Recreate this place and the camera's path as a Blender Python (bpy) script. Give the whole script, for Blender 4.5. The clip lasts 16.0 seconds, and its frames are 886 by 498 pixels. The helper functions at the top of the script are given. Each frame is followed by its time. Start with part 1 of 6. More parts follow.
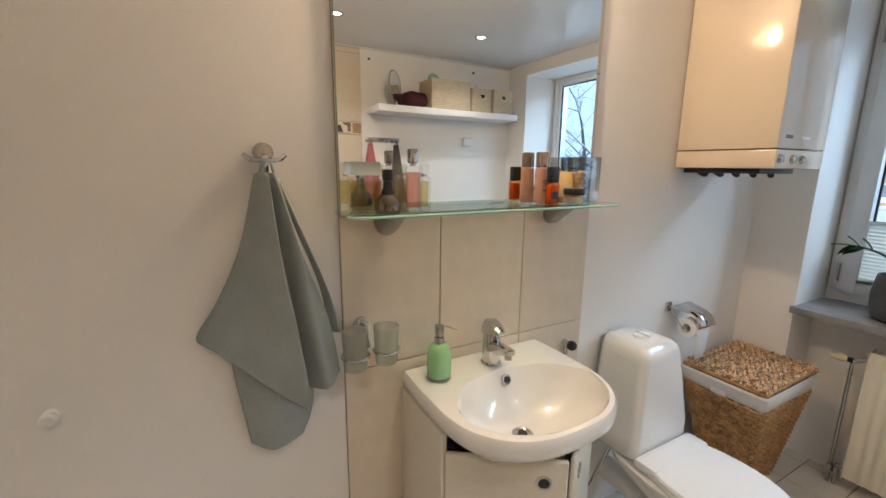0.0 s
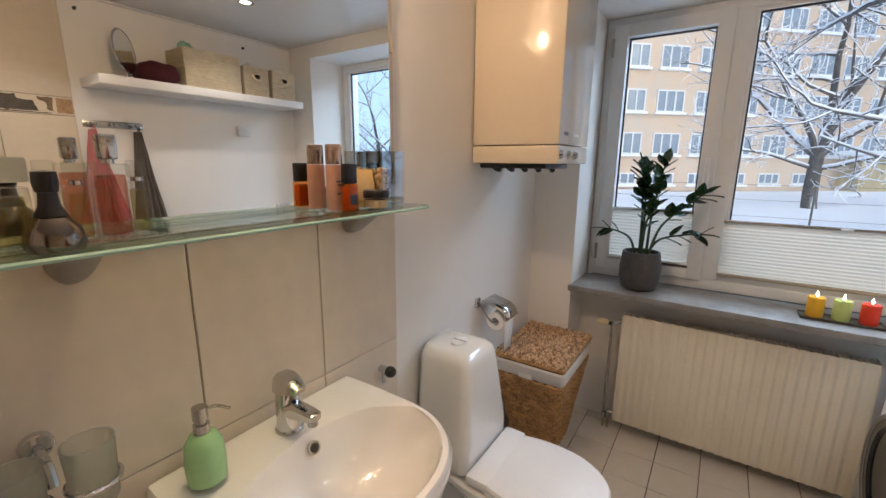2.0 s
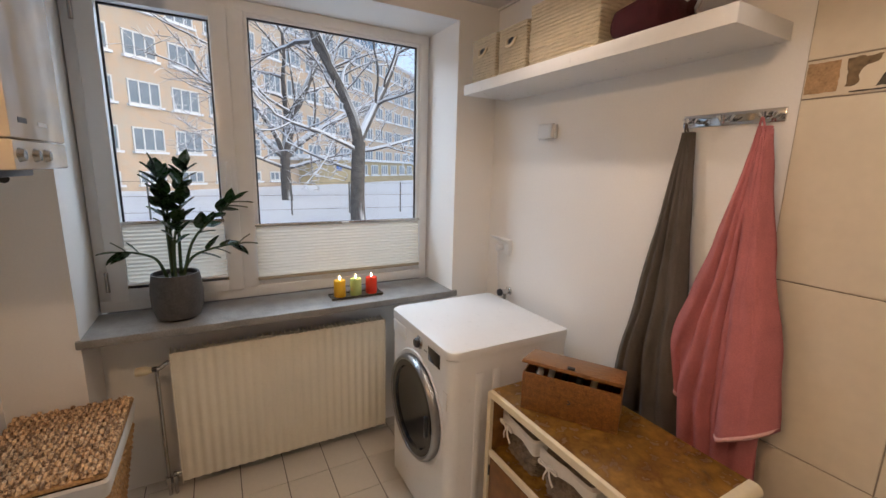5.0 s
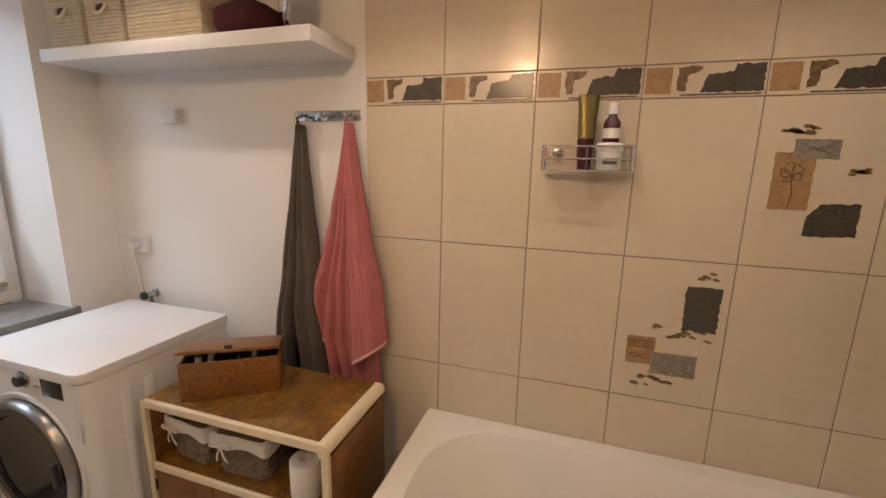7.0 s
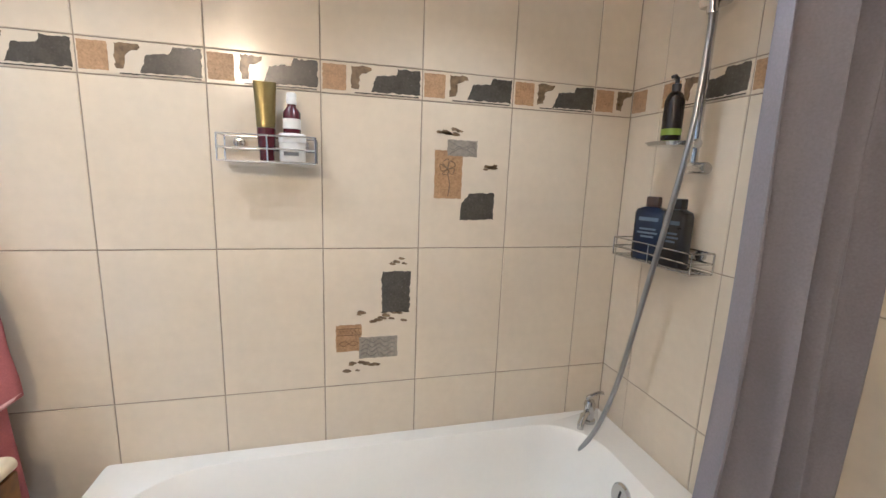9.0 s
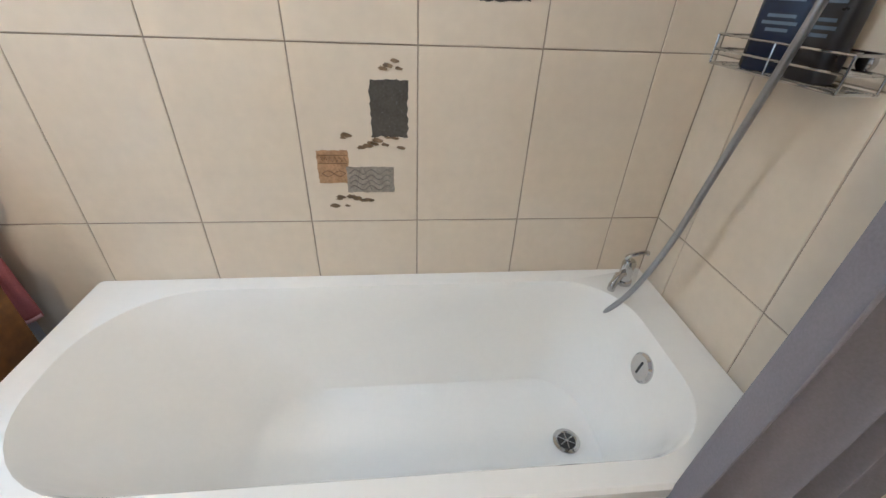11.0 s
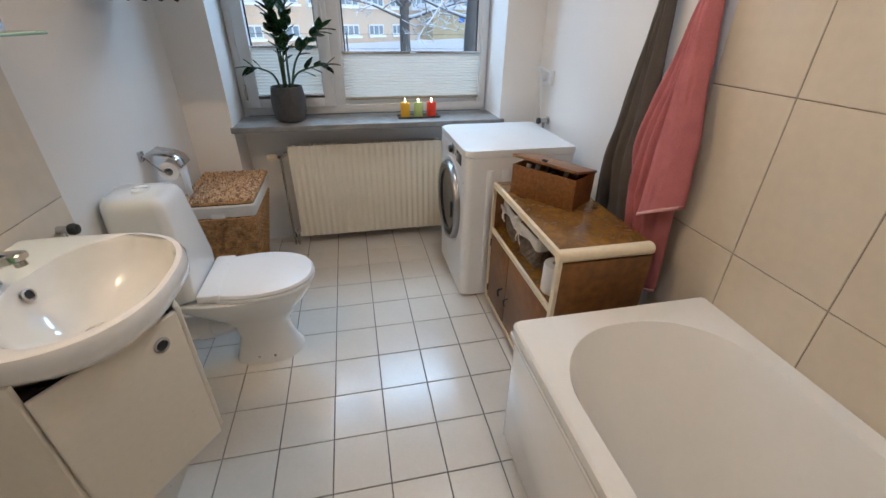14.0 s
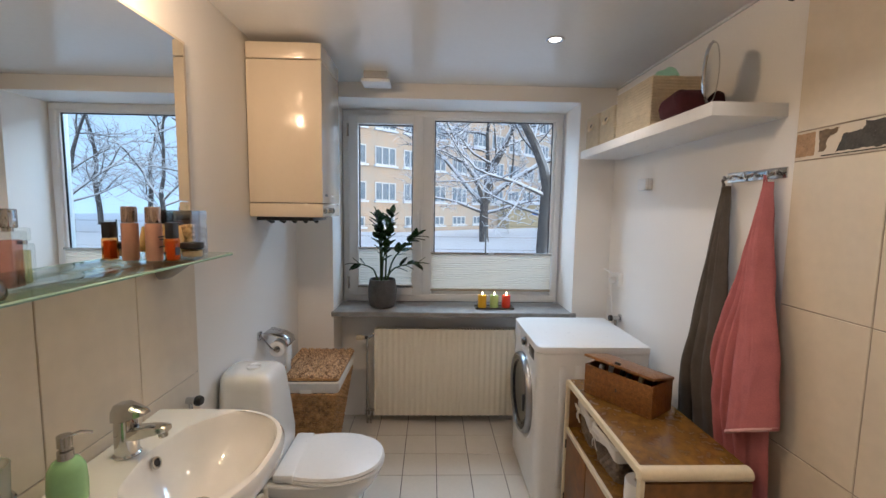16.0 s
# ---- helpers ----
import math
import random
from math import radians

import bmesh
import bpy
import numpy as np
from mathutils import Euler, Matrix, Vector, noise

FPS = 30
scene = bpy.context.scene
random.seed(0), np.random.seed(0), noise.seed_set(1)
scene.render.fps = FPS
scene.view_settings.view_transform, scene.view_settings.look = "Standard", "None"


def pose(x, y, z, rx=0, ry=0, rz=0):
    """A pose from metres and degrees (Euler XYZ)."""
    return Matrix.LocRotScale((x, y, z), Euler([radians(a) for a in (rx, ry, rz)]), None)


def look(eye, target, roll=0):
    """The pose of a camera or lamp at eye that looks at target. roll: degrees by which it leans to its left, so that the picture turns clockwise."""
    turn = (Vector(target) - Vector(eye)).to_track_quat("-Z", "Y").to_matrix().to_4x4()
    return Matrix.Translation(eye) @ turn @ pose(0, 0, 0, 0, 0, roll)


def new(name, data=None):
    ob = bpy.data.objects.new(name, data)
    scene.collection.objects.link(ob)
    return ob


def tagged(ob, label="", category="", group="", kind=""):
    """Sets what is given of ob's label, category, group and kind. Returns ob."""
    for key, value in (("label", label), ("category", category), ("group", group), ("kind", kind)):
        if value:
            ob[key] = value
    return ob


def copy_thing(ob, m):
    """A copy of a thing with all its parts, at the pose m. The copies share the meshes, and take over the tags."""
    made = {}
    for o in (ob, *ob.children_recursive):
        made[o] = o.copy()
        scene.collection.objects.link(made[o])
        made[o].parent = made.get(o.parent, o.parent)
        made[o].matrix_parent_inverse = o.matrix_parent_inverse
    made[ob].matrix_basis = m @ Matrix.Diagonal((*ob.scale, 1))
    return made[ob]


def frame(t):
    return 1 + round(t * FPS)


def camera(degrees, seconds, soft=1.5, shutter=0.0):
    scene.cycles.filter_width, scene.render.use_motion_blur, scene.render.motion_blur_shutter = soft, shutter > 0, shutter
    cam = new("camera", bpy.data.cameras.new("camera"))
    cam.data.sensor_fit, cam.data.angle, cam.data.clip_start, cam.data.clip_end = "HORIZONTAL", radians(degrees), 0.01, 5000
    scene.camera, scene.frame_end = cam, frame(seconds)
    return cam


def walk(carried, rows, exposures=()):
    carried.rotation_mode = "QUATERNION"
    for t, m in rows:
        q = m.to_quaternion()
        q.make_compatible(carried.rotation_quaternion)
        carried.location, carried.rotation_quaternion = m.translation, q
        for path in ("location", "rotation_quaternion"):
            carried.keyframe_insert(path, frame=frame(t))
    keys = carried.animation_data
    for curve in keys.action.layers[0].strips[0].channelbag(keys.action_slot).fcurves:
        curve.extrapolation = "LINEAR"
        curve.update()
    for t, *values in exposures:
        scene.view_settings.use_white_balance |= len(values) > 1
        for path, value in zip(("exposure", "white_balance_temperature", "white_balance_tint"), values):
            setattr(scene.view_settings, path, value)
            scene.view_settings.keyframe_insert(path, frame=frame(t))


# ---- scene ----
cam = camera(94.3, 16.0)
PATH = [
    (0, (0.99, 1.012, 1.492), (1.936, 2.729, 1.099), 0.6),
    (0.5, (1.037, 0.99, 1.48), (2.102, 2.642, 1.108), 0.5),
    (1, (1.09, 1.021, 1.484), (2.332, 2.543, 1.107), 0.7),
    (1.5, (1.15, 1.107, 1.486), (2.595, 2.434, 1.101), 0.6),
    (2, (1.198, 1.224, 1.5), (2.821, 2.316, 1.086), 0.5),
    (2.5, (1.217, 1.315, 1.5), (2.994, 2.12, 1.057), 0.4),
    (3, (1.259, 1.344, 1.49), (3.143, 1.824, 1.024), 0.4),
    (3.5, (1.372, 1.348, 1.484), (3.313, 1.477, 1.019), 0.5),
    (4, (1.473, 1.338, 1.494), (3.408, 1.097, 1.047), 0.9),
    (4.2, (1.484, 1.334, 1.501), (3.396, 0.942, 1.066), 1.1),
    (6.3, (1.342, 1.404, 1.536), (2.414, -0.244, 1.171), 1.0),
    (6.5, (1.324, 1.406, 1.534), (2.26, -0.321, 1.159), 1.0),
    (7, (1.25, 1.404, 1.515), (1.844, -0.464, 1.117), 1.2),
    (7.5, (1.209, 1.392, 1.505), (1.39, -0.555, 1.086), 1.6),
    (8, (1.178, 1.401, 1.486), (0.953, -0.553, 1.124), 2.2),
    (8.2, (1.15, 1.394, 1.48), (0.812, -0.549, 1.146), 2.4),
    (10.3, (0.871, 1.199, 1.501), (0.339, -0.62, 0.863), 3.3),
    (10.5, (0.849, 1.159, 1.461), (0.387, -0.623, 0.68), 3.4),
    (11, (0.821, 1.097, 1.37), (0.626, -0.572, 0.286), 2.6),
    (11.5, (0.852, 1.057, 1.366), (1.02, -0.473, 0.088), 1.2),
    (12, (0.88, 1.02, 1.381), (1.463, -0.343, 0.038), -1.3),
    (12.5, (0.901, 1.05, 1.377), (1.881, -0.151, 0.113), -1.4),
    (13, (0.868, 1.075, 1.385), (2.186, 0.137, 0.21), -0.6),
    (13.5, (0.828, 1.118, 1.404), (2.374, 0.484, 0.305), 0.2),
    (14, (0.771, 1.167, 1.419), (2.474, 0.794, 0.439), 0.8),
    (14.5, (0.717, 1.2, 1.447), (2.534, 1.005, 0.634), 1.3),
    (15, (0.692, 1.192, 1.479), (2.595, 1.1, 0.871), 1.3),
    (15.5, (0.665, 1.187, 1.512), (2.627, 1.134, 1.124), 1.1),
    (16, (0.65, 1.199, 1.547), (2.64, 1.139, 1.354), 0.9),
]
# seconds, stops, white balance
EXPOSURES = [(0.0, 0.82, 5600, 10), (0.5, 0.75, 5600, 11), (1.0, 0.72, 5650, 12), (2.0, 0.53, 5950, 16), (4.0, 0.38, 6250, 18), (5.5, 0.28, 6600, 20), (6.5, 0.24, 6850, 22), (7.4, 0.62, 6300, 18), (8.0, 1.10, 5250, 10),
             (10.5, 1.36, 4650, 7), (11.0, 1.2, 4620, 6), (11.4, 1.14, 4620, 6), (12.1, 0.88, 4780, 6), (12.5, 0.82, 5080, 9), (13.0, 0.74, 5230, 11), (14.5, 0.52, 5400, 11), (16.0, 0.38, 5700, 13)]
walk(cam, [(t, look(eye, target, roll)) for t, eye, target, roll in PATH], EXPOSURES)

# ---- light ----
SUN_EL, SUN_ROT = 24, 200
world = bpy.data.worlds.new("sky")
scene.world = world
world.use_nodes = True
wn = world.node_tree.nodes
sky = wn.new("ShaderNodeTexSky")
sky.sky_type, sky.sun_disc = "NISHITA", False
sky.sun_elevation, sky.sun_rotation = radians(SUN_EL), radians(SUN_ROT)
sky.dust_density, sky.air_density = 4.0, 1.0
wn["Background"].inputs["Strength"].default_value = 0.15
world.node_tree.links.new(sky.outputs[0], wn["Background"].inputs["Color"])
sun = new("sun", bpy.data.lights.new("sun", "SUN"))
sun.data.energy, sun.data.angle, sun.data.color = 1.1, radians(20), (1, 0.985, 0.96)
sun.matrix_world = look((0, 0, 50), (18, -6, 30))
scene.view_settings.exposure = 0.9

# lamp added unseen over the window for the open sky above the yard
sky_light = new("window_skylight", bpy.data.lights.new("window_skylight", "AREA"))
sky_light.data.shape, sky_light.data.size, sky_light.data.size_y = "RECTANGLE", 2.6, 1.0
sky_light.data.energy, sky_light.data.color = 84, (0.70, 0.88, 1.0)
sky_light.matrix_world = look((4.45, 1.04, 2.95), (2.2, 1.0, 0.7))


def downlight_bulb(x, y, z, watts, color=(1, 0.86, 0.70), size=0.018):
    lamp = new("downlight_bulb", bpy.data.lights.new("downlight_bulb", "SPOT"))
    lamp.data.energy, lamp.data.color, lamp.data.shadow_soft_size = watts, color, size
    lamp.data.spot_size, lamp.data.spot_blend = radians(122), 0.6
    lamp.matrix_world = look((x, y, z), (x, y + 0.001, 0))
    return lamp


# the bulb at x 0.72 is unseen, added to carry the row on
for bulb_x, bulb_y, watts in ((0.72, 0.6, 8.5), (1.68, 0.58, 10.5), (2.64, 0.63, 9)):
    downlight_bulb(bulb_x, bulb_y, 2.325, watts)
mirror_bulb = new("mirror_lamp_bulb", bpy.data.lights.new("mirror_lamp_bulb", "POINT"))
mirror_bulb.data.energy, mirror_bulb.data.color, mirror_bulb.data.shadow_soft_size = 15, (1, 0.66, 0.36), 0.04
mirror_bulb.location = (1.70, 1.97, 2.2)

# ---- materials ----
def material(name, color, rough=0.5, metal=0.0, var=0.06, scale=8.0, fine=60.0, bump=0.0, bump_scale=80.0, coat=0.0, tint=None, island=0.0):
    """A Principled surface with two scales of colour variation and fine relief."""
    m = bpy.data.materials.new(name)
    m.use_nodes = True
    nt = m.node_tree
    n, link = nt.nodes, nt.links.new
    b = n["Principled BSDF"]
    b.inputs["Roughness"].default_value, b.inputs["Metallic"].default_value = rough, metal
    b.inputs["Coat Weight"].default_value = coat
    b.inputs["Coat Roughness"].default_value = 0.06
    tc = n.new("ShaderNodeTexCoord")
    big, small = n.new("ShaderNodeTexNoise"), n.new("ShaderNodeTexNoise")
    big.inputs["Scale"].default_value, small.inputs["Scale"].default_value = scale, fine
    big.inputs["Detail"].default_value, small.inputs["Detail"].default_value = 3, 3
    link(tc.outputs["Object"], big.inputs["Vector"]), link(tc.outputs["Object"], small.inputs["Vector"])
    mix = n.new("ShaderNodeMath")
    mix.operation = "ADD"
    link(big.outputs["Fac"], mix.inputs[0]), link(small.outputs["Fac"], mix.inputs[1])
    last = mix.outputs[0]
    if island:
        info = n.new("ShaderNodeObjectInfo")
        more = n.new("ShaderNodeMath")
        more.operation, more.inputs[1].default_value = "MULTIPLY", island
        link(info.outputs["Random"], more.inputs[0])
        tot = n.new("ShaderNodeMath")
        link(last, tot.inputs[0]), link(more.outputs[0], tot.inputs[1])
        last = tot.outputs[0]
    ramp = n.new("ShaderNodeMapRange")
    ramp.inputs["From Min"].default_value, ramp.inputs["From Max"].default_value = 0.65, 1.35 + island
    link(last, ramp.inputs["Value"])
    cm = n.new("ShaderNodeMix")
    cm.data_type = "RGBA"
    low = tint or tuple(c * (1 - 2 * var) for c in color)
    cm.inputs["A"].default_value, cm.inputs["B"].default_value = (*low, 1), (*[min(1, c * (1 + var)) for c in color], 1)
    link(ramp.outputs[0], cm.inputs["Factor"]), link(cm.outputs["Result"], b.inputs["Base Color"])
    rr = n.new("ShaderNodeMapRange")
    rr.inputs["To Min"].default_value, rr.inputs["To Max"].default_value = max(0, rough - 0.06), min(1, rough + 0.06)
    link(small.outputs["Fac"], rr.inputs["Value"]), link(rr.outputs[0], b.inputs["Roughness"])
    if bump:
        bn, bp = n.new("ShaderNodeTexNoise"), n.new("ShaderNodeBump")
        bn.inputs["Scale"].default_value, bn.inputs["Detail"].default_value = bump_scale, 4
        bp.inputs["Strength"].default_value, bp.inputs["Distance"].default_value = bump, 0.004
        link(tc.outputs["Object"], bn.inputs["Vector"]), link(bn.outputs["Fac"], bp.inputs["Height"]), link(bp.outputs[0], b.inputs["Normal"])
    return m


def glass(name, color=(1, 1, 1), rough=0.0, ior=1.45):
    m = bpy.data.materials.new(name)
    m.use_nodes = True
    b = m.node_tree.nodes["Principled BSDF"]
    b.inputs["Base Color"].default_value = (*color, 1)
    b.inputs["Roughness"].default_value, b.inputs["Transmission Weight"].default_value, b.inputs["IOR"].default_value = rough, 1, ior
    return m


def glow(name, color, power):
    m = bpy.data.materials.new(name)
    m.use_nodes = True
    b = m.node_tree.nodes["Principled BSDF"]
    b.inputs["Base Color"].default_value = (*color, 1)
    b.inputs["Emission Color"].default_value, b.inputs["Emission Strength"].default_value = (*color, 1), power
    return m


WALL = material("wall_paint", (0.83, 0.81, 0.775), 0.55, var=0.015, scale=2, fine=120, bump=0.06, bump_scale=220)
CEIL = material("ceiling_satin", (0.75, 0.75, 0.74), 0.22, var=0.01, scale=1.5, fine=40)
GROUT = material("grout", (0.33, 0.28, 0.22), 0.85, var=0.2, fine=200)
FLOOR_GROUT = material("floor_grout", (0.16, 0.15, 0.14), 0.85, var=0.2, fine=200)
TILE = material("wall_tile_cream", (0.69, 0.605, 0.472), 0.16, var=0.035, scale=5, fine=30, coat=0.3, island=0.2)
SINK_TILE = material("sink_tile_cream", (0.72, 0.63, 0.505), 0.3, var=0.05, scale=4, fine=18, island=0.2)
FLOOR_TILE = material("floor_tile_cream", (0.66, 0.62, 0.55), 0.2, var=0.03, scale=6, fine=90, bump=0.02, island=0.2)
CERAMIC = material("white_ceramic", (0.8, 0.79, 0.76), 0.06, var=0.01, coat=0.6)
ENAMEL = material("bath_enamel", (0.82, 0.80, 0.745), 0.07, var=0.01, coat=0.6)
PLASTIC = material("white_plastic", (0.78, 0.78, 0.77), 0.3, var=0.012)
PVC = material("window_pvc", (0.76, 0.77, 0.77), 0.32, var=0.015, fine=30)
CREAM_PAINT = material("cream_lacquer", (0.76, 0.65, 0.45), 0.32, var=0.045, scale=14)
RAD = material("radiator_enamel", (0.78, 0.73, 0.60), 0.3, var=0.02)
BOILER = material("boiler_enamel", (0.66, 0.58, 0.46), 0.14, var=0.012, coat=0.4)
SILL = material("grey_stone_sill", (0.27, 0.265, 0.255), 0.42, var=0.18, scale=14, fine=180, bump=0.03)
CHROME = material("chrome", (0.6, 0.6, 0.6), 0.09, 1.0, var=0.02)
STEEL = material("brushed_steel", (0.5, 0.49, 0.47), 0.25, 1.0, var=0.05)
BLACK = material("black_plastic", (0.018, 0.018, 0.02), 0.3, var=0.1)
WOOD = material("worn_brown_wood", (0.085, 0.038, 0.008), 0.26, var=0.5, scale=6, fine=34, tint=(0.32, 0.165, 0.03), bump=0.05, coat=0.25)
WOOD.node_tree.nodes["Map Range"].inputs["From Min"].default_value = 0.7
WOOD.node_tree.nodes["Map Range"].inputs["From Max"].default_value = 1.2
WOOD_SIDE = material("red_brown_wood", (0.205, 0.085, 0.018), 0.4, var=0.25, scale=5, fine=30)
WHITE_CLOTH = material("white_cloth", (0.68, 0.65, 0.6), 0.9, var=0.03, bump=0.2, bump_scale=400)
MIRROR = material("mirror_silver", (0.88, 0.9, 0.89), 0.008, 1.0, var=0.0)
MIRROR.node_tree.nodes["Principled BSDF"].inputs["Roughness"].default_value = 0.0
for l in list(MIRROR.node_tree.links):
    if l.to_socket.name == "Roughness":
        MIRROR.node_tree.links.remove(l)


def thin_glass(name, color, gloss=0.04):
    """A clear sheet: what is behind shows tinted, with a mirror gloss that grows at a slant."""
    m = bpy.data.materials.new(name)
    m.use_nodes = True
    n, link = m.node_tree.nodes, m.node_tree.links.new
    clear, shine, mix, fres, power, scale = (n.new(k) for k in ("ShaderNodeBsdfTransparent", "ShaderNodeBsdfGlossy", "ShaderNodeMixShader", "ShaderNodeLayerWeight", "ShaderNodeMath", "ShaderNodeMath"))
    clear.inputs["Color"].default_value, shine.inputs["Roughness"].default_value = (*color, 1), 0.01
    fres.inputs["Blend"].default_value = 0.5
    power.operation, power.inputs[1].default_value = "POWER", 4.0
    scale.operation, scale.inputs[1].default_value, scale.inputs[2].default_value = "MULTIPLY_ADD", 0.6, gloss
    link(fres.outputs["Facing"], power.inputs[0]), link(power.outputs[0], scale.inputs[0]), link(scale.outputs[0], mix.inputs[0]), link(clear.outputs[0], mix.inputs[1]), link(shine.outputs[0], mix.inputs[2])
    link(mix.outputs[0], n["Material Output"].inputs["Surface"])
    return m


GLASS = thin_glass("clear_glass", (0.95, 0.96, 0.95))
# outdoor winter haze is put into this pane's bluish, dimming tint
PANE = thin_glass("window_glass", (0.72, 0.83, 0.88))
SHELF_GLASS = thin_glass("greenish_glass", (0.88, 0.95, 0.91))
GLASS_EDGE = material("polished_glass_edge", (0.36, 0.58, 0.5), 0.12, var=0.05, coat=0.5)


# ---- mesh helpers ----
def part(name, bm, mat, parent=None, label="", m=None, smooth=True):
    """One mesh object out of a bmesh; smooth: faces shaded round, with sharp edges past 35 degrees."""
    me = bpy.data.meshes.new(name)
    bmesh.ops.recalc_face_normals(bm, faces=bm.faces)
    if smooth:
        for f in bm.faces:
            f.smooth = True
        for e in bm.edges:
            if len(e.link_faces) == 2 and e.calc_face_angle(0) > radians(38):
                e.smooth = False
    bm.to_mesh(me)
    bm.free()
    for one in (mat if isinstance(mat, (list, tuple)) else [mat]):
        me.materials.append(one)
    ob = new(name, me)
    if parent:
        ob.parent = parent
    if m is not None:
        ob.matrix_basis = m
    if label:
        tagged(ob, label)
    return ob


def thing(name, label, category, at=(0, 0, 0), rz=0, group="", kind=""):
    ob = new(name)
    ob.empty_display_size = 0.05
    ob.matrix_basis = pose(*at, 0, 0, rz)
    return tagged(ob, label, category, group, kind)


def box(x0, y0, z0, x1, y1, z1, bevel=0.0, seg=2, bm=None, m=None):
    bm = bm or bmesh.new()
    mat = Matrix.Translation(((x0 + x1) / 2, (y0 + y1) / 2, (z0 + z1) / 2)) @ Matrix.Diagonal((x1 - x0, y1 - y0, z1 - z0, 1))
    g = bmesh.ops.create_cube(bm, size=1, matrix=(m @ mat) if m else mat)
    if bevel:
        edges = list({e for v in g["verts"] for e in v.link_edges})
        bmesh.ops.bevel(bm, geom=edges, offset=bevel, segments=seg, profile=0.5, affect="EDGES")
    return bm


def cyl(p, q, r, r2=None, seg=24, bm=None, bevel=0.0):
    """A rod from p to q."""
    bm = bm or bmesh.new()
    p, q = Vector(p), Vector(q)
    m = Matrix.Translation((p + q) / 2) @ (q - p).to_track_quat("Z", "Y").to_matrix().to_4x4()
    g = bmesh.ops.create_cone(bm, cap_ends=True, segments=seg, radius1=r, radius2=r if r2 is None else r2, depth=(q - p).length, matrix=m)
    if bevel:
        rims = list({e for v in g["verts"] for e in v.link_edges if any(len(f.verts) > 4 for f in e.link_faces)})
        bmesh.ops.bevel(bm, geom=rims, offset=bevel, segments=2, profile=0.5, affect="EDGES")
    return bm


def lathe(profile, at=(0, 0, 0), seg=32, sx=1.0, sy=1.0, bm=None, closed=False):
    """Turns (radius, height) pairs round the z axis."""
    bm = bm or bmesh.new()
    rings = []
    for r, z in profile:
        if r < 1e-5:
            rings.append([bm.verts.new((at[0], at[1], at[2] + z))])
        else:
            rings.append([bm.verts.new((at[0] + sx * r * math.cos(a), at[1] + sy * r * math.sin(a), at[2] + z)) for a in (2 * math.pi * k / seg for k in range(seg))])
    join_rings(bm, rings + ([rings[0]] if closed else []))
    return bm


def join_rings(bm, rings, wrap=True):
    for a, b in zip(rings, rings[1:]):
        n = max(len(a), len(b))
        for k in range(n if wrap else n - 1):
            i, j = k, (k + 1) % n
            if len(a) == 1 and len(b) == 1:
                continue
            if len(a) == 1:
                bm.faces.new((a[0], b[j], b[i]))
            elif len(b) == 1:
                bm.faces.new((a[i], a[j], b[0]))
            else:
                bm.faces.new((a[i], a[j], b[j], b[i]))


def tube(points, r, seg=8, bm=None, caps=True, radii=None):
    """A bent rod along points."""
    bm = bm or bmesh.new()
    pts = [Vector(p) for p in points]
    rings, side = [], None
    for k, p in enumerate(pts):
        d = (pts[min(k + 1, len(pts) - 1)] - pts[max(k - 1, 0)]).normalized()
        if side is None:
            side = d.orthogonal().normalized()
        side = (side - d * side.dot(d)).normalized()
        up = d.cross(side)
        rr = radii[k] if radii else r
        rings.append([bm.verts.new(p + rr * (math.cos(a) * side + math.sin(a) * up)) for a in (2 * math.pi * i / seg for i in range(seg))])
    join_rings(bm, rings)
    if caps:
        bm.faces.new(rings[0]), bm.faces.new(rings[-1])
    return bm


def curve(points, steps=6):
    """A smooth line through points (Catmull-Rom)."""
    p = [Vector(q) for q in points]
    p = [2 * p[0] - p[1], *p, 2 * p[-1] - p[-2]]
    out = []
    for k in range(1, len(p) - 2):
        for s in range(steps):
            t = s / steps
            out.append(0.5 * (2 * p[k] + (p[k + 1] - p[k - 1]) * t + (2 * p[k - 1] - 5 * p[k] + 4 * p[k + 1] - p[k + 2]) * t * t + (3 * p[k] - p[k - 1] - 3 * p[k + 1] + p[k + 2]) * t ** 3))
    return out + [p[-2]]


def rounded(x0, y0, x1, y1, r, n=6):
    """Corner-rounded outline, counter-clockwise; r: one radius or four, from (x0, y0) round."""
    rs = r if isinstance(r, (list, tuple)) else [r] * 4
    out = []
    for (cx, cy, a0), q in zip(((x0, y0, 180), (x1, y0, 270), (x1, y1, 0), (x0, y1, 90)), rs):
        ox = cx + (q if cx == x0 else -q)
        oy = cy + (q if cy == y0 else -q)
        out += [(ox + q * math.cos(radians(a0 + 90 * k / n)), oy + q * math.sin(radians(a0 + 90 * k / n))) for k in range(n + 1)]
    return out


def loft(outlines, bm=None, caps=(True, True)):
    """Joins outlines of equal length, given as lists of (x, y, z)."""
    bm = bm or bmesh.new()
    rings = [[bm.verts.new(p) for p in o] for o in outlines]
    join_rings(bm, rings)
    if caps[0]:
        bm.faces.new(rings[0])
    if caps[1]:
        bm.faces.new(rings[-1])
    return bm


def slab(outline, z0, z1, bevel=0.0, seg=2):
    bm = loft([[(x, y, z0) for x, y in outline], [(x, y, z1) for x, y in outline]])
    if bevel:
        rims = [e for e in bm.edges if any(len(f.verts) > 4 for f in e.link_faces)]
        bmesh.ops.bevel(bm, geom=rims, offset=bevel, segments=seg, profile=0.5, affect="EDGES")
    return bm


def structure(name, bm, mat, label, category="wall", smooth=False):
    return tagged(part(name, bm, mat, smooth=smooth), label, category, kind="structure")

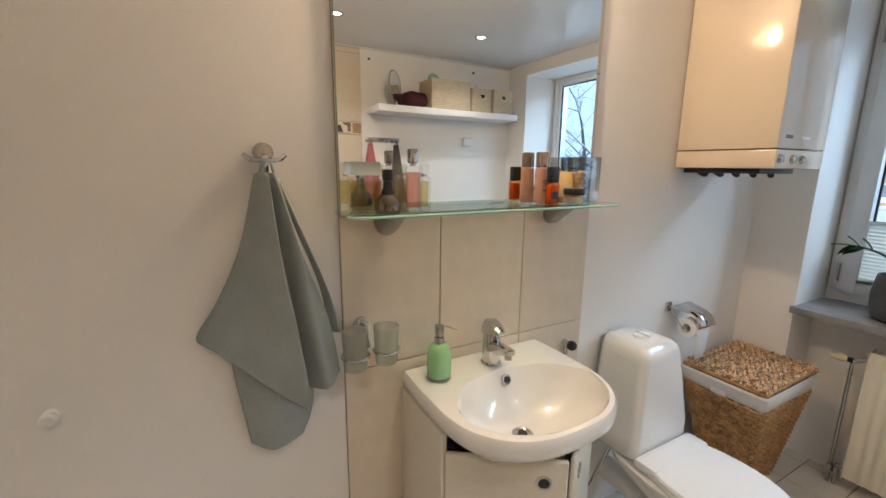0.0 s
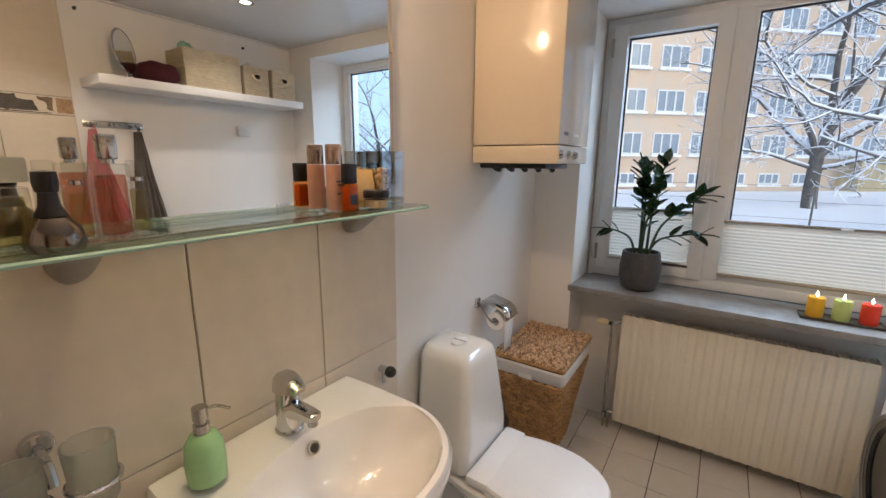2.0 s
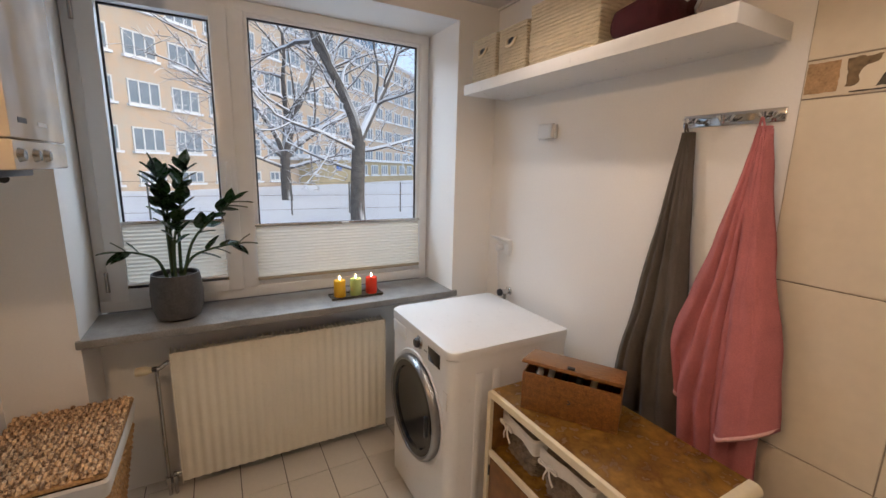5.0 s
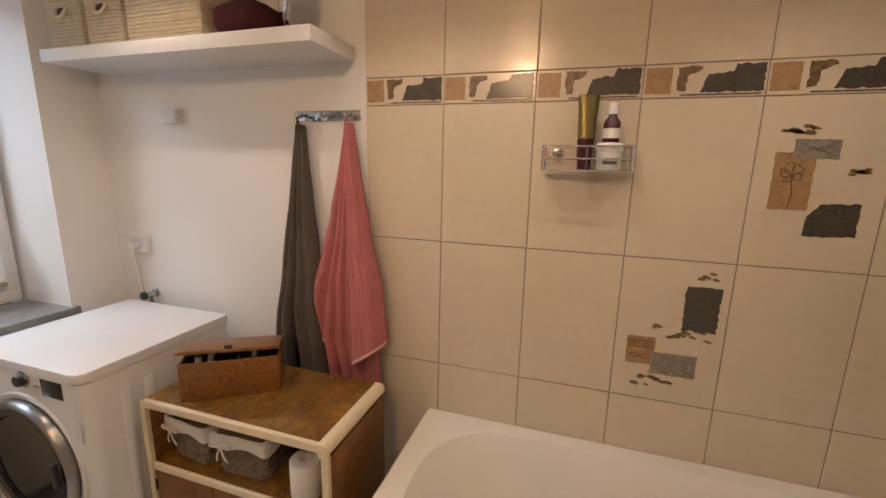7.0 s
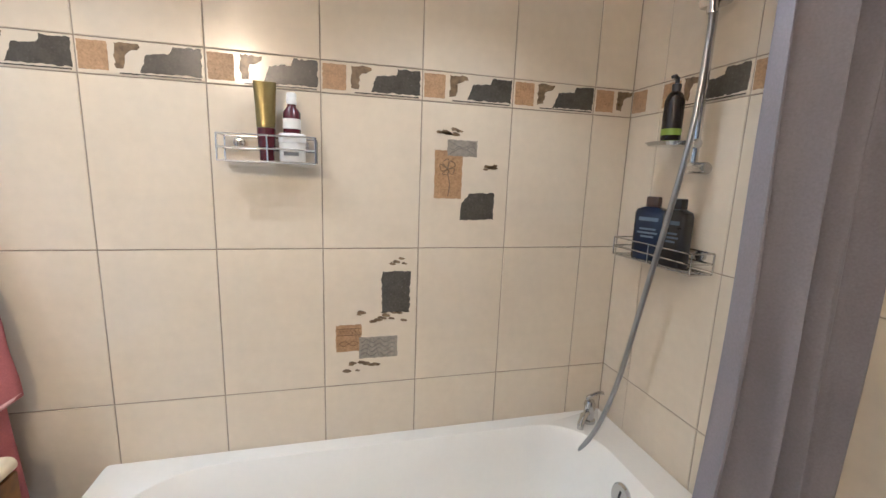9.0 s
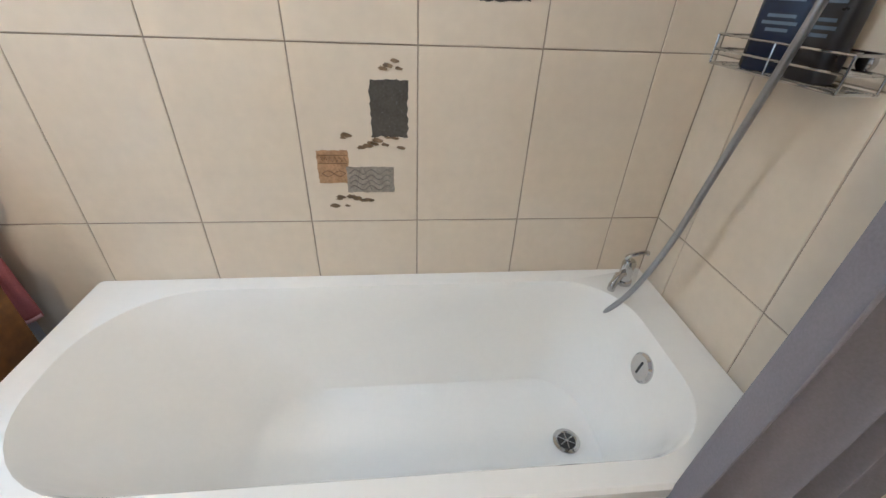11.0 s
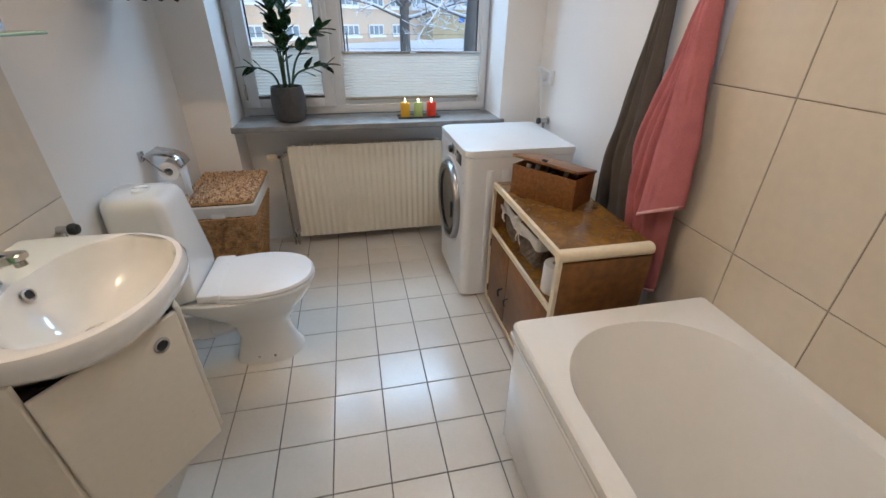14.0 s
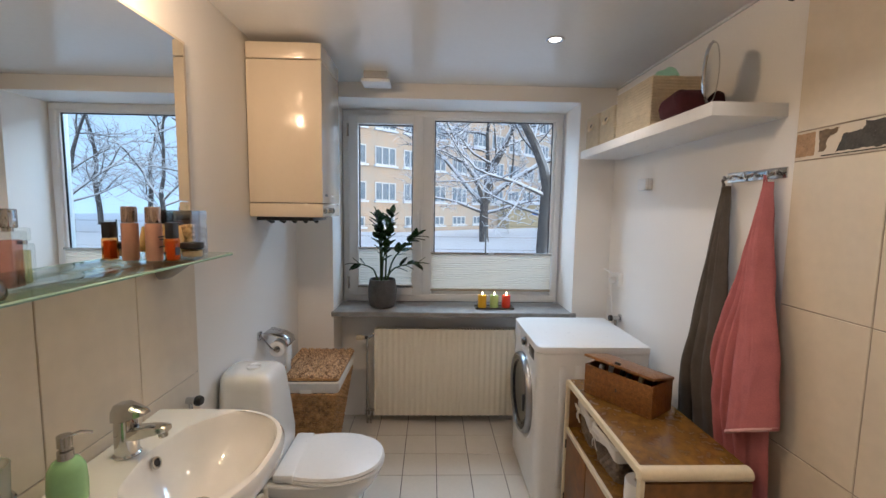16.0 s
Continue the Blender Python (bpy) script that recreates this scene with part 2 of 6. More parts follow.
# ---- the room: x runs to the window, y from the bath's wall to the basin's ----
L, W, H = 3.375, 2.083, 2.345
NICHE, GLASS_X = 3.62, 3.715
RY0, RY1, RZ0, RZ1 = 0.233, 1.846, 0.819, 2.25
OUT = 3.86

structure("ground_slab", box(-0.1, -0.12, -0.14, OUT, W + 0.12, -0.008), FLOOR_GROUT, "dark grey grout bed under pale floor tiles", "floor")
structure("ceiling", box(-0.1, -0.12, H, OUT, W + 0.12, H + 0.1), CEIL, "glossy white stretched bathroom ceiling", "ceiling")
wall_south = structure("wall_south", box(-0.1, -0.12, 0, L, -0.008, H), [WALL, GROUT], "white painted wall behind bath and washing machine")
wall_north = structure("wall_north", box(-0.1, W, 0, L, W + 0.12, H), [WALL, GROUT], "white painted wall behind basin and toilet")
wall_west = structure("wall_west", box(-0.1, -0.008, 0, -0.008, W, H), [WALL, GROUT], "white painted wall at the foot of the bath")
bm = box(L, RY1, 0, OUT, W + 0.12, H)
box(L, -0.12, 0, OUT, RY0, H, bm=bm)
box(L, RY0, RZ1, OUT, RY1, H, bm=bm)
box(NICHE, RY0, -0.5, OUT, RY1, RZ0, bm=bm)
structure("wall_east", bm, WALL, "white painted window wall with deep reveal and radiator niche")
tagged(part("skirting", box(3.36, 1.852, 0, 3.373, W - 0.002, 0.08, 0.003), FLOOR_TILE), "pale tiled skirting under the painted wall", "skirting", kind="structure")
tagged(part("pipe_collar_ceiling_edge", box(0.0, -0.006, H - 0.012, L, 0.006, H, 0.002), CEIL), "thin white trim where ceiling meets wall", "trim", kind="structure")

# grout beds, a little proud of the paint, that the wall tiles sit on
structure("tile_bed_bath", box(-0.006, -0.0075, 0.0, 2.0, -0.003, H - 0.012), GROUT, "brown grout bed behind cream bath wall tiles", "wall")
structure("tile_bed_shower", box(-0.0075, -0.003, 0.0, -0.003, 1.06, H), GROUT, "brown grout bed behind cream shower wall tiles", "wall")
structure("tile_bed_basin", box(1.265, W - 0.004, 0.0, 2.19, W + 0.001, 2.12), GROUT, "brown grout bed behind cream basin wall tiles", "wall")

# ---- window ----
window = thing("window_1", "white plastic casement window with pleated blinds", "window", (GLASS_X, 0, 0), kind="structure")


def bar(name, y0, z0, y1, z1, d0, d1, parent, mat=PVC, bevel=0.006, label=""):
    return part(name, box(d0, y0, z0, d1, y1, z1, bevel), mat, parent, label)


FY0, FY1, FZ0, FZ1 = 0.245, 1.842, 0.856, 2.25
bar("frame_bottom", FY0, FZ0, FY1, FZ0 + 0.055, -0.03, 0.06, window)
bar("frame_top", FY0, FZ1 - 0.05, FY1, FZ1 - 0.001, -0.03, 0.06, window)
bar("frame_left", FY1 - 0.055, FZ0 + 0.05, FY1 - 0.001, FZ1 - 0.045, -0.03, 0.06, window)
bar("frame_right", FY0 + 0.001, FZ0 + 0.05, FY0 + 0.05, FZ1 - 0.045, -0.03, 0.06, window)
bar("mullion", 1.195, FZ0 + 0.05, 1.275, FZ1 - 0.045, -0.03, 0.06, window)
# opening sash with its stiles
bar("sash_stile", 1.728, 0.905, 1.797, 2.21, -0.05, 0.03, window)
bar("sash_stile", 1.265, 0.905, 1.335, 2.21, -0.05, 0.03, window)
bar("sash_rail", 1.33, 0.905, 1.733, 0.985, -0.05, 0.03, window)
bar("sash_rail", 1.33, 2.147, 1.733, 2.21, -0.05, 0.03, window)
# beads of the fixed light
bar("glazing_bead", 0.29, 0.9, 0.312, 2.2, -0.02, 0.02, window, bevel=0.004)
bar("glazing_bead", 1.178, 0.9, 1.2, 2.2, -0.02, 0.02, window, bevel=0.004)
bar("glazing_bead", 0.31, 2.185, 1.18, 2.205, -0.02, 0.02, window, bevel=0.004)
bar("glazing_bead", 0.31, 0.9, 1.18, 0.945, -0.02, 0.02, window, bevel=0.004)
for y0, y1, z0, z1 in ((1.335, 1.728, 0.985, 2.147), (0.312, 1.178, 0.945, 2.185)):
    bm = bmesh.new()
    bm.faces.new([bm.verts.new((0.006, y, z)) for y, z in ((y0 - 0.004, z0 - 0.004), (y1 + 0.004, z0 - 0.004), (y1 + 0.004, z1 + 0.004), (y0 - 0.004, z1 + 0.004))])
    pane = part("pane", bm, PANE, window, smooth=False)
    pane.visible_shadow = False
    for a, b, c, d in ((y0, z0, y0 + 0.008, z1), (y1 - 0.008, z0, y1, z1), (y0 + 0.008, z1 - 0.008, y1 - 0.008, z1)):
        part("gasket", box(-0.006, a, b, 0.004, c, d), BLACK, window, "black rubber gasket", smooth=False)
handle = part("handle", box(-0.075, 1.287, 1.39, -0.05, 1.313, 1.46, 0.006), PVC, window, "white lever handle")
part("lever", box(-0.1, 1.29, 1.405, -0.078, 1.31, 1.53, 0.006), PVC, handle)
for z in (2.1, 1.0):
    part("hinge", cyl((-0.055, 1.8, z - 0.045), (-0.055, 1.8, z + 0.045), 0.008), STEEL, window)
part("outer_sill", box(0.06, RY0 + 0.01, 0.82, 0.2, RY1 - 0.01, 0.848), SILL, window)


def pleated_blind(y0, y1, z0, z1, n):
    blind = thing("pleated_blind", "cream pleated blind covering the lower window pane", "blind", (GLASS_X - 0.038, 0, 0), group="window blinds")
    bm = bmesh.new()
    rows = []
    for k in range(2 * n + 1):
        x, z = (-0.0022 if k % 2 else 0.002), z0 + 0.012 + (z1 - z0 - 0.024) * k / (2 * n)
        rows.append([bm.verts.new((x, y, z)) for y in (y0 + 0.003, y1 - 0.003)])
    for a, b in zip(rows, rows[1:]):
        bm.faces.new((a[0], a[1], b[1], b[0]))
    part("pleats", bm, BLIND, blind, smooth=False)
    part("top_rail", box(-0.011, y0, z1 - 0.014, 0.009, y1, z1, 0.002), STEEL, blind, "slim grey aluminium rail")
    part("bottom_rail", box(-0.012, y0, z0, 0.009, y1, z0 + 0.016, 0.002), BLIND_RAIL, blind)
    part("pull_tab", box(-0.02, (y0 + y1) / 2 - 0.02, z1 - 0.011, -0.01, (y0 + y1) / 2 + 0.02, z1 - 0.003, 0.002), PVC, blind)
    return blind


BLIND = material("blind_fabric", (0.8, 0.78, 0.7), 0.85, var=0.02)
bn = BLIND.node_tree.nodes
thin, half = bn.new("ShaderNodeBsdfTranslucent"), bn.new("ShaderNodeMixShader")
thin.inputs["Color"].default_value, half.inputs[0].default_value = (0.78, 0.72, 0.62, 1), 0.34
BLIND.node_tree.links.new(bn["Principled BSDF"].outputs[0], half.inputs[1])
BLIND.node_tree.links.new(thin.outputs[0], half.inputs[2])
BLIND.node_tree.links.new(half.outputs[0], bn["Material Output"].inputs["Surface"])
BLIND_RAIL = material("blind_rail", (0.42, 0.36, 0.27), 0.5)
pleated_blind(0.3, 1.198, 0.942, 1.230, 16)
pleated_blind(1.325, 1.731, 0.96, 1.262, 16)
sill_board = tagged(part("window_sill", box(3.362, RY0 - 0.03, RZ0, GLASS_X - 0.03, RY1 + 0.014, 0.854, 0.006), SILL), "grey stone window sill board", "sill", kind="structure")

# ---- outside, beyond the window ----
SNOW = material("snow", (0.86, 0.88, 0.92), 0.7, var=0.03, scale=0.3, fine=6, bump=0.3, bump_scale=3)
# ochre paled: haze over the distance is mixed into the colour
FACADE = material("ochre_render_with_haze", (0.62, 0.44, 0.30), 0.85, var=0.12, scale=0.3, fine=1.6, tint=(0.57, 0.51, 0.43))
YELLOW = material("yellow_render", (0.52, 0.43, 0.27), 0.85, var=0.1, scale=0.4, fine=4)
# pale blue of the reflected sky is put into the far panes' colour
SKY_PANE = material("far_glass_sky_tint", (0.30, 0.36, 0.42), 0.12, var=0.2, scale=0.6)
ROOF = material("snowy_roof", (0.8, 0.82, 0.85), 0.8, var=0.04)
POST = material("fence_steel", (0.12, 0.13, 0.13), 0.6, 0.3)


def bark_material():
    """Dark bark with snow lying on whatever faces up."""
    m = material("snowy_bark", (0.14, 0.127, 0.118), 0.9, var=0.3, scale=6, fine=40, bump=0.4, bump_scale=30)
    n, link = m.node_tree.nodes, m.node_tree.links.new
    b = n["Principled BSDF"]
    geo, sep, wide, noise_tex, add, mix = (n.new(k) for k in ("ShaderNodeNewGeometry", "ShaderNodeSeparateXYZ", "ShaderNodeMapRange", "ShaderNodeTexNoise", "ShaderNodeMath", "ShaderNodeMix"))
    mix.data_type = "RGBA"
    noise_tex.inputs["Scale"].default_value = 2.5
    wide.inputs["From Min"].default_value, wide.inputs["From Max"].default_value = 0.66, 0.9
    link(geo.outputs["Normal"], sep.inputs[0]), link(sep.outputs["Z"], add.inputs[0]), link(noise_tex.outputs["Fac"], add.inputs[1])
    add.use_clamp = False
    link(add.outputs[0], wide.inputs["Value"]), link(wide.outputs[0], mix.inputs["Factor"])
    old = b.inputs["Base Color"].links[0].from_socket
    link(old, mix.inputs["A"])
    mix.inputs["B"].default_value = (0.85, 0.87, 0.9, 1)
    link(mix.outputs["Result"], b.inputs["Base Color"])
    return m


BARK = bark_material()
GZ = -0.55
bm = bmesh.new()
bmesh.ops.create_grid(bm, x_segments=90, y_segments=90, size=1, matrix=Matrix.Translation((50, 0, GZ)) @ Matrix.Diagonal((150, 150, 1, 1)))
for v in bm.verts:
    d = math.hypot(v.co.x - 4, v.co.y)
    v.co.z += 0.18 * noise.noise(v.co * 0.25) * min(1, d / 10) + (0.25 if 20 < v.co.x < 34 else 0)
for f in bm.faces:
    f.smooth = True
tagged(part("ground", bm, SNOW), "snow-covered yard outside the bathroom window", "ground", kind="structure")


def far_window(w, h):
    """One three-light window of the far house: frame bars, pane, snowy sill; its outer face looks along -y."""
    holder = new("window")
    part("pane", box(-w / 2, 0.02, 0, w / 2, 0.05, h), SKY_PANE, holder, smooth=False)
    bm = bmesh.new()
    for x0, x1 in ((-w / 2, -w / 2 + 0.1), (-w / 6 - 0.05, -w / 6 + 0.05), (w / 6 - 0.05, w / 6 + 0.05), (w / 2 - 0.1, w / 2)):
        box(x0, -0.04, 0, x1, 0.02, h, bm=bm)
    for z0, z1 in ((0, 0.1), (h - 0.1, h)):
        box(-w / 2 + 0.1, -0.035, z0, w / 2 - 0.1, 0.02, z1, bm=bm)
    part("frame", bm, PVC, holder, smooth=False)
    part("sill", box(-w / 2 - 0.12, -0.24, -0.17, w / 2 + 0.12, 0.0, -0.02), SNOW, holder, "snow-covered window sill", smooth=False)
    return holder


def far_house(name, label, along, out, length, height, mat, rows, step, depth):
    """A house on the far side of the yard; along/out: its start from the long front's corner; rows: (sill height, width, height, from, to)."""
    house = thing(name, label, "building", FRONT @ Vector((along, -out, 0)), FRONT_TURN)
    part("wall", box(0, 0.0, 0, length, depth, height), mat, house, smooth=False)
    part("roof", box(-0.4, -0.3, height, length + 0.4, depth + 0.5, height + 0.35, 0.1), ROOF, house)
    for z, w, h, k0, k1 in rows:
        proto = None
        for k in range(k0, k1):
            at = pose(step * (k + 0.5), -0.03, z)
            if proto is None:
                proto = far_window(w, h)
                proto.parent = house
                proto.matrix_basis = at
            else:
                copy_thing(proto, at).parent = house
    return house


FRONT_TURN = -47
FRONT = pose(29.15, 13.1, GZ, 0, 0, FRONT_TURN)
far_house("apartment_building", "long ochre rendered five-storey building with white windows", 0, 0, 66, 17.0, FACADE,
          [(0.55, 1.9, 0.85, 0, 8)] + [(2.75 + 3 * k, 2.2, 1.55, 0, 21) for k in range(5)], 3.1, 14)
entry = far_house("entrance_block", "low yellow rendered entrance block of the long building", 26.6, 1.6, 8.0, 2.75, YELLOW, [], 3.1, 1.55)
part("sign", box(4.6, -0.04, 1.55, 5.7, -0.005, 2.2), material("blue_sign", (0.05, 0.16, 0.5), 0.4), entry, "blank blue wall sign", smooth=False)
part("canopy", box(-1.6, -0.9, 2.85, 2.6, 0.6, 3.15, 0.05), SNOW, entry, "snow-covered entrance canopy")
far_house("low_wing", "low yellow rendered wing with a row of windows", 34.8, 0.5, 31, 2.72, YELLOW, [(1.0, 2.0, 1.35, 0, 9)], 3.1, 0.45)


def tree(name, x, y, height, radius, seed, boughs, fine=4, label="bare deciduous tree with snow on its branches"):
    """boughs: (start share of the trunk, direction, length, radius share); they branch on by themselves."""
    rnd = random.Random(seed)
    root = thing(name, label, "tree", (x, y, GZ - 0.1), group="trees in the yard")
    limbs, twigs, snow = bmesh.new(), bmesh.new(), bmesh.new()

    def grow(p, d, length, r, level, bm, rise=0.05):
        steps = 6 if level < 3 else 4
        pts, q, dd = [p.copy()], p.copy(), d.normalized()
        for _ in range(steps):
            dd = (dd + Vector((rnd.uniform(-1, 1), rnd.uniform(-1, 1), rnd.uniform(-0.7, 0.7) + rise)) * (0.12 + 0.07 * level)).normalized()
            q = q + dd * length / steps
            pts.append(q.copy())
        tube(pts, r, seg=(9, 8, 6, 4, 3, 3)[level], bm=bm, radii=[r * (1 - 0.6 * k / steps) for k in range(steps + 1)])
        if level and abs(d.normalized().z) < 0.93:
            rs = [r * 0.72 * (1 - 0.5 * k / steps) + 0.007 for k in range(steps + 1)]
            tube([w + Vector((0, 0, r * (0.72 - 0.4 * k / steps) + 0.005)) for k, w in enumerate(pts)], rs[0], seg=(6, 6, 5, 3, 3, 3)[level], bm=snow, radii=rs)
        if level >= fine:
            return
        n = (0, 7, 5, 4, 3)[level]
        for k in range(n):
            i = min(steps, 1 + int((0.2 + 0.8 * (k + rnd.random()) / n) * steps))
            axis = Vector((rnd.uniform(-1, 1), rnd.uniform(-1, 1), rnd.uniform(-0.45, 0.7))).normalized()
            grow(pts[i], (dd * 0.7 + axis).normalized(), length * rnd.uniform(0.38, 0.62), max(0.008, r * rnd.uniform(0.28, 0.42)), level + 1, twigs, rnd.uniform(-0.2, 0.25))

    tip = Vector((rnd.uniform(-0.05, 0.05), rnd.uniform(-0.05, 0.05), 1)) * height
    line = curve([(0, 0, 0), tuple(tip * 0.4 + Vector((0.03, 0.04, 0))), tuple(tip)], 6)
    part("trunk", tube(line, radius, 12, radii=[radius * (1.25 if k == 0 else 1.08 - 0.2 * k / len(line)) for k in range(len(line))]), BARK, root)
    for share, way, length, thick in boughs:
        grow(line[min(len(line) - 1, int(share * (len(line) - 1)))], Vector(way), length, radius * thick, 1, limbs)
    part("limbs", limbs, BARK, root)
    tagged(part("twigs", twigs, BARK, root), kind="stuff")
    tagged(part("snow_cover", snow, SNOW, root), "thick snow lying along the branches", kind="stuff")
    return root


tree("yard_tree", 24.6, -1.95, 2.5, 0.27, 5, [(1.0, (0.1, 0.95, 1.0), 5.6, 0.55), (1.0, (-0.2, 0.55, 1.2), 5.4, 0.5), (1.0, (0.1, -0.35, 1.5), 7.0, 0.85), (1.0, (-0.1, -0.95, 0.95), 6.2, 0.65),
                                                      (0.85, (-0.3, 1.0, 0.35), 3.6, 0.3), (0.9, (-0.2, -1.0, 0.3), 4.0, 0.32), (1.0, (0.3, 0.1, 1.4), 6.0, 0.6)], label="wide bare tree forked low, snow along its limbs")
tree("yard_tree", 14.8, -2.75, 2.95, 0.235, 9, [(1.0, (0.05, 0.14, 1.5), 4.6, 0.8), (1.0, (0.0, -0.5, 1.25), 4.2, 0.62), (0.98, (-0.2, 1.0, 0.35), 3.0, 0.26), (0.8, (0.2, 0.95, 0.15), 2.4, 0.2),
                                                       (0.98, (-0.2, -1.0, 0.25), 2.8, 0.24), (1.0, (0.5, 0.4, 1.2), 3.5, 0.4)], label="thick straight bare tree with snowy drooping branches")
far_tree = tree("yard_tree", 29.0, -15.0, 3.0, 0.16, 31, [(1.0, (0.1, 0.2, 1.5), 6.0, 0.8), (0.9, (-0.1, 0.8, 1.0), 4.2, 0.5), (0.9, (0.1, -0.8, 1.0), 4.4, 0.5), (0.7, (0.2, -0.9, 0.5), 3.2, 0.35), (0.75, (-0.2, 0.9, 0.5), 3.2, 0.35)], 3, "slim bare tree dusted white with snow")
for fx, fy, turn, size in ((38.0, -22.0, 230, 1.3), (27.0, -19.5, 300, 1.1), (44.0, -31.0, 20, 1.5), (34.0, -27.5, 115, 1.3)):
    copy_thing(far_tree, pose(fx, fy, GZ - 0.1, 0, 0, turn) @ Matrix.Scale(size, 4))

# glowing backdrop added for pale winter haze over the yard's far end
HAZE_GLOW = glow("glowing_winter_haze", (0.70, 0.82, 0.92), 0.42)
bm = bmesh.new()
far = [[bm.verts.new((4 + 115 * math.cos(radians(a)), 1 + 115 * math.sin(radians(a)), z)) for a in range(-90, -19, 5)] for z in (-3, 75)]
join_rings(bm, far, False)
tagged(part("backdrop", bm, HAZE_GLOW), "glowing backdrop for the pale hazy winter sky", "sky", kind="structure")

fence = thing("yard_fence", "wire fence on thin dark posts across the snowy yard", "fence", (18.5, 0, GZ))
for k in range(13):
    part("post", cyl((0, 8 - 2.3 * k, 0), (0, 8 - 2.3 * k, 1.45), 0.03, seg=8), POST, fence)
for z in (0.35, 0.9, 1.4):
    part("wire", cyl((0, 8, z), (0, -19.6, z), 0.006, seg=5), POST, fence)

# ---- bath and shower ----
GREY_CURTAIN = material("curtain_grey_fabric", (0.235, 0.218, 0.242), 0.75, var=0.08, scale=5, fine=200, bump=0.12, bump_scale=500)
HOSE = material("shower_hose_steel", (0.42, 0.42, 0.42), 0.3, 1.0, var=0.15, fine=600)


def stadium(x0, y0, x1, y1, r0, r1, z, n=10):
    return [(x, y, z) for x, y in rounded(x0, y0, x1, y1, (r0, r1, r1, r0), n)]


bath = thing("bathtub", "white enamel built-in bathtub with a plain front panel", "bathtub")
RIM = 0.570
n = 10
outer = rounded(0.003, 0.003, 1.745, 0.725, (0.004, 0.02, 0.03, 0.004), n)
rings = [[(x, y, RIM - 0.035) for x, y in outer], [(x, y, RIM - 0.008) for x, y in outer],
         [(x, y, RIM) for x, y in rounded(0.011, 0.011, 1.737, 0.717, (0.004, 0.014, 0.024, 0.004), n)],
         stadium(0.132, 0.068, 1.662, 0.668, 0.2, 0.27, RIM, n), stadium(0.14, 0.076, 1.652, 0.66, 0.2, 0.262, RIM - 0.012, n),
         stadium(0.16, 0.093, 1.565, 0.642, 0.19, 0.25, RIM - 0.10, n), stadium(0.19, 0.115, 1.445, 0.62, 0.18, 0.24, RIM - 0.22, n),
         stadium(0.215, 0.135, 1.355, 0.60, 0.17, 0.23, RIM - 0.31, n), stadium(0.235, 0.152, 1.285, 0.583, 0.16, 0.21, RIM - 0.372, n),
         stadium(0.265, 0.18, 1.25, 0.555, 0.14, 0.18, RIM - 0.389, n), stadium(0.40, 0.29, 1.15, 0.45, 0.06, 0.075, RIM - 0.392, n)]
part("tub", loft(rings, caps=(False, True)), ENAMEL, bath)
part("front_panel", box(0.01, 0.69, 0.03, 1.725, 0.714, RIM - 0.036, 0.004), ENAMEL, bath)
part("end_panel", box(1.702, 0.01, 0.03, 1.726, 0.684, RIM - 0.036, 0.004), ENAMEL, bath)
part("panel_lip", box(0.005, 0.695, RIM - 0.062, 1.742, 0.7255, RIM - 0.0425, 0.004), ENAMEL, bath)
part("base_strip", box(0.02, 0.66, 0.0, 1.70, 0.69, 0.03), STEEL, bath, "grey metal strip under the panel")
drain = part("drain", lathe([(0.042, 0), (0.042, 0.004), (0.033, 0.006), (0.029, 0.003), (0.0, 0.002)], (0.322, 0.385, RIM - 0.389)), CHROME, bath, "chrome drain with a cross grate")
part("dark_hole", cyl((0.322, 0.385, RIM - 0.387), (0.322, 0.385, RIM - 0.3855), 0.028), BLACK, drain)
for a in (30, 90, 150):
    ca, sa = 0.026 * math.cos(radians(a)), 0.026 * math.sin(radians(a))
    part("grate_bar", cyl((0.322 - ca, 0.385 - sa, RIM - 0.3835), (0.322 + ca, 0.385 + sa, RIM - 0.3835), 0.0018, seg=8), STEEL, drain)
over = part("overflow_cap", lathe([(0.0, 0.014), (0.036, 0.014), (0.043, 0.008), (0.043, 0.0)]), CHROME, bath, "round chrome overflow cap", pose(0.153, 0.366, 0.484, 0, 78, 0))
part("slot", box(-0.02, -0.003, 0.0135, 0.02, 0.003, 0.0155), BLACK, over)

tap = thing("bath_mixer", "chrome single-lever bath mixer on the rim", "tap", (0.105, 0.085, RIM))
part("body", lathe([(0.026, 0), (0.026, 0.012), (0.02, 0.016), (0.02, 0.06), (0.022, 0.075), (0.016, 0.088), (0.0, 0.09)]), CHROME, tap)
part("lever", tube(curve([(0, 0, 0.082), (0.015, 0.005, 0.105), (-0.03, 0.01, 0.122), (-0.045, 0.012, 0.12)]), 0.007, radii=None), CHROME, tap)
part("spout", tube(curve([(0, 0, 0.045), (0.03, 0.018, 0.04), (0.055, 0.035, 0.02), (0.058, 0.037, 0.0)]), 0.012, 12), CHROME, tap)
part("outlet", cyl((0.02, -0.005, 0.03), (0.045, 0.02, 0.01), 0.011), CHROME, tap)

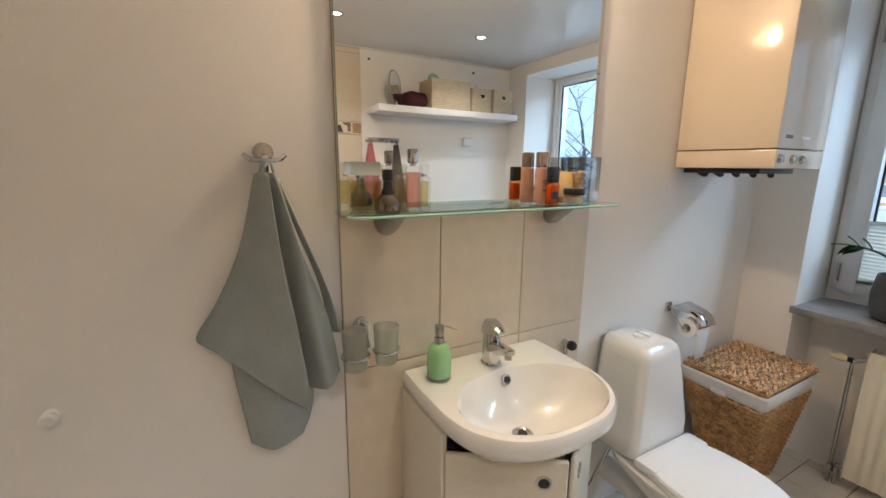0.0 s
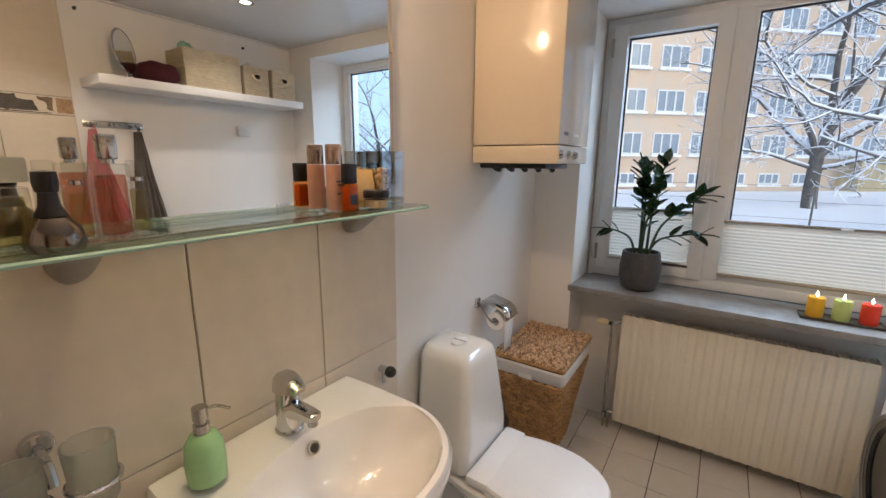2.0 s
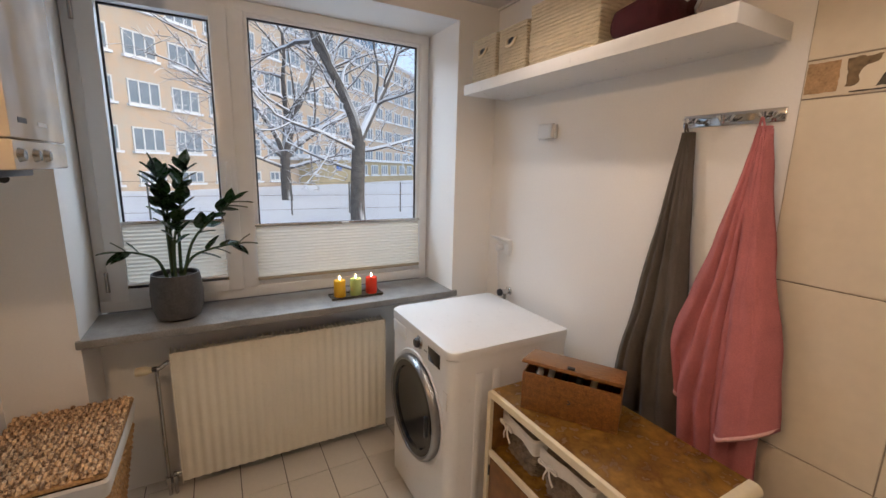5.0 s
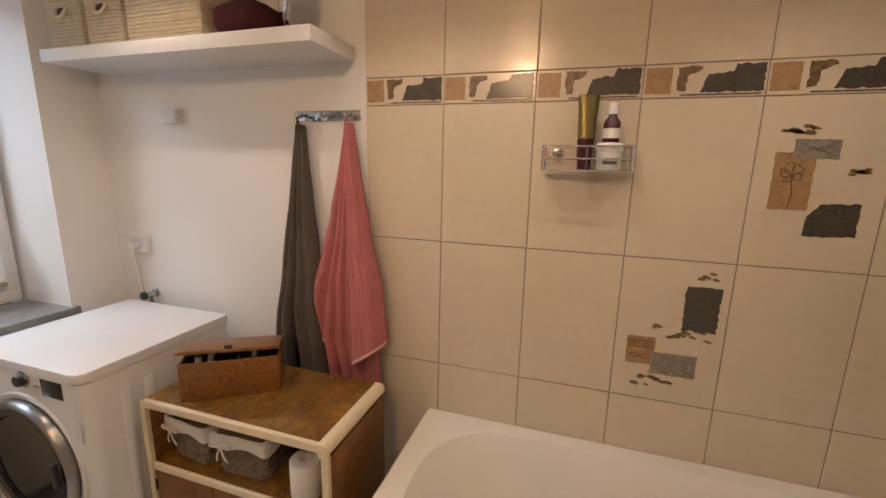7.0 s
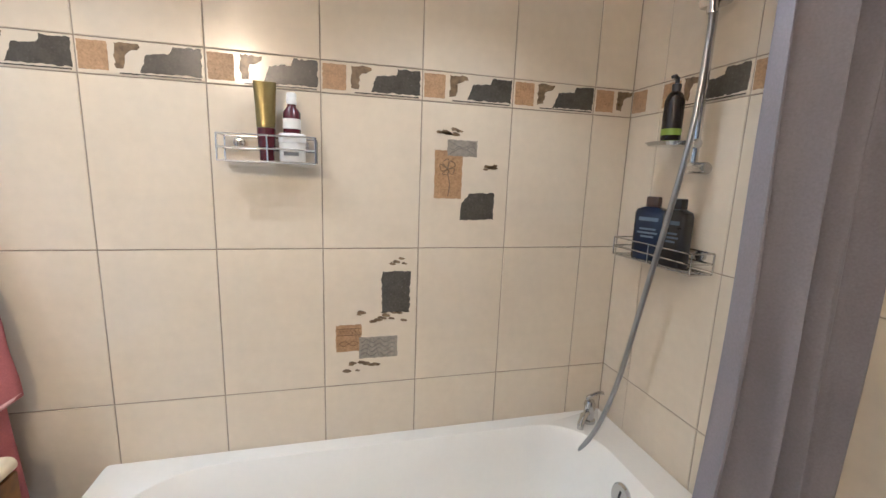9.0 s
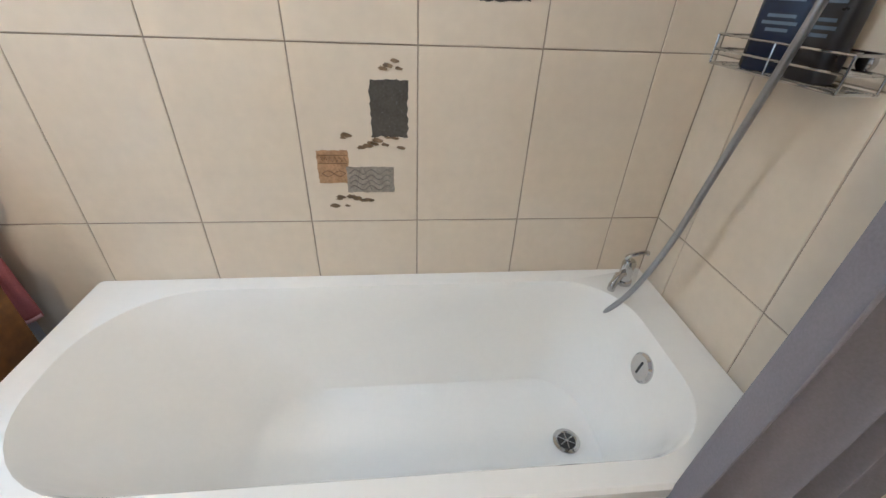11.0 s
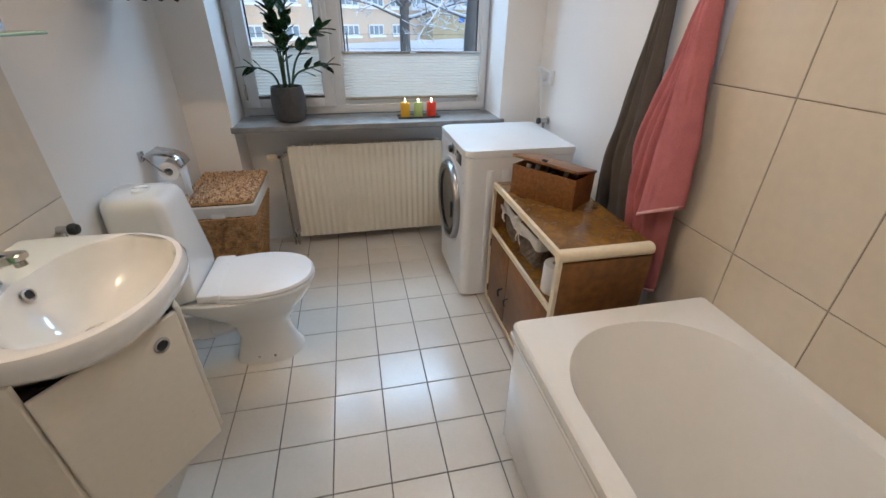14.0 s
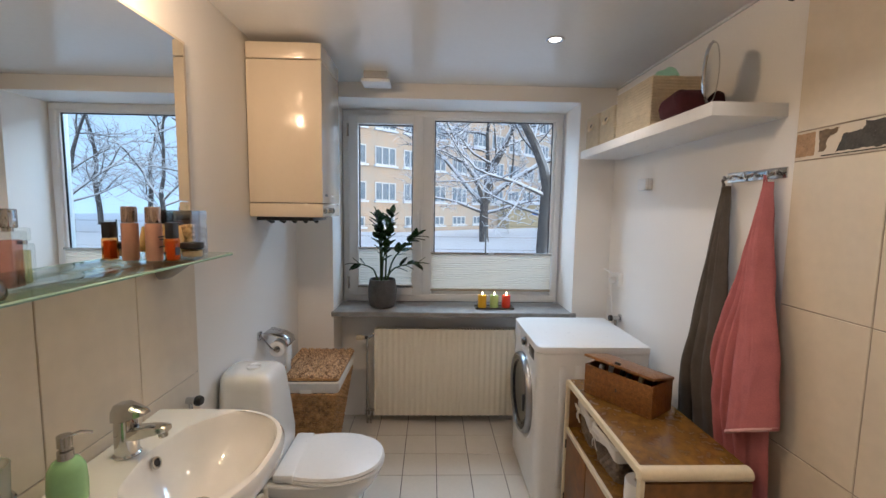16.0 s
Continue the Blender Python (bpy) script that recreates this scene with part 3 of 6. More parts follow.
rail = thing("shower_rail", "chrome shower slide rail with hand shower", "shower", (0.0, 0.362, 0))
part("pole", cyl((0.055, 0, 1.53), (0.055, 0, 2.04), 0.011), CHROME, rail)
for z in (1.535, 2.03):
    part("wall_bracket", cyl((0.001, 0.0, z), (0.07, 0.0, z), 0.017, bevel=0.003), CHROME, rail)
part("bracket_arm", cyl((0.055, -0.012, 1.535), (0.055, 0.05, 1.535), 0.016, bevel=0.004), STEEL, rail)
part("slider", box(0.035, -0.03, 1.955, 0.085, 0.045, 2.0, 0.012), CHROME, rail)
part("handset", tube(curve([(0.09, 0.03, 1.93), (0.10, 0.03, 2.0), (0.12, 0.035, 2.08), (0.155, 0.045, 2.14)]), 0.013, 12), CHROME, rail)
part("spray_head", cyl((0.15, 0.042, 2.15), (0.185, 0.05, 2.115), 0.045, 0.05, bevel=0.006), CHROME, rail)
hose_line = curve([(0.09, 0.392, 1.935), (0.095, 0.398, 1.86), (0.112, 0.40, 1.62), (0.122, 0.362, 1.36), (0.125, 0.305, 1.08), (0.13, 0.252, 0.82), (0.15, 0.198, 0.62), (0.186, 0.152, 0.50), (0.168, 0.112, 0.495), (0.145, 0.100, 0.585)], 10)
tagged(part("shower_hose", tube(hose_line, 0.0085, 10), HOSE), "flexible ribbed steel shower hose hanging to the mixer", "hose")

dish = thing("soap_dish", "small oval chrome dish on the shower rail", "dish", (0.08, 0.288, 1.597))
part("plate", lathe([(0.0, 0.0), (0.055, 0.002), (0.065, 0.012), (0.06, 0.014), (0.05, 0.008), (0.0, 0.006)], sx=0.85, sy=1.15), CHROME, dish)
part("clip", cyl((-0.018, 0.055, 0.005), (-0.018, 0.09, 0.005), 0.014), CHROME, dish)


def bottle(name, label, at, profile, mat, cap=None, cap_mat=None, bands=(), sx=1.0, sy=1.0, rz=0, seg=24, cap_label="", category="bottle", group=""):
    """A turned bottle with a cap profile and raised label bands (z0, z1, r, material)."""
    b = thing(name, label, category, at, rz, group)
    part("body", lathe(profile, sx=sx, sy=sy, seg=seg), mat, b)
    if cap:
        part("cap", lathe(cap, sx=sx, sy=sy, seg=seg), cap_mat, b, cap_label)
    for z0, z1, r, m in bands:
        bm = bmesh.new()
        rows = [[bm.verts.new((sx * r * math.cos(a), sy * r * math.sin(a), z)) for a in (math.pi * 2 * k / 32 for k in range(32))] for z in (z0, z1)]
        join_rings(bm, rows)
        part("label", bm, m, b)
    return b


DARK_BOTTLE = material("dark_bottle_plastic", (0.02, 0.015, 0.012), 0.2)
NAVY = material("navy_plastic", (0.008, 0.015, 0.04), 0.22, var=0.1)
NAVY_PRINT = material("pale_print", (0.13, 0.17, 0.22), 0.5)
BROWN_CAP = material("brown_cap", (0.06, 0.035, 0.025), 0.35)
GREEN_LABEL = material("lime_label", (0.25, 0.34, 0.04), 0.5)
MAROON = material("maroon_plastic", (0.07, 0.008, 0.014), 0.25)
GOLD = material("gold_foil", (0.22, 0.175, 0.065), 0.35, 0.8)
PAPER = material("white_label", (0.74, 0.73, 0.7), 0.6, var=0.02)
PRINT = material("grey_print", (0.12, 0.12, 0.12), 0.6)

b = bottle("pump_bottle", "dark brown pump bottle with a lime green label", (0.08, 0.292, 1.611), [(0.0, 0), (0.025, 0.001), (0.027, 0.006), (0.027, 0.115), (0.020, 0.135), (0.012, 0.142), (0.0, 0.142)], DARK_BOTTLE,
           [(0.012, 0.1425), (0.013, 0.162), (0.006, 0.164), (0.006, 0.182), (0.0, 0.182)], BLACK, [(0.018, 0.036, 0.0276, GREEN_LABEL), (0.06, 0.085, 0.0276, DARK_BOTTLE)])
part("nozzle", tube([(0, 0, 0.178), (0.015, 0.008, 0.183), (0.032, 0.016, 0.177)], 0.005), BLACK, b)


def wire_basket(name, label, at, lx, ly, h, rz=0, tiers=2):
    """Chrome wire tray hung on a wall whose face is the plane y = 0; opens towards +y."""
    t = thing(name, label, "shower caddy", at, rz)
    for z in [h * (k + 1) / tiers for k in range(tiers)]:
        part("rim_wire", tube([(0, 0.012, z), (0, ly, z), (lx, ly, z), (lx, 0.012, z), (0, 0.012, z)], 0.0026, 6), CHROME, t)
    part("base_frame", tube([(0, 0.012, 0), (0, ly, 0), (lx, ly, 0), (lx, 0.012, 0), (0, 0.012, 0)], 0.0026, 6), CHROME, t)
    for k in range(7):
        part("base_wire", tube([(0.003, 0.02 + (ly - 0.03) * k / 6, 0.0), (lx - 0.003, 0.02 + (ly - 0.03) * k / 6, 0.0)], 0.002, 6), CHROME, t)
    for x, y in ((0, ly), (lx, ly), (0, 0.012), (lx, 0.012), (lx / 2, ly)):
        part("upright", cyl((x, y, 0), (x, y, h), 0.0026, seg=6), CHROME, t)
    for x in (lx * 0.15, lx * 0.85):
        part("wall_fixing", cyl((x, 0.001, h * 0.75), (x, 0.014, h * 0.75), 0.016, bevel=0.003), CHROME, t)
    return t


wire_basket("wire_soap_basket", "chrome wire basket screwed to cream tiles", (1.10, 0.0, 1.508), 0.255, 0.10, 0.072)
b = bottle("cream_jar", "white plastic jar with a printed label", (1.165, 0.06, 1.512), [(0, 0), (0.034, 0), (0.036, 0.004), (0.036, 0.052), (0.0, 0.052)], PAPER, [(0.037, 0.053), (0.038, 0.056), (0.038, 0.074), (0.035, 0.078), (0.0, 0.078)], PLASTIC, category="jar")
part("print_bar", box(-0.02, 0.0355, 0.016, 0.02, 0.0372, 0.026), PRINT, b, smooth=False)
b = bottle("maroon_bottle", "dark maroon glass bottle with white cap and label", (1.165, 0.06, 1.591), [(0, 0), (0.023, 0), (0.024, 0.003), (0.024, 0.058), (0.012, 0.074), (0.012, 0.08), (0.0, 0.08)], MAROON,
           [(0.014, 0.08), (0.014, 0.108), (0.011, 0.112), (0.0, 0.112)], PLASTIC, [(0.012, 0.040, 0.0246, PAPER)])
tube_thing = thing("squeeze_tube", "maroon and gold squeeze tube standing on its cap", "tube", (1.235, 0.055, 1.512), 8)
part("cap", cyl((0, 0, 0), (0, 0, 0.035), 0.02, bevel=0.002), MAROON, tube_thing)
sec = [[(r * math.cos(a), f * r * math.sin(a) + 0.02 * (z - 0.03), z) for a in (2 * math.pi * k / 20 for k in range(20))] for z, r, f in ((0.036, 0.023, 1), (0.09, 0.025, 0.85), (0.15, 0.027, 0.5), (0.215, 0.03, 0.06))]
part("tube_lower", loft(sec[:2]), MAROON, tube_thing)
part("tube_upper", loft([[(x, y, z + 0.001) for x, y, z in o] for o in sec[1:]]), GOLD, tube_thing, "gold foil upper half")

wire_basket("wire_shelf", "chrome wire shelf on the shower wall holding bottles", (0.0, 0.438, 1.238), 0.335, 0.09, 0.06, -90)


def flat_bottle(name, label, at, w, d, h, mat, cap_mat, rz=0):
    b = thing(name, label, "bottle", at, rz)
    outl = [[(x * sx, y * sy, z) for x, y in rounded(-w / 2, -d / 2, w / 2, d / 2, d * 0.35, 4)] for z, sx, sy in ((0, 0.94, 0.9), (0.006, 1, 1), (h * 0.74, 1, 1), (h * 0.8, 0.9, 0.9), (h * 0.84, 0.45, 0.7))]
    part("body", loft(outl), mat, b)
    part("cap", box(-w * 0.19, -d * 0.3, h * 0.842, w * 0.19, d * 0.3, h, 0.004), cap_mat, b)
    for k, (a, z) in enumerate(((0.6, 0.62), (0.5, 0.48), (0.62, 0.42), (0.4, 0.36))):
        part("print_bar", box(-w * a / 2, d / 2 + 0.0002, h * z, w * a / 2, d / 2 + 0.0008, h * z + (0.012 if k == 0 else 0.006)), NAVY_PRINT, b, smooth=False)
    return b


flat_bottle("shampoo_bottle", "navy blue shampoo bottle with a brown cap", (0.05, 0.226, 1.241), 0.105, 0.045, 0.205, NAVY, BROWN_CAP, -68)
flat_bottle("shampoo_bottle", "plain black shower gel bottle leaning in the rack", (0.05, 0.332, 1.241), 0.082, 0.05, 0.205, BLACK, BLACK, -80)


curtain = thing("shower_curtain", "plain grey fabric shower curtain pulled aside", "curtain")
bm = bmesh.new()
grid = []
for j in range(41):
    v = j / 40
    z = 2.13 - v * 1.93
    row = []
    for i in range(91):
        u = i / 90
        w = 0.30 + 0.03 * v
        x = 0.012 + w * u + 0.006 * math.sin(9 * v + 7 * u)
        y = 0.775 + (0.030 + 0.010 * v) * math.sin(u * 19 + 0.9 * math.sin(3 * v)) + 0.010 * math.sin(u * 47 + 2 * v) + 0.022 * noise.noise((5 * u, 2.5 * v, 1.0))
        row.append(bm.verts.new((x, y, z)))
    grid.append(row)
for a, b in zip(grid, grid[1:]):
    for i in range(90):
        bm.faces.new((a[i], a[i + 1], b[i + 1], b[i]))
cloth = part("cloth", bm, GREY_CURTAIN, curtain)
cloth.modifiers.new("thick", "SOLIDIFY").thickness = 0.002
for k in range(7):
    cx = 0.03 + 0.04 * k
    part("ring", tube([(cx, 0.775 + 0.02 * math.cos(a), 2.15 + 0.02 * math.sin(a)) for a in (2 * math.pi * i / 14 for i in range(15))], 0.002, 5), CHROME, curtain)
pole = thing("curtain_pole", "short chrome pole carrying the shower curtain", "pole")
part("tube", cyl((-0.002, 0.775, 2.165), (0.42, 0.775, 2.165), 0.011), CHROME, pole)
part("wall_flange", cyl((-0.006, 0.775, 2.165), (0.012, 0.775, 2.165), 0.028, bevel=0.003), CHROME, pole)
part("ceiling_hanger", cyl((0.4, 0.775, 2.165), (0.4, 0.775, H + 0.002), 0.008), CHROME, pole)

# ---- basin wall ----
VAN = material("vanity_cream_paint", (0.74, 0.69, 0.58), 0.3, var=0.025, scale=3)
GREEN_SOAP = material("green_liquid_soap", (0.34, 0.6, 0.29), 0.15, var=0.03)
FROST = glass("frosted_glass", (0.86, 0.9, 0.86), 0.45)
TOWEL_GREY = material("grey_green_towel", (0.355, 0.39, 0.38), 0.95, var=0.08, scale=12, fine=300, bump=0.6, bump_scale=420)

BX, BY, BZ = 1.702, 1.805, 0.885


def basin_outline(grow, z, n=48):
    """D-shaped rim: straight at the wall, bowed in front."""
    pts = []
    for k in range(n + 1):
        a = math.pi + math.pi * k / n
        c, s = math.cos(a), math.sin(a)
        pts.append((BX + (0.264 + grow) * math.copysign(abs(c) ** 0.8, c), 1.86 - (0.249 + grow) * abs(s) ** 0.86, z))
    g = min(grow, 0)
    return pts + [(BX + 0.266 + grow, 1.97, z), (BX + 0.262 + g, W - 0.012, z), (BX, W - 0.012, z), (BX - 0.262 - g, W - 0.012, z), (BX - 0.266 - grow, 1.97, z)]


def bowl(k, z, m, shift=0.0):
    """Inner oval matched point by point to the rim's outline."""
    out = []
    base = basin_outline(0, z)
    for x, y, _ in base:
        a = math.atan2((y - BY) / 0.72, x - BX)
        out.append((BX + 0.012 + 0.232 * k * math.cos(a), BY - 0.012 + shift + 0.163 * k * math.sin(a), z))
    return out


basin = thing("washbasin", "white ceramic washbasin with a bowed front", "washbasin")
shell = [basin_outline(-0.10, BZ - 0.15), basin_outline(-0.07, BZ - 0.11), basin_outline(-0.02, BZ - 0.07), basin_outline(0.0, BZ - 0.045), basin_outline(0.002, BZ - 0.016), basin_outline(-0.006, BZ - 0.002), basin_outline(-0.018, BZ),
         bowl(1.0, BZ - 0.003, 0), bowl(0.965, BZ - 0.014, 0), bowl(0.93, BZ - 0.04, 0), bowl(0.8, BZ - 0.075, 0, 0.006), bowl(0.56, BZ - 0.108, 0, 0.014), bowl(0.34, BZ - 0.13, 0, 0.018), bowl(0.14, BZ - 0.138, 0, 0.018)]
part("bowl", loft(shell), CERAMIC, basin)
hole = part("overflow", lathe([(0.0, 0.001), (0.011, 0.001), (0.012, 0.004), (0.016, 0.004), (0.017, 0.0)]), CHROME, basin, "chrome-ringed overflow hole", pose(1.728, 1.938, 0.848, 68, 0, 0))
part("dark_hole", cyl((0, 0, 0.0012), (0, 0, 0.002), 0.010), BLACK, hole)
plug = part("drain", lathe([(0.03, 0.0), (0.03, 0.004), (0.022, 0.007), (0.016, 0.004), (0.0, 0.004)], (1.695, 1.812, BZ - 0.137)), CHROME, basin, "chrome basin drain")
part("plug_hole", cyl((1.695, 1.812, BZ - 0.134), (1.695, 1.812, BZ - 0.1315), 0.013), BLACK, plug)

mixer = thing("basin_mixer", "chrome single-lever basin mixer", "tap", (1.712, 2.0, BZ - 0.001), -8)
part("body", lathe([(0.032, 0), (0.032, 0.004), (0.028, 0.008), (0.0275, 0.085), (0.024, 0.1), (0.0, 0.106)]), CHROME, mixer)
sp = [[(x * w, -y, z0 + zz * h) for x, zz in ((-1, -0.7), (-0.6, -1), (0.6, -1), (1, -0.7), (1, 0.6), (0.6, 1), (-0.6, 1), (-1, 0.6))] for y, z0, w, h in ((0.005, 0.058, 0.021, 0.019), (0.05, 0.067, 0.0195, 0.017), (0.092, 0.077, 0.0175, 0.013), (0.116, 0.081, 0.0155, 0.010), (0.122, 0.0815, 0.012, 0.007))]
part("spout", loft(sp), CHROME, mixer)
part("aerator", cyl((0, -0.106, 0.072), (0, -0.108, 0.058), 0.011), STEEL, mixer)
hd = [[(x * w, -y, z0 + zz * h) for x, zz in ((-1, -0.8), (-0.6, -1), (0.6, -1), (1, -0.8), (0.9, 0.5), (0.5, 1), (-0.5, 1), (-0.9, 0.5))] for y, z0, w, h in ((-0.03, 0.112, 0.017, 0.014), (-0.02, 0.116, 0.026, 0.023), (0.005, 0.119, 0.0285, 0.025), (0.03, 0.121, 0.0245, 0.017), (0.056, 0.121, 0.017, 0.008), (0.064, 0.1205, 0.011, 0.004))]
part("lever", loft(hd), CHROME, mixer)
part("indicator", cyl((0, -0.025, 0.08), (0, -0.0295, 0.08), 0.005), BLACK, mixer)

soap = thing("soap_dispenser", "green liquid soap dispenser with a chrome pump", "soap dispenser", (1.517, 1.985, BZ - 0.001))
part("bottle", lathe([(0, 0), (0.033, 0), (0.035, 0.006), (0.035, 0.012), (0.0, 0.013)]), GLASS, soap, "clear thick glass foot")
part("soap", lathe([(0, 0.0135), (0.0345, 0.0135), (0.036, 0.05), (0.033, 0.09), (0.024, 0.107), (0.014, 0.112), (0.0, 0.112)]), GREEN_SOAP, soap)
part("collar", lathe([(0.0145, 0.112), (0.0145, 0.13), (0.010, 0.132), (0.010, 0.139), (0.0135, 0.14), (0.0135, 0.164), (0.0, 0.166)]), STEEL, soap)
part("nozzle", tube(curve([(0, 0, 0.156), (0.025, -0.012, 0.158), (0.045, -0.022, 0.146)]), 0.0035), STEEL, soap)

vanity = thing("vanity_cabinet", "cream painted bow-front vanity cabinet under the basin", "cabinet")
VZ0, VZ1 = 0.33, 0.787
A, C, B = Vector((1.447, 1.822)), Vector((1.705, 1.645)), Vector((1.977, 1.822))
part("body", loft([[(x, y, z) for x, y in ((1.452, W - 0.008), (1.452, 1.832), (1.705, 1.668), (1.972, 1.832), (1.972, W - 0.008))] for z in (VZ0, 0.70)]), VAN, vanity, smooth=False)
part("side_panel", box(1.436, 1.818, VZ0 - 0.005, 1.4515, W - 0.008, 0.83, 0.003), VAN, vanity)
part("side_panel", box(1.9725, 1.818, VZ0 - 0.005, 1.988, W - 0.008, 0.83, 0.003), VAN, vanity)
# shade between door tops and basin, put in as a black strip
part("dark_rail", loft([[(x, y, z) for x, y in ((1.452, 1.828), (1.705, 1.654), (1.972, 1.832), (1.96, 1.838), (1.705, 1.662), (1.464, 1.834))] for z in (0.70, 0.772)]), BLACK, vanity, "black strip for the shade in the gap", smooth=False)
for p, q, k in ((A, C, 0.80), (C, B, 0.16)):
    d = (q - p)
    ang = math.degrees(math.atan2(d.y, d.x))
    door = part("door", box(0.003, -0.016, VZ0 + 0.004, d.length - 0.003, -0.001, VZ1 - 0.004, 0.005, 3), VAN, vanity, "", pose(p.x, p.y, 0, 0, 0, ang))
    kx = k * d.length
    knob = part("finger_hole", lathe([(0.0, 0.001), (0.013, 0.001), (0.0145, 0.004), (0.019, 0.004), (0.0205, 0.0)]), CHROME, door, "round chrome-ringed finger hole", pose(kx, -0.0158, 0.722, 90, 0, 0))
    part("dark_centre", cyl((0, 0, 0.0012), (0, 0, 0.0025), 0.0125), BLACK, knob)
part("plinth", box(1.50, 1.86, 0.0, 1.93, W - 0.05, VZ0, 0.003), VAN, vanity)

mirror = thing("wall_mirror", "large frameless wall mirror above the basin", "mirror", (0, W - 0.008, 0))
part("glass", box(1.27, -0.006, 1.365, 2.165, -0.0005, 2.105), MIRROR, mirror, smooth=False)
part("polished_edge", box(1.2685, -0.0055, 1.3635, 1.2699, -0.0005, 2.1065), GLASS_EDGE, mirror, "greenish polished glass edge", smooth=False)

lamp = thing("mirror_lamp", "small chrome lamp above the mirror", "lamp", (1.70, W - 0.01, 2.2))
part("backplate", box(-0.06, -0.012, -0.03, 0.06, 0.0, 0.03, 0.004), CHROME, lamp)
part("arm", cyl((0, -0.01, 0.015), (0, -0.09, 0.02), 0.008), CHROME, lamp)
part("cup", lathe([(0.0, 0.06), (0.03, 0.058), (0.036, 0.04), (0.034, 0.04), (0.028, 0.055), (0.0, 0.057)], (0, -0.11, 0)), CHROME, lamp)

shelf = thing("glass_shelf", "greenish glass shelf on two grey brackets", "shelf", (0, W - 0.008, 1.378))
out = rounded(1.255, -0.16, 2.172, -0.006, (0.035, 0.035, 0.002, 0.002), 6)
part("glass_pane", slab(out, -0.008, 0.0, 0.0015), SHELF_GLASS, shelf)
part("front_edge", tube([(x, y, -0.004) for x, y in out[:14]], 0.0042, 6), GLASS_EDGE, shelf, "polished green glass edge")
BRACKET = material("satin_grey_bracket", (0.33, 0.315, 0.29), 0.42, 0.5, var=0.04)
for x in (1.388, 1.99):
    tongue = [[(a, c, z) for a, c in rounded(x - w, -d, x + w, -0.002, (w * 0.95, w * 0.95, 0.001, 0.001), 6)] for z, w, d in ((-0.0085, 0.029, 0.112), (-0.02, 0.0295, 0.1), (-0.036, 0.028, 0.08), (-0.052, 0.024, 0.058), (-0.064, 0.017, 0.04), (-0.071, 0.008, 0.022))]
    part("bracket", loft(tongue), BRACKET, shelf, "grey satin metal bracket")

holder = thing("tumbler_holder", "chrome double tumbler holder on the tiles", "holder", (1.312, W - 0.008, 0))
part("wall_plate", cyl((0, -0.001, 1.06), (0, -0.02, 1.06), 0.022, bevel=0.005), CHROME, holder)
part("stem", tube(curve([(0, -0.02, 1.06), (0, -0.06, 1.05), (0, -0.08, 1.02)]), 0.007), CHROME, holder)
for x in (-0.042, 0.042):
    part("ring", tube([(x + 0.034 * math.cos(a), -0.095 + 0.034 * math.sin(a), 1.012) for a in (2 * math.pi * i / 24 for i in range(25))], 0.004, 8, caps=False), CHROME, holder)
for x in (-0.042, 0.042):
    t = thing("tumbler", "frosted glass bathroom tumbler in a chrome ring", "tumbler", (1.312 + x, W - 0.103, 0.975), group="tumblers")
    part("glass", lathe([(0, 0), (0.026, 0), (0.029, 0.005), (0.0335, 0.105), (0.0315, 0.105), (0.027, 0.008), (0, 0.006)]), FROST, t)

valve = thing("wall_valve", "small chrome shut-off valve beside the basin", "valve", (2.105, W - 0.003, 0.842))
part("stem", cyl((0, 0.002, 0), (0, -0.04, 0), 0.012), CHROME, valve)
part("knob", lathe([(0.0, 0.024), (0.014, 0.022), (0.019, 0.012), (0.017, 0.0), (0.0, 0.0)]), BLACK, valve, "dark round knob", pose(0, -0.038, 0, 90, 0, 0))
part("pipe", cyl((0, -0.018, -0.008), (0, -0.018, -0.045), 0.007), CHROME, valve)

hook = thing("towel_hook", "double chrome towel hook on the wall", "hook", (1.094, W, 1.512))
part("plate", lathe([(0.0, 0.034), (0.016, 0.033), (0.021, 0.026), (0.023, 0.0)]), STEEL, hook, "", pose(0, 0, 0.008, 90, 0, 0))
part("bar", tube(curve([(-0.044, -0.036, 0.002), (-0.03, -0.044, -0.008), (0, -0.046, -0.011), (0.03, -0.044, -0.008), (0.044, -0.036, 0.002)]), 0.006), CHROME, hook)
part("lower_hook", tube(curve([(0, -0.012, 0.0), (0, -0.045, -0.006), (0, -0.04, -0.04), (0, -0.028, -0.042)]), 0.007), CHROME, hook)


def piece(rows, mat, parent, name, thick=0.004, sub=14):
    """Cloth from a few drawn rows of (x, y, z), each smoothed."""
    lines = [curve(r, 8) for r in rows]
    cols = [curve([l[i] for l in lines], sub) for i in range(len(lines[0]))]
    bm = bmesh.new()
    grid = [[bm.verts.new(p) for p in c] for c in cols]
    for a, b in zip(grid, grid[1:]):
        for i in range(len(a) - 1):
            bm.faces.new((a[i], a[i + 1], b[i + 1], b[i]))
    ob = part(name, bm, mat, parent)
    ob.modifiers.new("thick", "SOLIDIFY").thickness = thick
    return ob


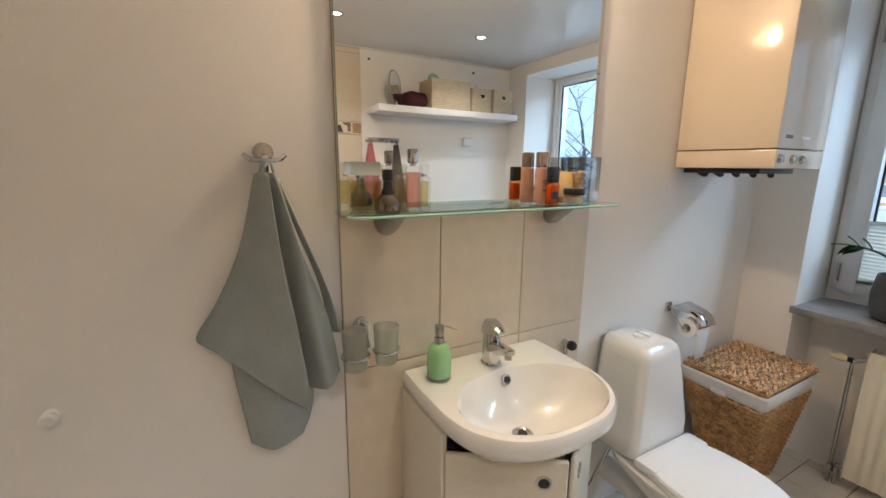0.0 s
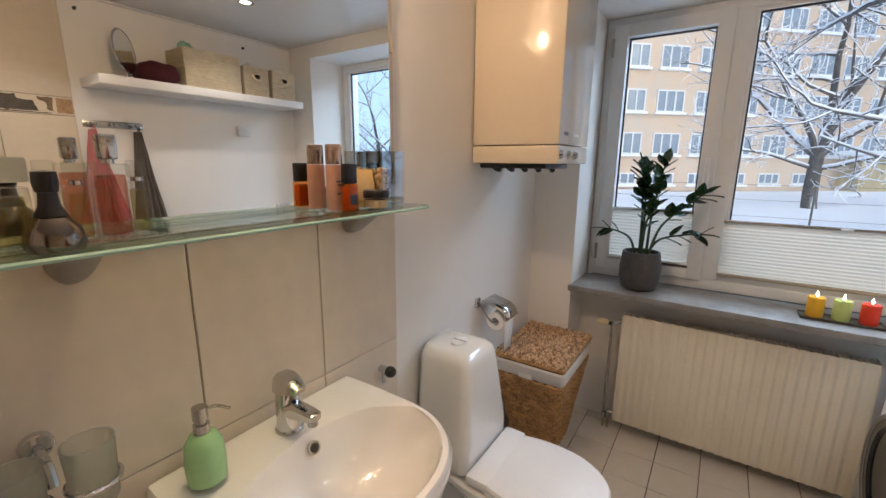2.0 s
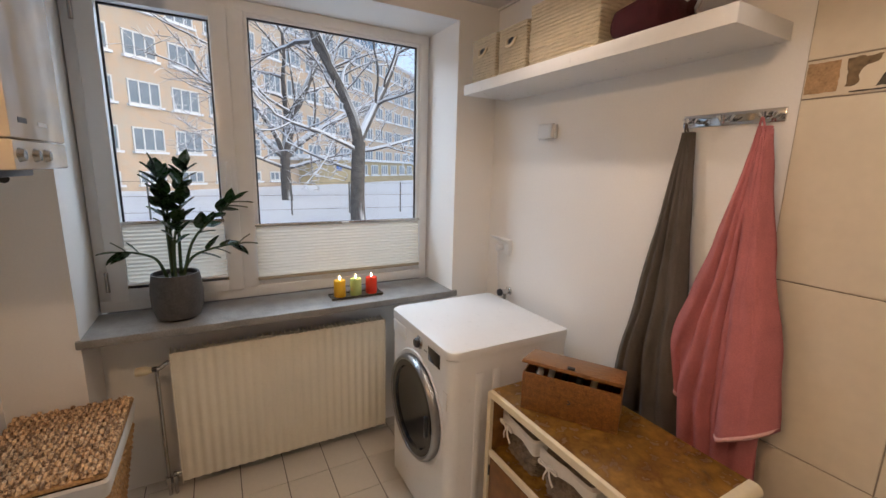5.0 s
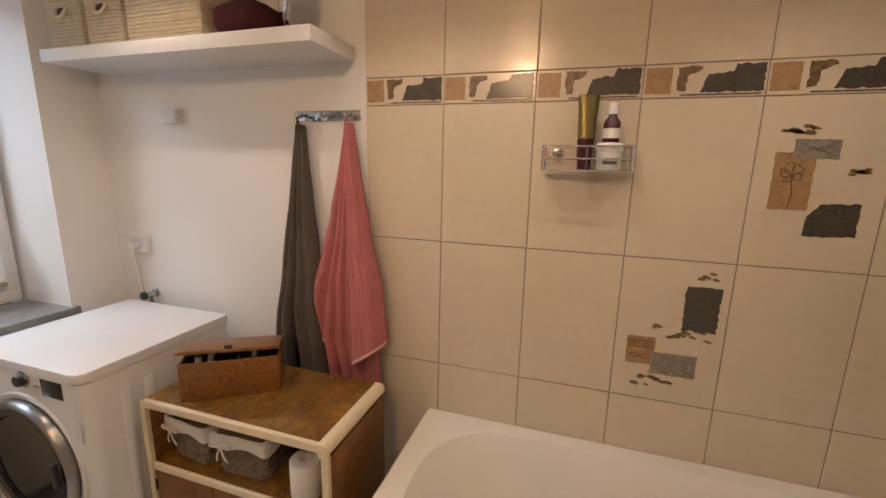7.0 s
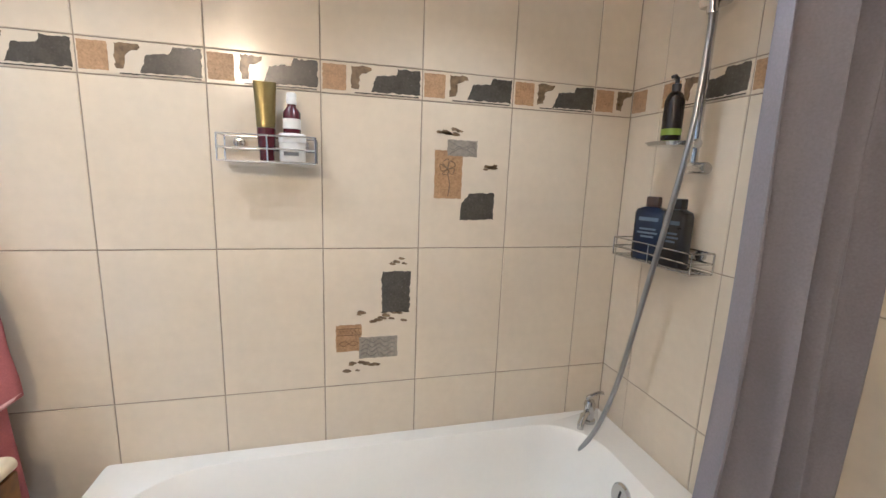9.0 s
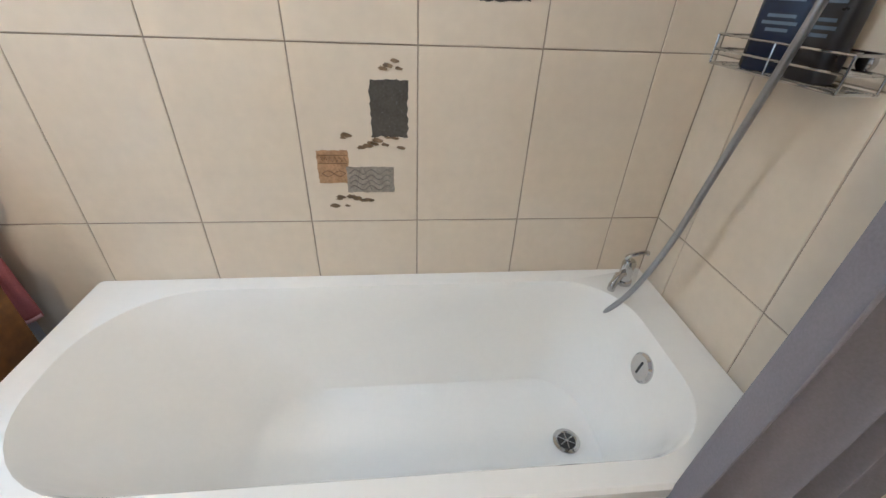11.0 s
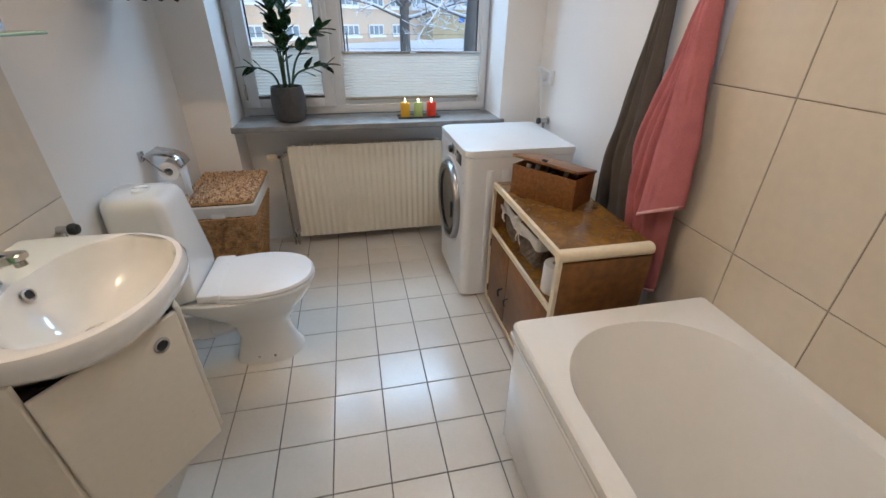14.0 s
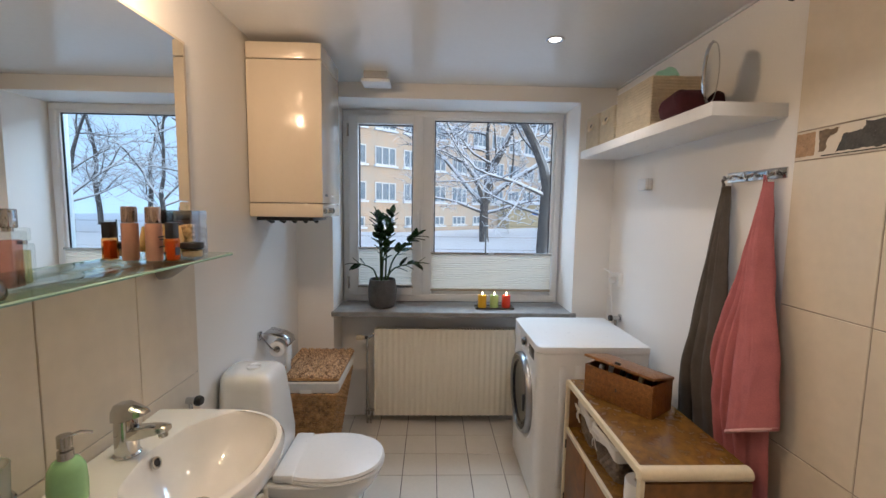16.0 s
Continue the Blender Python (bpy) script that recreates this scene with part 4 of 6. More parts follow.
towel = thing("hand_towel", "grey-green waffle hand towel hanging by its loop", "towel", (0.009, 0, -0.003))
yw = W - 0.02
piece([[(1.062, yw - 0.03, 1.475), (1.074, yw - 0.055, 1.48), (1.086, yw - 0.062, 1.475)],
       [(1.02, yw - 0.02, 1.31), (1.06, yw - 0.06, 1.30), (1.10, yw - 0.082, 1.29)],
       [(0.965, yw - 0.012, 1.19), (1.05, yw - 0.06, 1.14), (1.122, yw - 0.10, 1.12)],
       [(0.915, yw - 0.008, 1.108), (1.04, yw - 0.055, 1.03), (1.138, yw - 0.11, 0.97)],
       [(0.935, yw - 0.012, 1.085), (1.04, yw - 0.06, 0.985), (1.14, yw - 0.085, 0.90)]], TOWEL_GREY, towel, "front_fold")
piece([[(1.075, yw - 0.02, 1.478), (1.098, yw - 0.062, 1.475), (1.108, yw - 0.03, 1.47)],
       [(1.085, yw - 0.012, 1.32), (1.135, yw - 0.08, 1.31), (1.15, yw - 0.04, 1.29)],
       [(1.105, yw - 0.012, 1.17), (1.155, yw - 0.09, 1.15), (1.195, yw - 0.05, 1.15)],
       [(1.115, yw - 0.012, 1.04), (1.175, yw - 0.085, 1.02), (1.215, yw - 0.05, 1.06)],
       [(1.14, yw - 0.03, 0.935), (1.19, yw - 0.08, 0.94), (1.228, yw - 0.05, 0.965)]], TOWEL_GREY, towel, "side_fold")
piece([[(1.10, yw - 0.022, 1.46), (1.11, yw - 0.03, 1.46), (1.118, yw - 0.02, 1.455)],
       [(1.15, yw - 0.02, 1.32), (1.165, yw - 0.035, 1.31), (1.17, yw - 0.015, 1.30)],
       [(1.19, yw - 0.02, 1.20), (1.21, yw - 0.04, 1.18), (1.215, yw - 0.012, 1.17)],
       [(1.212, yw - 0.02, 1.07), (1.235, yw - 0.04, 1.07), (1.248, yw - 0.012, 1.085)]], TOWEL_GREY, towel, "back_fold")
piece([[(0.975, yw - 0.006, 1.10), (1.05, yw - 0.03, 1.08), (1.13, yw - 0.03, 1.06)],
       [(0.985, yw - 0.006, 0.98), (1.06, yw - 0.035, 0.95), (1.16, yw - 0.03, 0.93)],
       [(0.998, yw - 0.008, 0.875), (1.065, yw - 0.04, 0.85), (1.15, yw - 0.03, 0.86)],
       [(1.008, yw - 0.01, 0.805), (1.06, yw - 0.035, 0.785), (1.128, yw - 0.03, 0.805)]], TOWEL_GREY, towel, "lower_fold")
part("loop", tube(curve([(1.07, yw - 0.04, 1.475), (1.078, yw - 0.05, 1.50), (1.092, yw - 0.05, 1.50), (1.1, yw - 0.04, 1.475)]), 0.003), TOWEL_GREY, towel)

knob = thing("robe_peg", "small round white peg on the wall", "peg", (0.648, W, 0.972))
part("head", lathe([(0.0, 0.03), (0.012, 0.028), (0.016, 0.02), (0.012, 0.008), (0.016, 0.0)]), PLASTIC, knob, "", pose(0, 0.001, 0, 90, 0, 0))

# ---- bottles on the glass shelf ----
SHZ = 1.3785
CLEAR_LIQUID = thin_glass("pale_perfume", (0.88, 0.83, 0.58))
PINK_GLASS = thin_glass("pink_perfume", (0.9, 0.6, 0.52))
AMBER = thin_glass("amber_glass", (0.95, 0.6, 0.3))
PEACH = material("peach_lotion", (0.66, 0.36, 0.26), 0.3, var=0.03)
ROSE_CAP = material("rose_metal_cap", (0.55, 0.42, 0.36), 0.22, 0.9)
YELLOW_TUBE = material("yellow_tube", (0.75, 0.52, 0.2), 0.35)
CREAM = material("cream_balls", (0.74, 0.56, 0.34), 0.7)


def glass_block(name, label, x, y, w, d, h, liquid, rz=0, cap=None, group="perfume bottles"):
    """Square perfume bottle: thick glass, liquid inside, collar and cap."""
    b = thing(name, label, "perfume", (x, y, SHZ), rz, group)
    part("glass", box(-w / 2, -d / 2, 0, w / 2, d / 2, h, 0.004), GLASS, b)
    part("liquid", box(-w / 2 + 0.005, -d / 2 + 0.005, 0.009, w / 2 - 0.005, d / 2 - 0.005, h * 0.86, 0.003), liquid, b)
    part("collar", cyl((0, 0, h), (0, 0, h + 0.006), 0.008), CHROME, b)
    if cap:
        cw, cd, ch, mat = cap
        part("cap", box(-cw / 2, -cd / 2, h + 0.006, cw / 2, cd / 2, h + 0.006 + ch, 0.003), mat, b)
    return b


glass_block("perfume_bottle", "wide square perfume bottle with frosted cap", 1.306, 1.992, 0.075, 0.04, 0.085, CLEAR_LIQUID, 6, (0.078, 0.042, 0.032, FROST))
b = thing("perfume_bottle", "squat round dark perfume flask with black neck", "perfume", (1.358, 1.962, SHZ), 0, "perfume bottles")
part("flask", lathe([(0, 0), (0.03, 0.0), (0.034, 0.01), (0.03, 0.03), (0.018, 0.045), (0, 0.046)]), material("smoked_silver", (0.24, 0.21, 0.18), 0.1, 1.0, var=0.05), b, "smoked silver lower flask")
part("neck", lathe([(0.019, 0.0465), (0.012, 0.06), (0.010, 0.078), (0.0, 0.078)]), BLACK, b)
part("cap", lathe([(0.012, 0.0785), (0.014, 0.09), (0.013, 0.105), (0.0, 0.107)]), BLACK, b)
glass_block("perfume_bottle", "slim clear perfume bottle with square cap", 1.398, 1.995, 0.032, 0.026, 0.085, CLEAR_LIQUID, -4, (0.024, 0.022, 0.028, GLASS))
glass_block("perfume_bottle", "tall pink perfume bottle with pump neck", 1.436, 1.985, 0.044, 0.032, 0.115, PINK_GLASS, 5, (0.022, 0.022, 0.036, CHROME))
glass_block("perfume_bottle", "slim clear perfume bottle at the row's end", 1.474, 1.998, 0.03, 0.026, 0.088, CLEAR_LIQUID, 0, (0.022, 0.02, 0.026, GLASS))

for x, y, h in ((1.907, 1.977, 0.068),):
    b = thing("oil_bottle", "amber face oil bottle with a black cap", "bottle", (x, y, SHZ))
    part("body", box(-0.018, -0.014, 0, 0.018, 0.014, h, 0.004), AMBER, b)
    part("liquid", box(-0.0145, -0.0105, 0.004, 0.0145, 0.0105, h - 0.008, 0.003), material("orange_oil", (0.52, 0.14, 0.018), 0.2) if "orange_oil" not in bpy.data.materials else bpy.data.materials["orange_oil"], b)
    part("label", box(-0.011, -0.0152, 0.018, 0.011, -0.0142, 0.042), BLACK, b, "small black label", smooth=False)
    part("cap", box(-0.0155, -0.0125, h, 0.0155, 0.0125, h + 0.048, 0.003), BLACK, b)
for x, y in ((1.912, 2.034),):
    b = bottle("lotion_bottle", "peach lotion bottle with a metallic rose cap", (x, y, SHZ), [(0, 0), (0.02, 0), (0.022, 0.004), (0.022, 0.112), (0.0, 0.113)], PEACH, [(0.0195, 0.1135), (0.0205, 0.117), (0.0205, 0.158), (0.018, 0.162), (0, 0.162)], ROSE_CAP)
    for z, w in ((0.07, 0.014), (0.062, 0.010), (0.04, 0.012)):
        part("print_bar", box(-w, -0.0226, z, w, -0.0215, z + 0.004), PRINT, b, smooth=False)
b = thing("cosmetic_tube", "yellow cosmetic tube lying behind the jars", "tube", (2.005, 2.035, SHZ), 0)
part("body", loft([[(x, y * f, z) for x, y in rounded(-0.042, -0.018, 0.042, 0.018, 0.014, 4)] for z, f in ((0.02, 1), (0.06, 0.95), (0.085, 0.5), (0.1, 0.15))]), YELLOW_TUBE, b)
part("cap", cyl((0, 0, 0), (0, 0, 0.02), 0.02, bevel=0.002), YELLOW_TUBE, b)
b = bottle("cream_jar", "low glass cream jar with a black lid", (1.988, 1.965, SHZ), [(0, 0), (0.029, 0), (0.033, 0.006), (0.033, 0.026), (0.03, 0.03), (0, 0.03)], GLASS, [(0.0325, 0.0305), (0.034, 0.033), (0.034, 0.046), (0.031, 0.05), (0, 0.05)], BLACK, category="jar")
part("cream", lathe([(0, 0.005), (0.026, 0.005), (0.029, 0.01), (0.029, 0.025), (0, 0.025)]), CREAM, b)
ACRYLIC = thin_glass("clear_acrylic", (0.92, 0.92, 0.91), 0.14)
organiser = thing("acrylic_organiser", "clear acrylic organiser holding cotton buds", "organiser", (2.092, 2.026, SHZ))
for x0, x1 in ((-0.046, -0.001), (0.001, 0.046)):
    bm = box(x0, -0.03, 0, x1, 0.03, 0.003)
    for a in ((x0, -0.03, x0 + 0.002, 0.03), (x1 - 0.002, -0.03, x1, 0.03), (x0 + 0.002, -0.03, x1 - 0.002, -0.028), (x0 + 0.002, 0.028, x1 - 0.002, 0.03)):
        box(a[0], a[1], 0.003, a[2], a[3], 0.15, bm=bm)
    part("compartment", bm, ACRYLIC, organiser, smooth=False)
bm = bmesh.new()
crnd = random.Random(5)
for _ in range(90):
    p = Vector((crnd.uniform(-0.036, -0.01), crnd.uniform(-0.02, 0.02), crnd.uniform(0.012, 0.1)))
    bmesh.ops.create_icosphere(bm, subdivisions=1, radius=crnd.uniform(0.006, 0.009), matrix=Matrix.Translation(p))
tagged(part("cotton_pads", bm, CREAM, organiser), kind="stuff")
for k in range(8):
    part("cotton_bud", cyl((0.01 + 0.0035 * k, crnd.uniform(-0.01, 0.01), 0.004), (0.012 + 0.003 * k, crnd.uniform(-0.014, 0.014), 0.075), 0.0013, seg=6), PAPER, organiser)
part("lid_knob", lathe([(0.0, 0.018), (0.006, 0.014), (0.003, 0.006), (0.01, 0.0)], (-0.02, 0, 0.1505)), GLASS, organiser)

# ---- toilet corner ----
RATTAN = material("water_hyacinth_weave", (0.45, 0.25, 0.092), 0.6, var=0.35, scale=25, fine=140, tint=(0.17, 0.085, 0.03))
RATTAN_LID = material("banana_leaf_lid", (0.50, 0.33, 0.18), 0.6, var=0.5, scale=45, fine=160, tint=(0.17, 0.085, 0.035))
for woven in (RATTAN_LID,):
    woven.node_tree.nodes["Map Range"].inputs["From Min"].default_value = 0.82
    woven.node_tree.nodes["Map Range"].inputs["From Max"].default_value = 1.16
# shade between the basket's strands, painted on its solid inner body
GAP_SHADE = material("weave_gap_shade", (0.05, 0.028, 0.012), 0.8, var=0.2)
TISSUE = material("white_tissue", (0.8, 0.79, 0.77), 0.95, var=0.02, bump=0.2, bump_scale=300)


def egg(cx, y_back, y_front, half, z, n=40, flat=0.0):
    """Seat outline: broad at the back, round in front."""
    pts = []
    for k in range(n):
        a = 2 * math.pi * k / n
        c, s = math.cos(a), math.sin(a)
        mid = y_front + (y_back - y_front) * 0.52
        y = mid + s * ((y_back - mid) if s > 0 else (mid - y_front))
        x = cx + half * math.copysign(abs(c) ** (0.42 if s > 0 else 0.85), c)
        pts.append((x, y, z))
    return pts


TX = 2.425
toilet = thing("toilet", "white ceramic close-coupled toilet with lid closed", "toilet")
rings = [egg(2.44, 1.80, 1.500, 0.122, 0.0), egg(2.44, 1.80, 1.506, 0.118, 0.018), egg(2.44, 1.785, 1.53, 0.104, 0.06), egg(2.44, 1.77, 1.548, 0.094, 0.13), egg(2.438, 1.785, 1.535, 0.1, 0.2), egg(2.43, 1.84, 1.49, 0.124, 0.265), egg(TX, 1.93, 1.44, 0.155, 0.325), egg(TX, 1.99, 1.412, 0.175, 0.37), egg(TX, 2.0, 1.405, 0.18, 0.396), egg(TX, 2.0, 1.41, 0.176, 0.402)]
part("bowl", loft(rings), CERAMIC, toilet)
for k in range(2):
    part("floor_bolt", lathe([(0.0, 0.006), (0.006, 0.004), (0.007, 0.0)]), STEEL, toilet, "small steel floor bolt", pose(2.335 - 0.004 + 0.0 * k, 1.62 + 0.07 * k, 0.035, 0, -90, 0))
part("seat", loft([egg(TX, 1.838, 1.402, 0.180, 0.403), egg(TX, 1.838, 1.397, 0.184, 0.41), egg(TX, 1.838, 1.40, 0.182, 0.419)]), PLASTIC, toilet)
part("lid", loft([egg(TX, 1.836, 1.404, 0.179, 0.4195), egg(TX, 1.836, 1.400, 0.182, 0.428), egg(TX, 1.834, 1.407, 0.176, 0.438), egg(TX, 1.815, 1.46, 0.14, 0.4445), egg(TX, 1.8, 1.55, 0.08, 0.446)]), PLASTIC, toilet)
part("hinge_block", box(TX - 0.168, 1.752, 0.4105, TX + 0.168, 1.84, 0.4475, 0.012), PLASTIC, toilet)
lid = part("tank", loft([[(x, y, z) for x, y in rounded(TX - w0, y0, TX + w1, 2.069, 0.035, 5)] for z, w0, w1, y0 in ((0.395, 0.135, 0.15, 1.90), (0.42, 0.155, 0.175, 1.845), (0.50, 0.158, 0.17, 1.842), (0.68, 0.142, 0.13, 1.85), (0.79, 0.132, 0.105, 1.857), (0.812, 0.129, 0.101, 1.861), (0.83, 0.121, 0.093, 1.87), (0.841, 0.106, 0.08, 1.885), (0.846, 0.085, 0.06, 1.905))]), CERAMIC, toilet)
part("button_seam", box(TX - 0.012, 1.938, 0.853, TX - 0.008, 1.992, 0.8555), STEEL, lid, smooth=False)
part("flush_button", lathe([(0.0, 0.009), (0.028, 0.007), (0.032, 0.0)], (TX - 0.01, 1.965, 0.846), sx=1.3, sy=0.9), PLASTIC, lid, "oval flush button")
part("outlet_pipe", tube(curve([(2.43, 1.76, 0.2), (2.425, 1.85, 0.185), (2.42, 1.96, 0.18), (2.42, 2.075, 0.18)]), 0.052, 16), PLASTIC, toilet, "white waste pipe to the wall")
part("pipe_collar", cyl((2.424, 1.87, 0.184), (2.421, 1.93, 0.18), 0.06, bevel=0.004), PLASTIC, toilet)
part("water_line", tube(curve([(2.24, 2.06, 0.2), (2.22, 2.0, 0.22), (2.25, 1.97, 0.33), (2.30, 1.97, 0.40)]), 0.006, 8), STEEL, toilet)

tp = thing("toilet_roll_holder", "chrome toilet roll holder with a hinged cover", "holder", (2.75, W, 0.88))
part("wall_plate", box(-0.018, -0.012, -0.022, 0.018, 0.001, 0.022, 0.004), CHROME, tp)
part("arm", tube(curve([(0.012, -0.01, -0.01), (0.014, -0.035, -0.045), (0.016, -0.06, -0.075), (0.03, -0.078, -0.085), (0.15, -0.078, -0.085)]), 0.004), CHROME, tp)
cover = [[(x, p.y, p.z) for p in curve([(0, -0.014, 0.004), (0, -0.05, -0.004), (0, -0.095, -0.016), (0, -0.125, -0.035), (0, -0.139, -0.068)], 4)] for x in (0.022, 0.15)]
bm = bmesh.new()
cv = [[bm.verts.new(q) for q in r] for r in cover]
for i in range(len(cv[0]) - 1):
    bm.faces.new((cv[0][i], cv[0][i + 1], cv[1][i + 1], cv[1][i]))
c = part("cover", bm, CHROME, tp)
c.modifiers.new("thick", "SOLIDIFY").thickness = 0.0015
roll = thing("toilet_roll", "white toilet paper roll with a loose end", "toilet paper", (2.835, W - 0.078, 0.795), 0)
part("paper", loft([[(x, r * math.cos(a), r * math.sin(a)) for a in (2 * math.pi * k / 36 for k in range(36))] for x, r in ((-0.05, 0.018), (-0.05, 0.04), (-0.047, 0.043), (0.047, 0.043), (0.05, 0.04), (0.05, 0.018), (-0.05, 0.018))], caps=(False, False)), TISSUE, roll)
sheet = [(-0.047, -0.044, 0.012), (-0.047, -0.0455, -0.03), (-0.047, -0.043, -0.09), (-0.047, -0.041, -0.14)]
bm = bmesh.new()
sv = [[bm.verts.new((x + (0.006 * k if x < 0 else -0.003 * k), y, z)) for x in (-0.047, 0.047)] for k, (_, y, z) in enumerate(sheet)]
for a, b in zip(sv, sv[1:]):
    bm.faces.new((a[0], a[1], b[1], b[0]))
part("loose_sheet", bm, TISSUE, roll).modifiers.new("thick", "SOLIDIFY").thickness = 0.001


def weave(rings, amp, r, period, bm=None, seg=5):
    """Strands wound round an outline, each going in and out; rings: lists of (x, y, z)."""
    bm = bm or bmesh.new()
    for k, ring in enumerate(rings):
        cx, cy = sum(p[0] for p in ring) / len(ring), sum(p[1] for p in ring) / len(ring)
        pts, dist = [], 0.0
        for i in range(len(ring) + 1):
            p = Vector(ring[i % len(ring)])
            if pts:
                dist += (p - Vector(ring[i - 1])).length
            o = Vector((p.x - cx, p.y - cy, 0)).normalized()
            s = math.sin(math.pi * dist / period + math.pi * (k % 2))
            pts.append(p + o * amp * s + Vector((0, 0, 0.25 * r * noise.noise(p * 40))))
        tube(pts, r, seg, bm, caps=False)
    return bm


def ring_path(x0, y0, x1, y1, rad, z, step):
    base = [Vector((x, y, z)) for x, y in rounded(x0, y0, x1, y1, rad, 3)]
    out = []
    for a, b in zip(base, base[1:] + base[:1]):
        n = max(1, round((b - a).length / step))
        out += [tuple(a.lerp(b, k / n)) for k in range(n)]
    return out


basket = thing("laundry_basket", "woven wicker laundry basket with a white cloth lining", "basket")


def bk(t, g=0.0):
    """Tapered outline corners at height share t."""
    return (3.07 - 0.175 * t - g, 1.80 - 0.085 * t - g, 3.33 + 0.025 * t + g, 2.005 + 0.045 * t + g)


part("body", loft([[(x, y, z) for x, y in rounded(*bk(z / 0.56, -0.008), 0.02, 3)] for z in (0.0, 0.56)]), GAP_SHADE, basket)
rows = 34
part("weave", weave([ring_path(*bk((k + 0.5) / rows, 0.0), 0.02, 0.5 * (k + 0.5) / rows, 0.009) for k in range(rows)], 0.0055, 0.0078, 0.022), RATTAN, basket)
part("lining", loft([[(x, y, z) for x, y in rounded(*bk(z / 0.56, g), 0.02, 3)] for z, g in ((0.50, 0.011), (0.51, 0.013), (0.565, 0.013), (0.575, 0.006))], caps=(False, False)), WHITE_CLOTH, basket, "folded white cloth rim")
part("label_tag", box(2.893, 1.86, 0.50, 2.8985, 1.925, 0.53, 0.002), PAPER, basket)
lid = part("lid", box(2.885, 1.705, 0.578, 3.362, 2.058, 0.592, 0.004), RATTAN, basket)
bm = bmesh.new()
for k in range(22):
    y = 1.715 + 0.0158 * k
    pts = []
    for i in range(49):
        x = 2.89 + 0.466 * i / 48
        pts.append((x, y, 0.596 + 0.008 * math.sin(math.pi * (i / 2 + 0.62 * k)) + 0.004 * noise.noise((x * 60, y * 60, 0))))
    tube(pts, 0.0078, 5, bm)
part("lid_weave", bm, RATTAN_LID, lid)

# ---- boiler ----
boiler = thing("gas_boiler", "cream enamelled wall-hung gas boiler", "boiler")
QX0, QX1, QY0, QY1 = 2.675, 3.04, 1.725, W - 0.004
part("casing", box(QX0, QY0, 1.566, QX1, QY1, 2.236, 0.006), BOILER, boiler)
part("top_cap", box(QX0, QY0, 2.239, QX1, QY1, 2.315, 0.006), BOILER, boiler)
front = part("control_strip", box(QX0, QY0, 1.497, QX1, QY1, 1.563, 0.006), BOILER, boiler)
part("flue", cyl((2.86, 1.93, 2.31), (2.86, 1.93, H + 0.005), 0.05), BLACK, boiler)
for k, x in enumerate((2.70, 2.79, 2.86)):
    part("dial", lathe([(0.0, 0.012), (0.012, 0.011), (0.016, 0.0)]), STEEL, front, "grey rotary dial", pose(x, QY0, 1.53, 90, 0, 0))
part("name_bar", box(2.72, QY0 - 0.0012, 1.60, 2.77, QY0 - 0.0002, 1.612), PRINT, boiler, smooth=False)
part("name_bar", box(2.84, QY0 - 0.0012, 1.60, 2.90, QY0 - 0.0002, 1.61), PAPER, boiler, smooth=False)
for k in range(5):
    y = 2.02 - 0.05 * k
    part("pipe", tube(curve([(2.75 + 0.03 * k, y, 1.50), (2.75 + 0.03 * k, y, 1.485), (2.77 + 0.02 * k, y - 0.015, 1.472), (2.80 + 0.02 * k, y, 1.48), (2.81 + 0.02 * k, y, 1.5)]), 0.011, 8), BLACK, boiler, "dark pipe fitting under the boiler")
part("burner_tray", box(QX0 + 0.03, 1.78, 1.478, QX1 - 0.08, QY1 - 0.02, 1.497, 0.004), BLACK, boiler)

# ---- radiator ----
rad = thing("radiator", "cream steel panel radiator below the window sill", "radiator", (3.457, 0, 0))
RY_0, RY_1, RZ_0, RZ_1 = 0.60, 1.581, 0.074, 0.706
bm = bmesh.new()
n = 24
prof = []
for k in range(n):
    y0 = RY_0 + 0.02 + (RY_1 - RY_0 - 0.04) * k / n
    w = (RY_1 - RY_0 - 0.04) / n
    prof += [(0.0055 * (0.5 - 0.5 * math.cos(2 * math.pi * (j + 0.5) / 8)), y0 + w * (j + 0.5) / 8) for j in range(8)]
prof = [(0.004, RY_0)] + prof + [(0.0, RY_1 - 0.02), (0.004, RY_1)]
rr = [[bm.verts.new((x + (0.0 if 0 < j < 3 else 0.009), y, z)) for x, y in prof] for j, z in enumerate((RZ_0, RZ_0 + 0.03, RZ_1 - 0.03, RZ_1))]
for a, b in zip(rr, rr[1:]):
    for i in range(len(prof) - 1):
        bm.faces.new((a[i], a[i + 1], b[i + 1], b[i]))
part("front_panel", bm, RAD, rad)
part("core", box(0.012, RY_0, RZ_0 + 0.004, 0.085, RY_1, RZ_1 - 0.012, 0.004), RAD, rad)
part("side_cover", box(-0.001, RY_0 - 0.004, RZ_0 - 0.002, 0.09, RY_0 - 0.0005, RZ_1 + 0.002, 0.001), RAD, rad)
part("side_cover", box(-0.001, RY_1 + 0.0005, RZ_0 - 0.002, 0.09, RY_1 + 0.004, RZ_1 + 0.002, 0.001), RAD, rad)
for k in range(46):
    y = RY_0 + 0.012 + (RY_1 - RY_0 - 0.03) * k / 45
    part("grille_slat", box(0.014, y, RZ_1 - 0.011, 0.084, y + 0.006, RZ_1 - 0.001), RAD, rad, smooth=False)
for y in (0.72, 1.45):
    part("bracket", box(0.085, y - 0.02, 0.1, NICHE - 3.457 + 0.004, y + 0.02, 0.65), STEEL, rad, smooth=False)
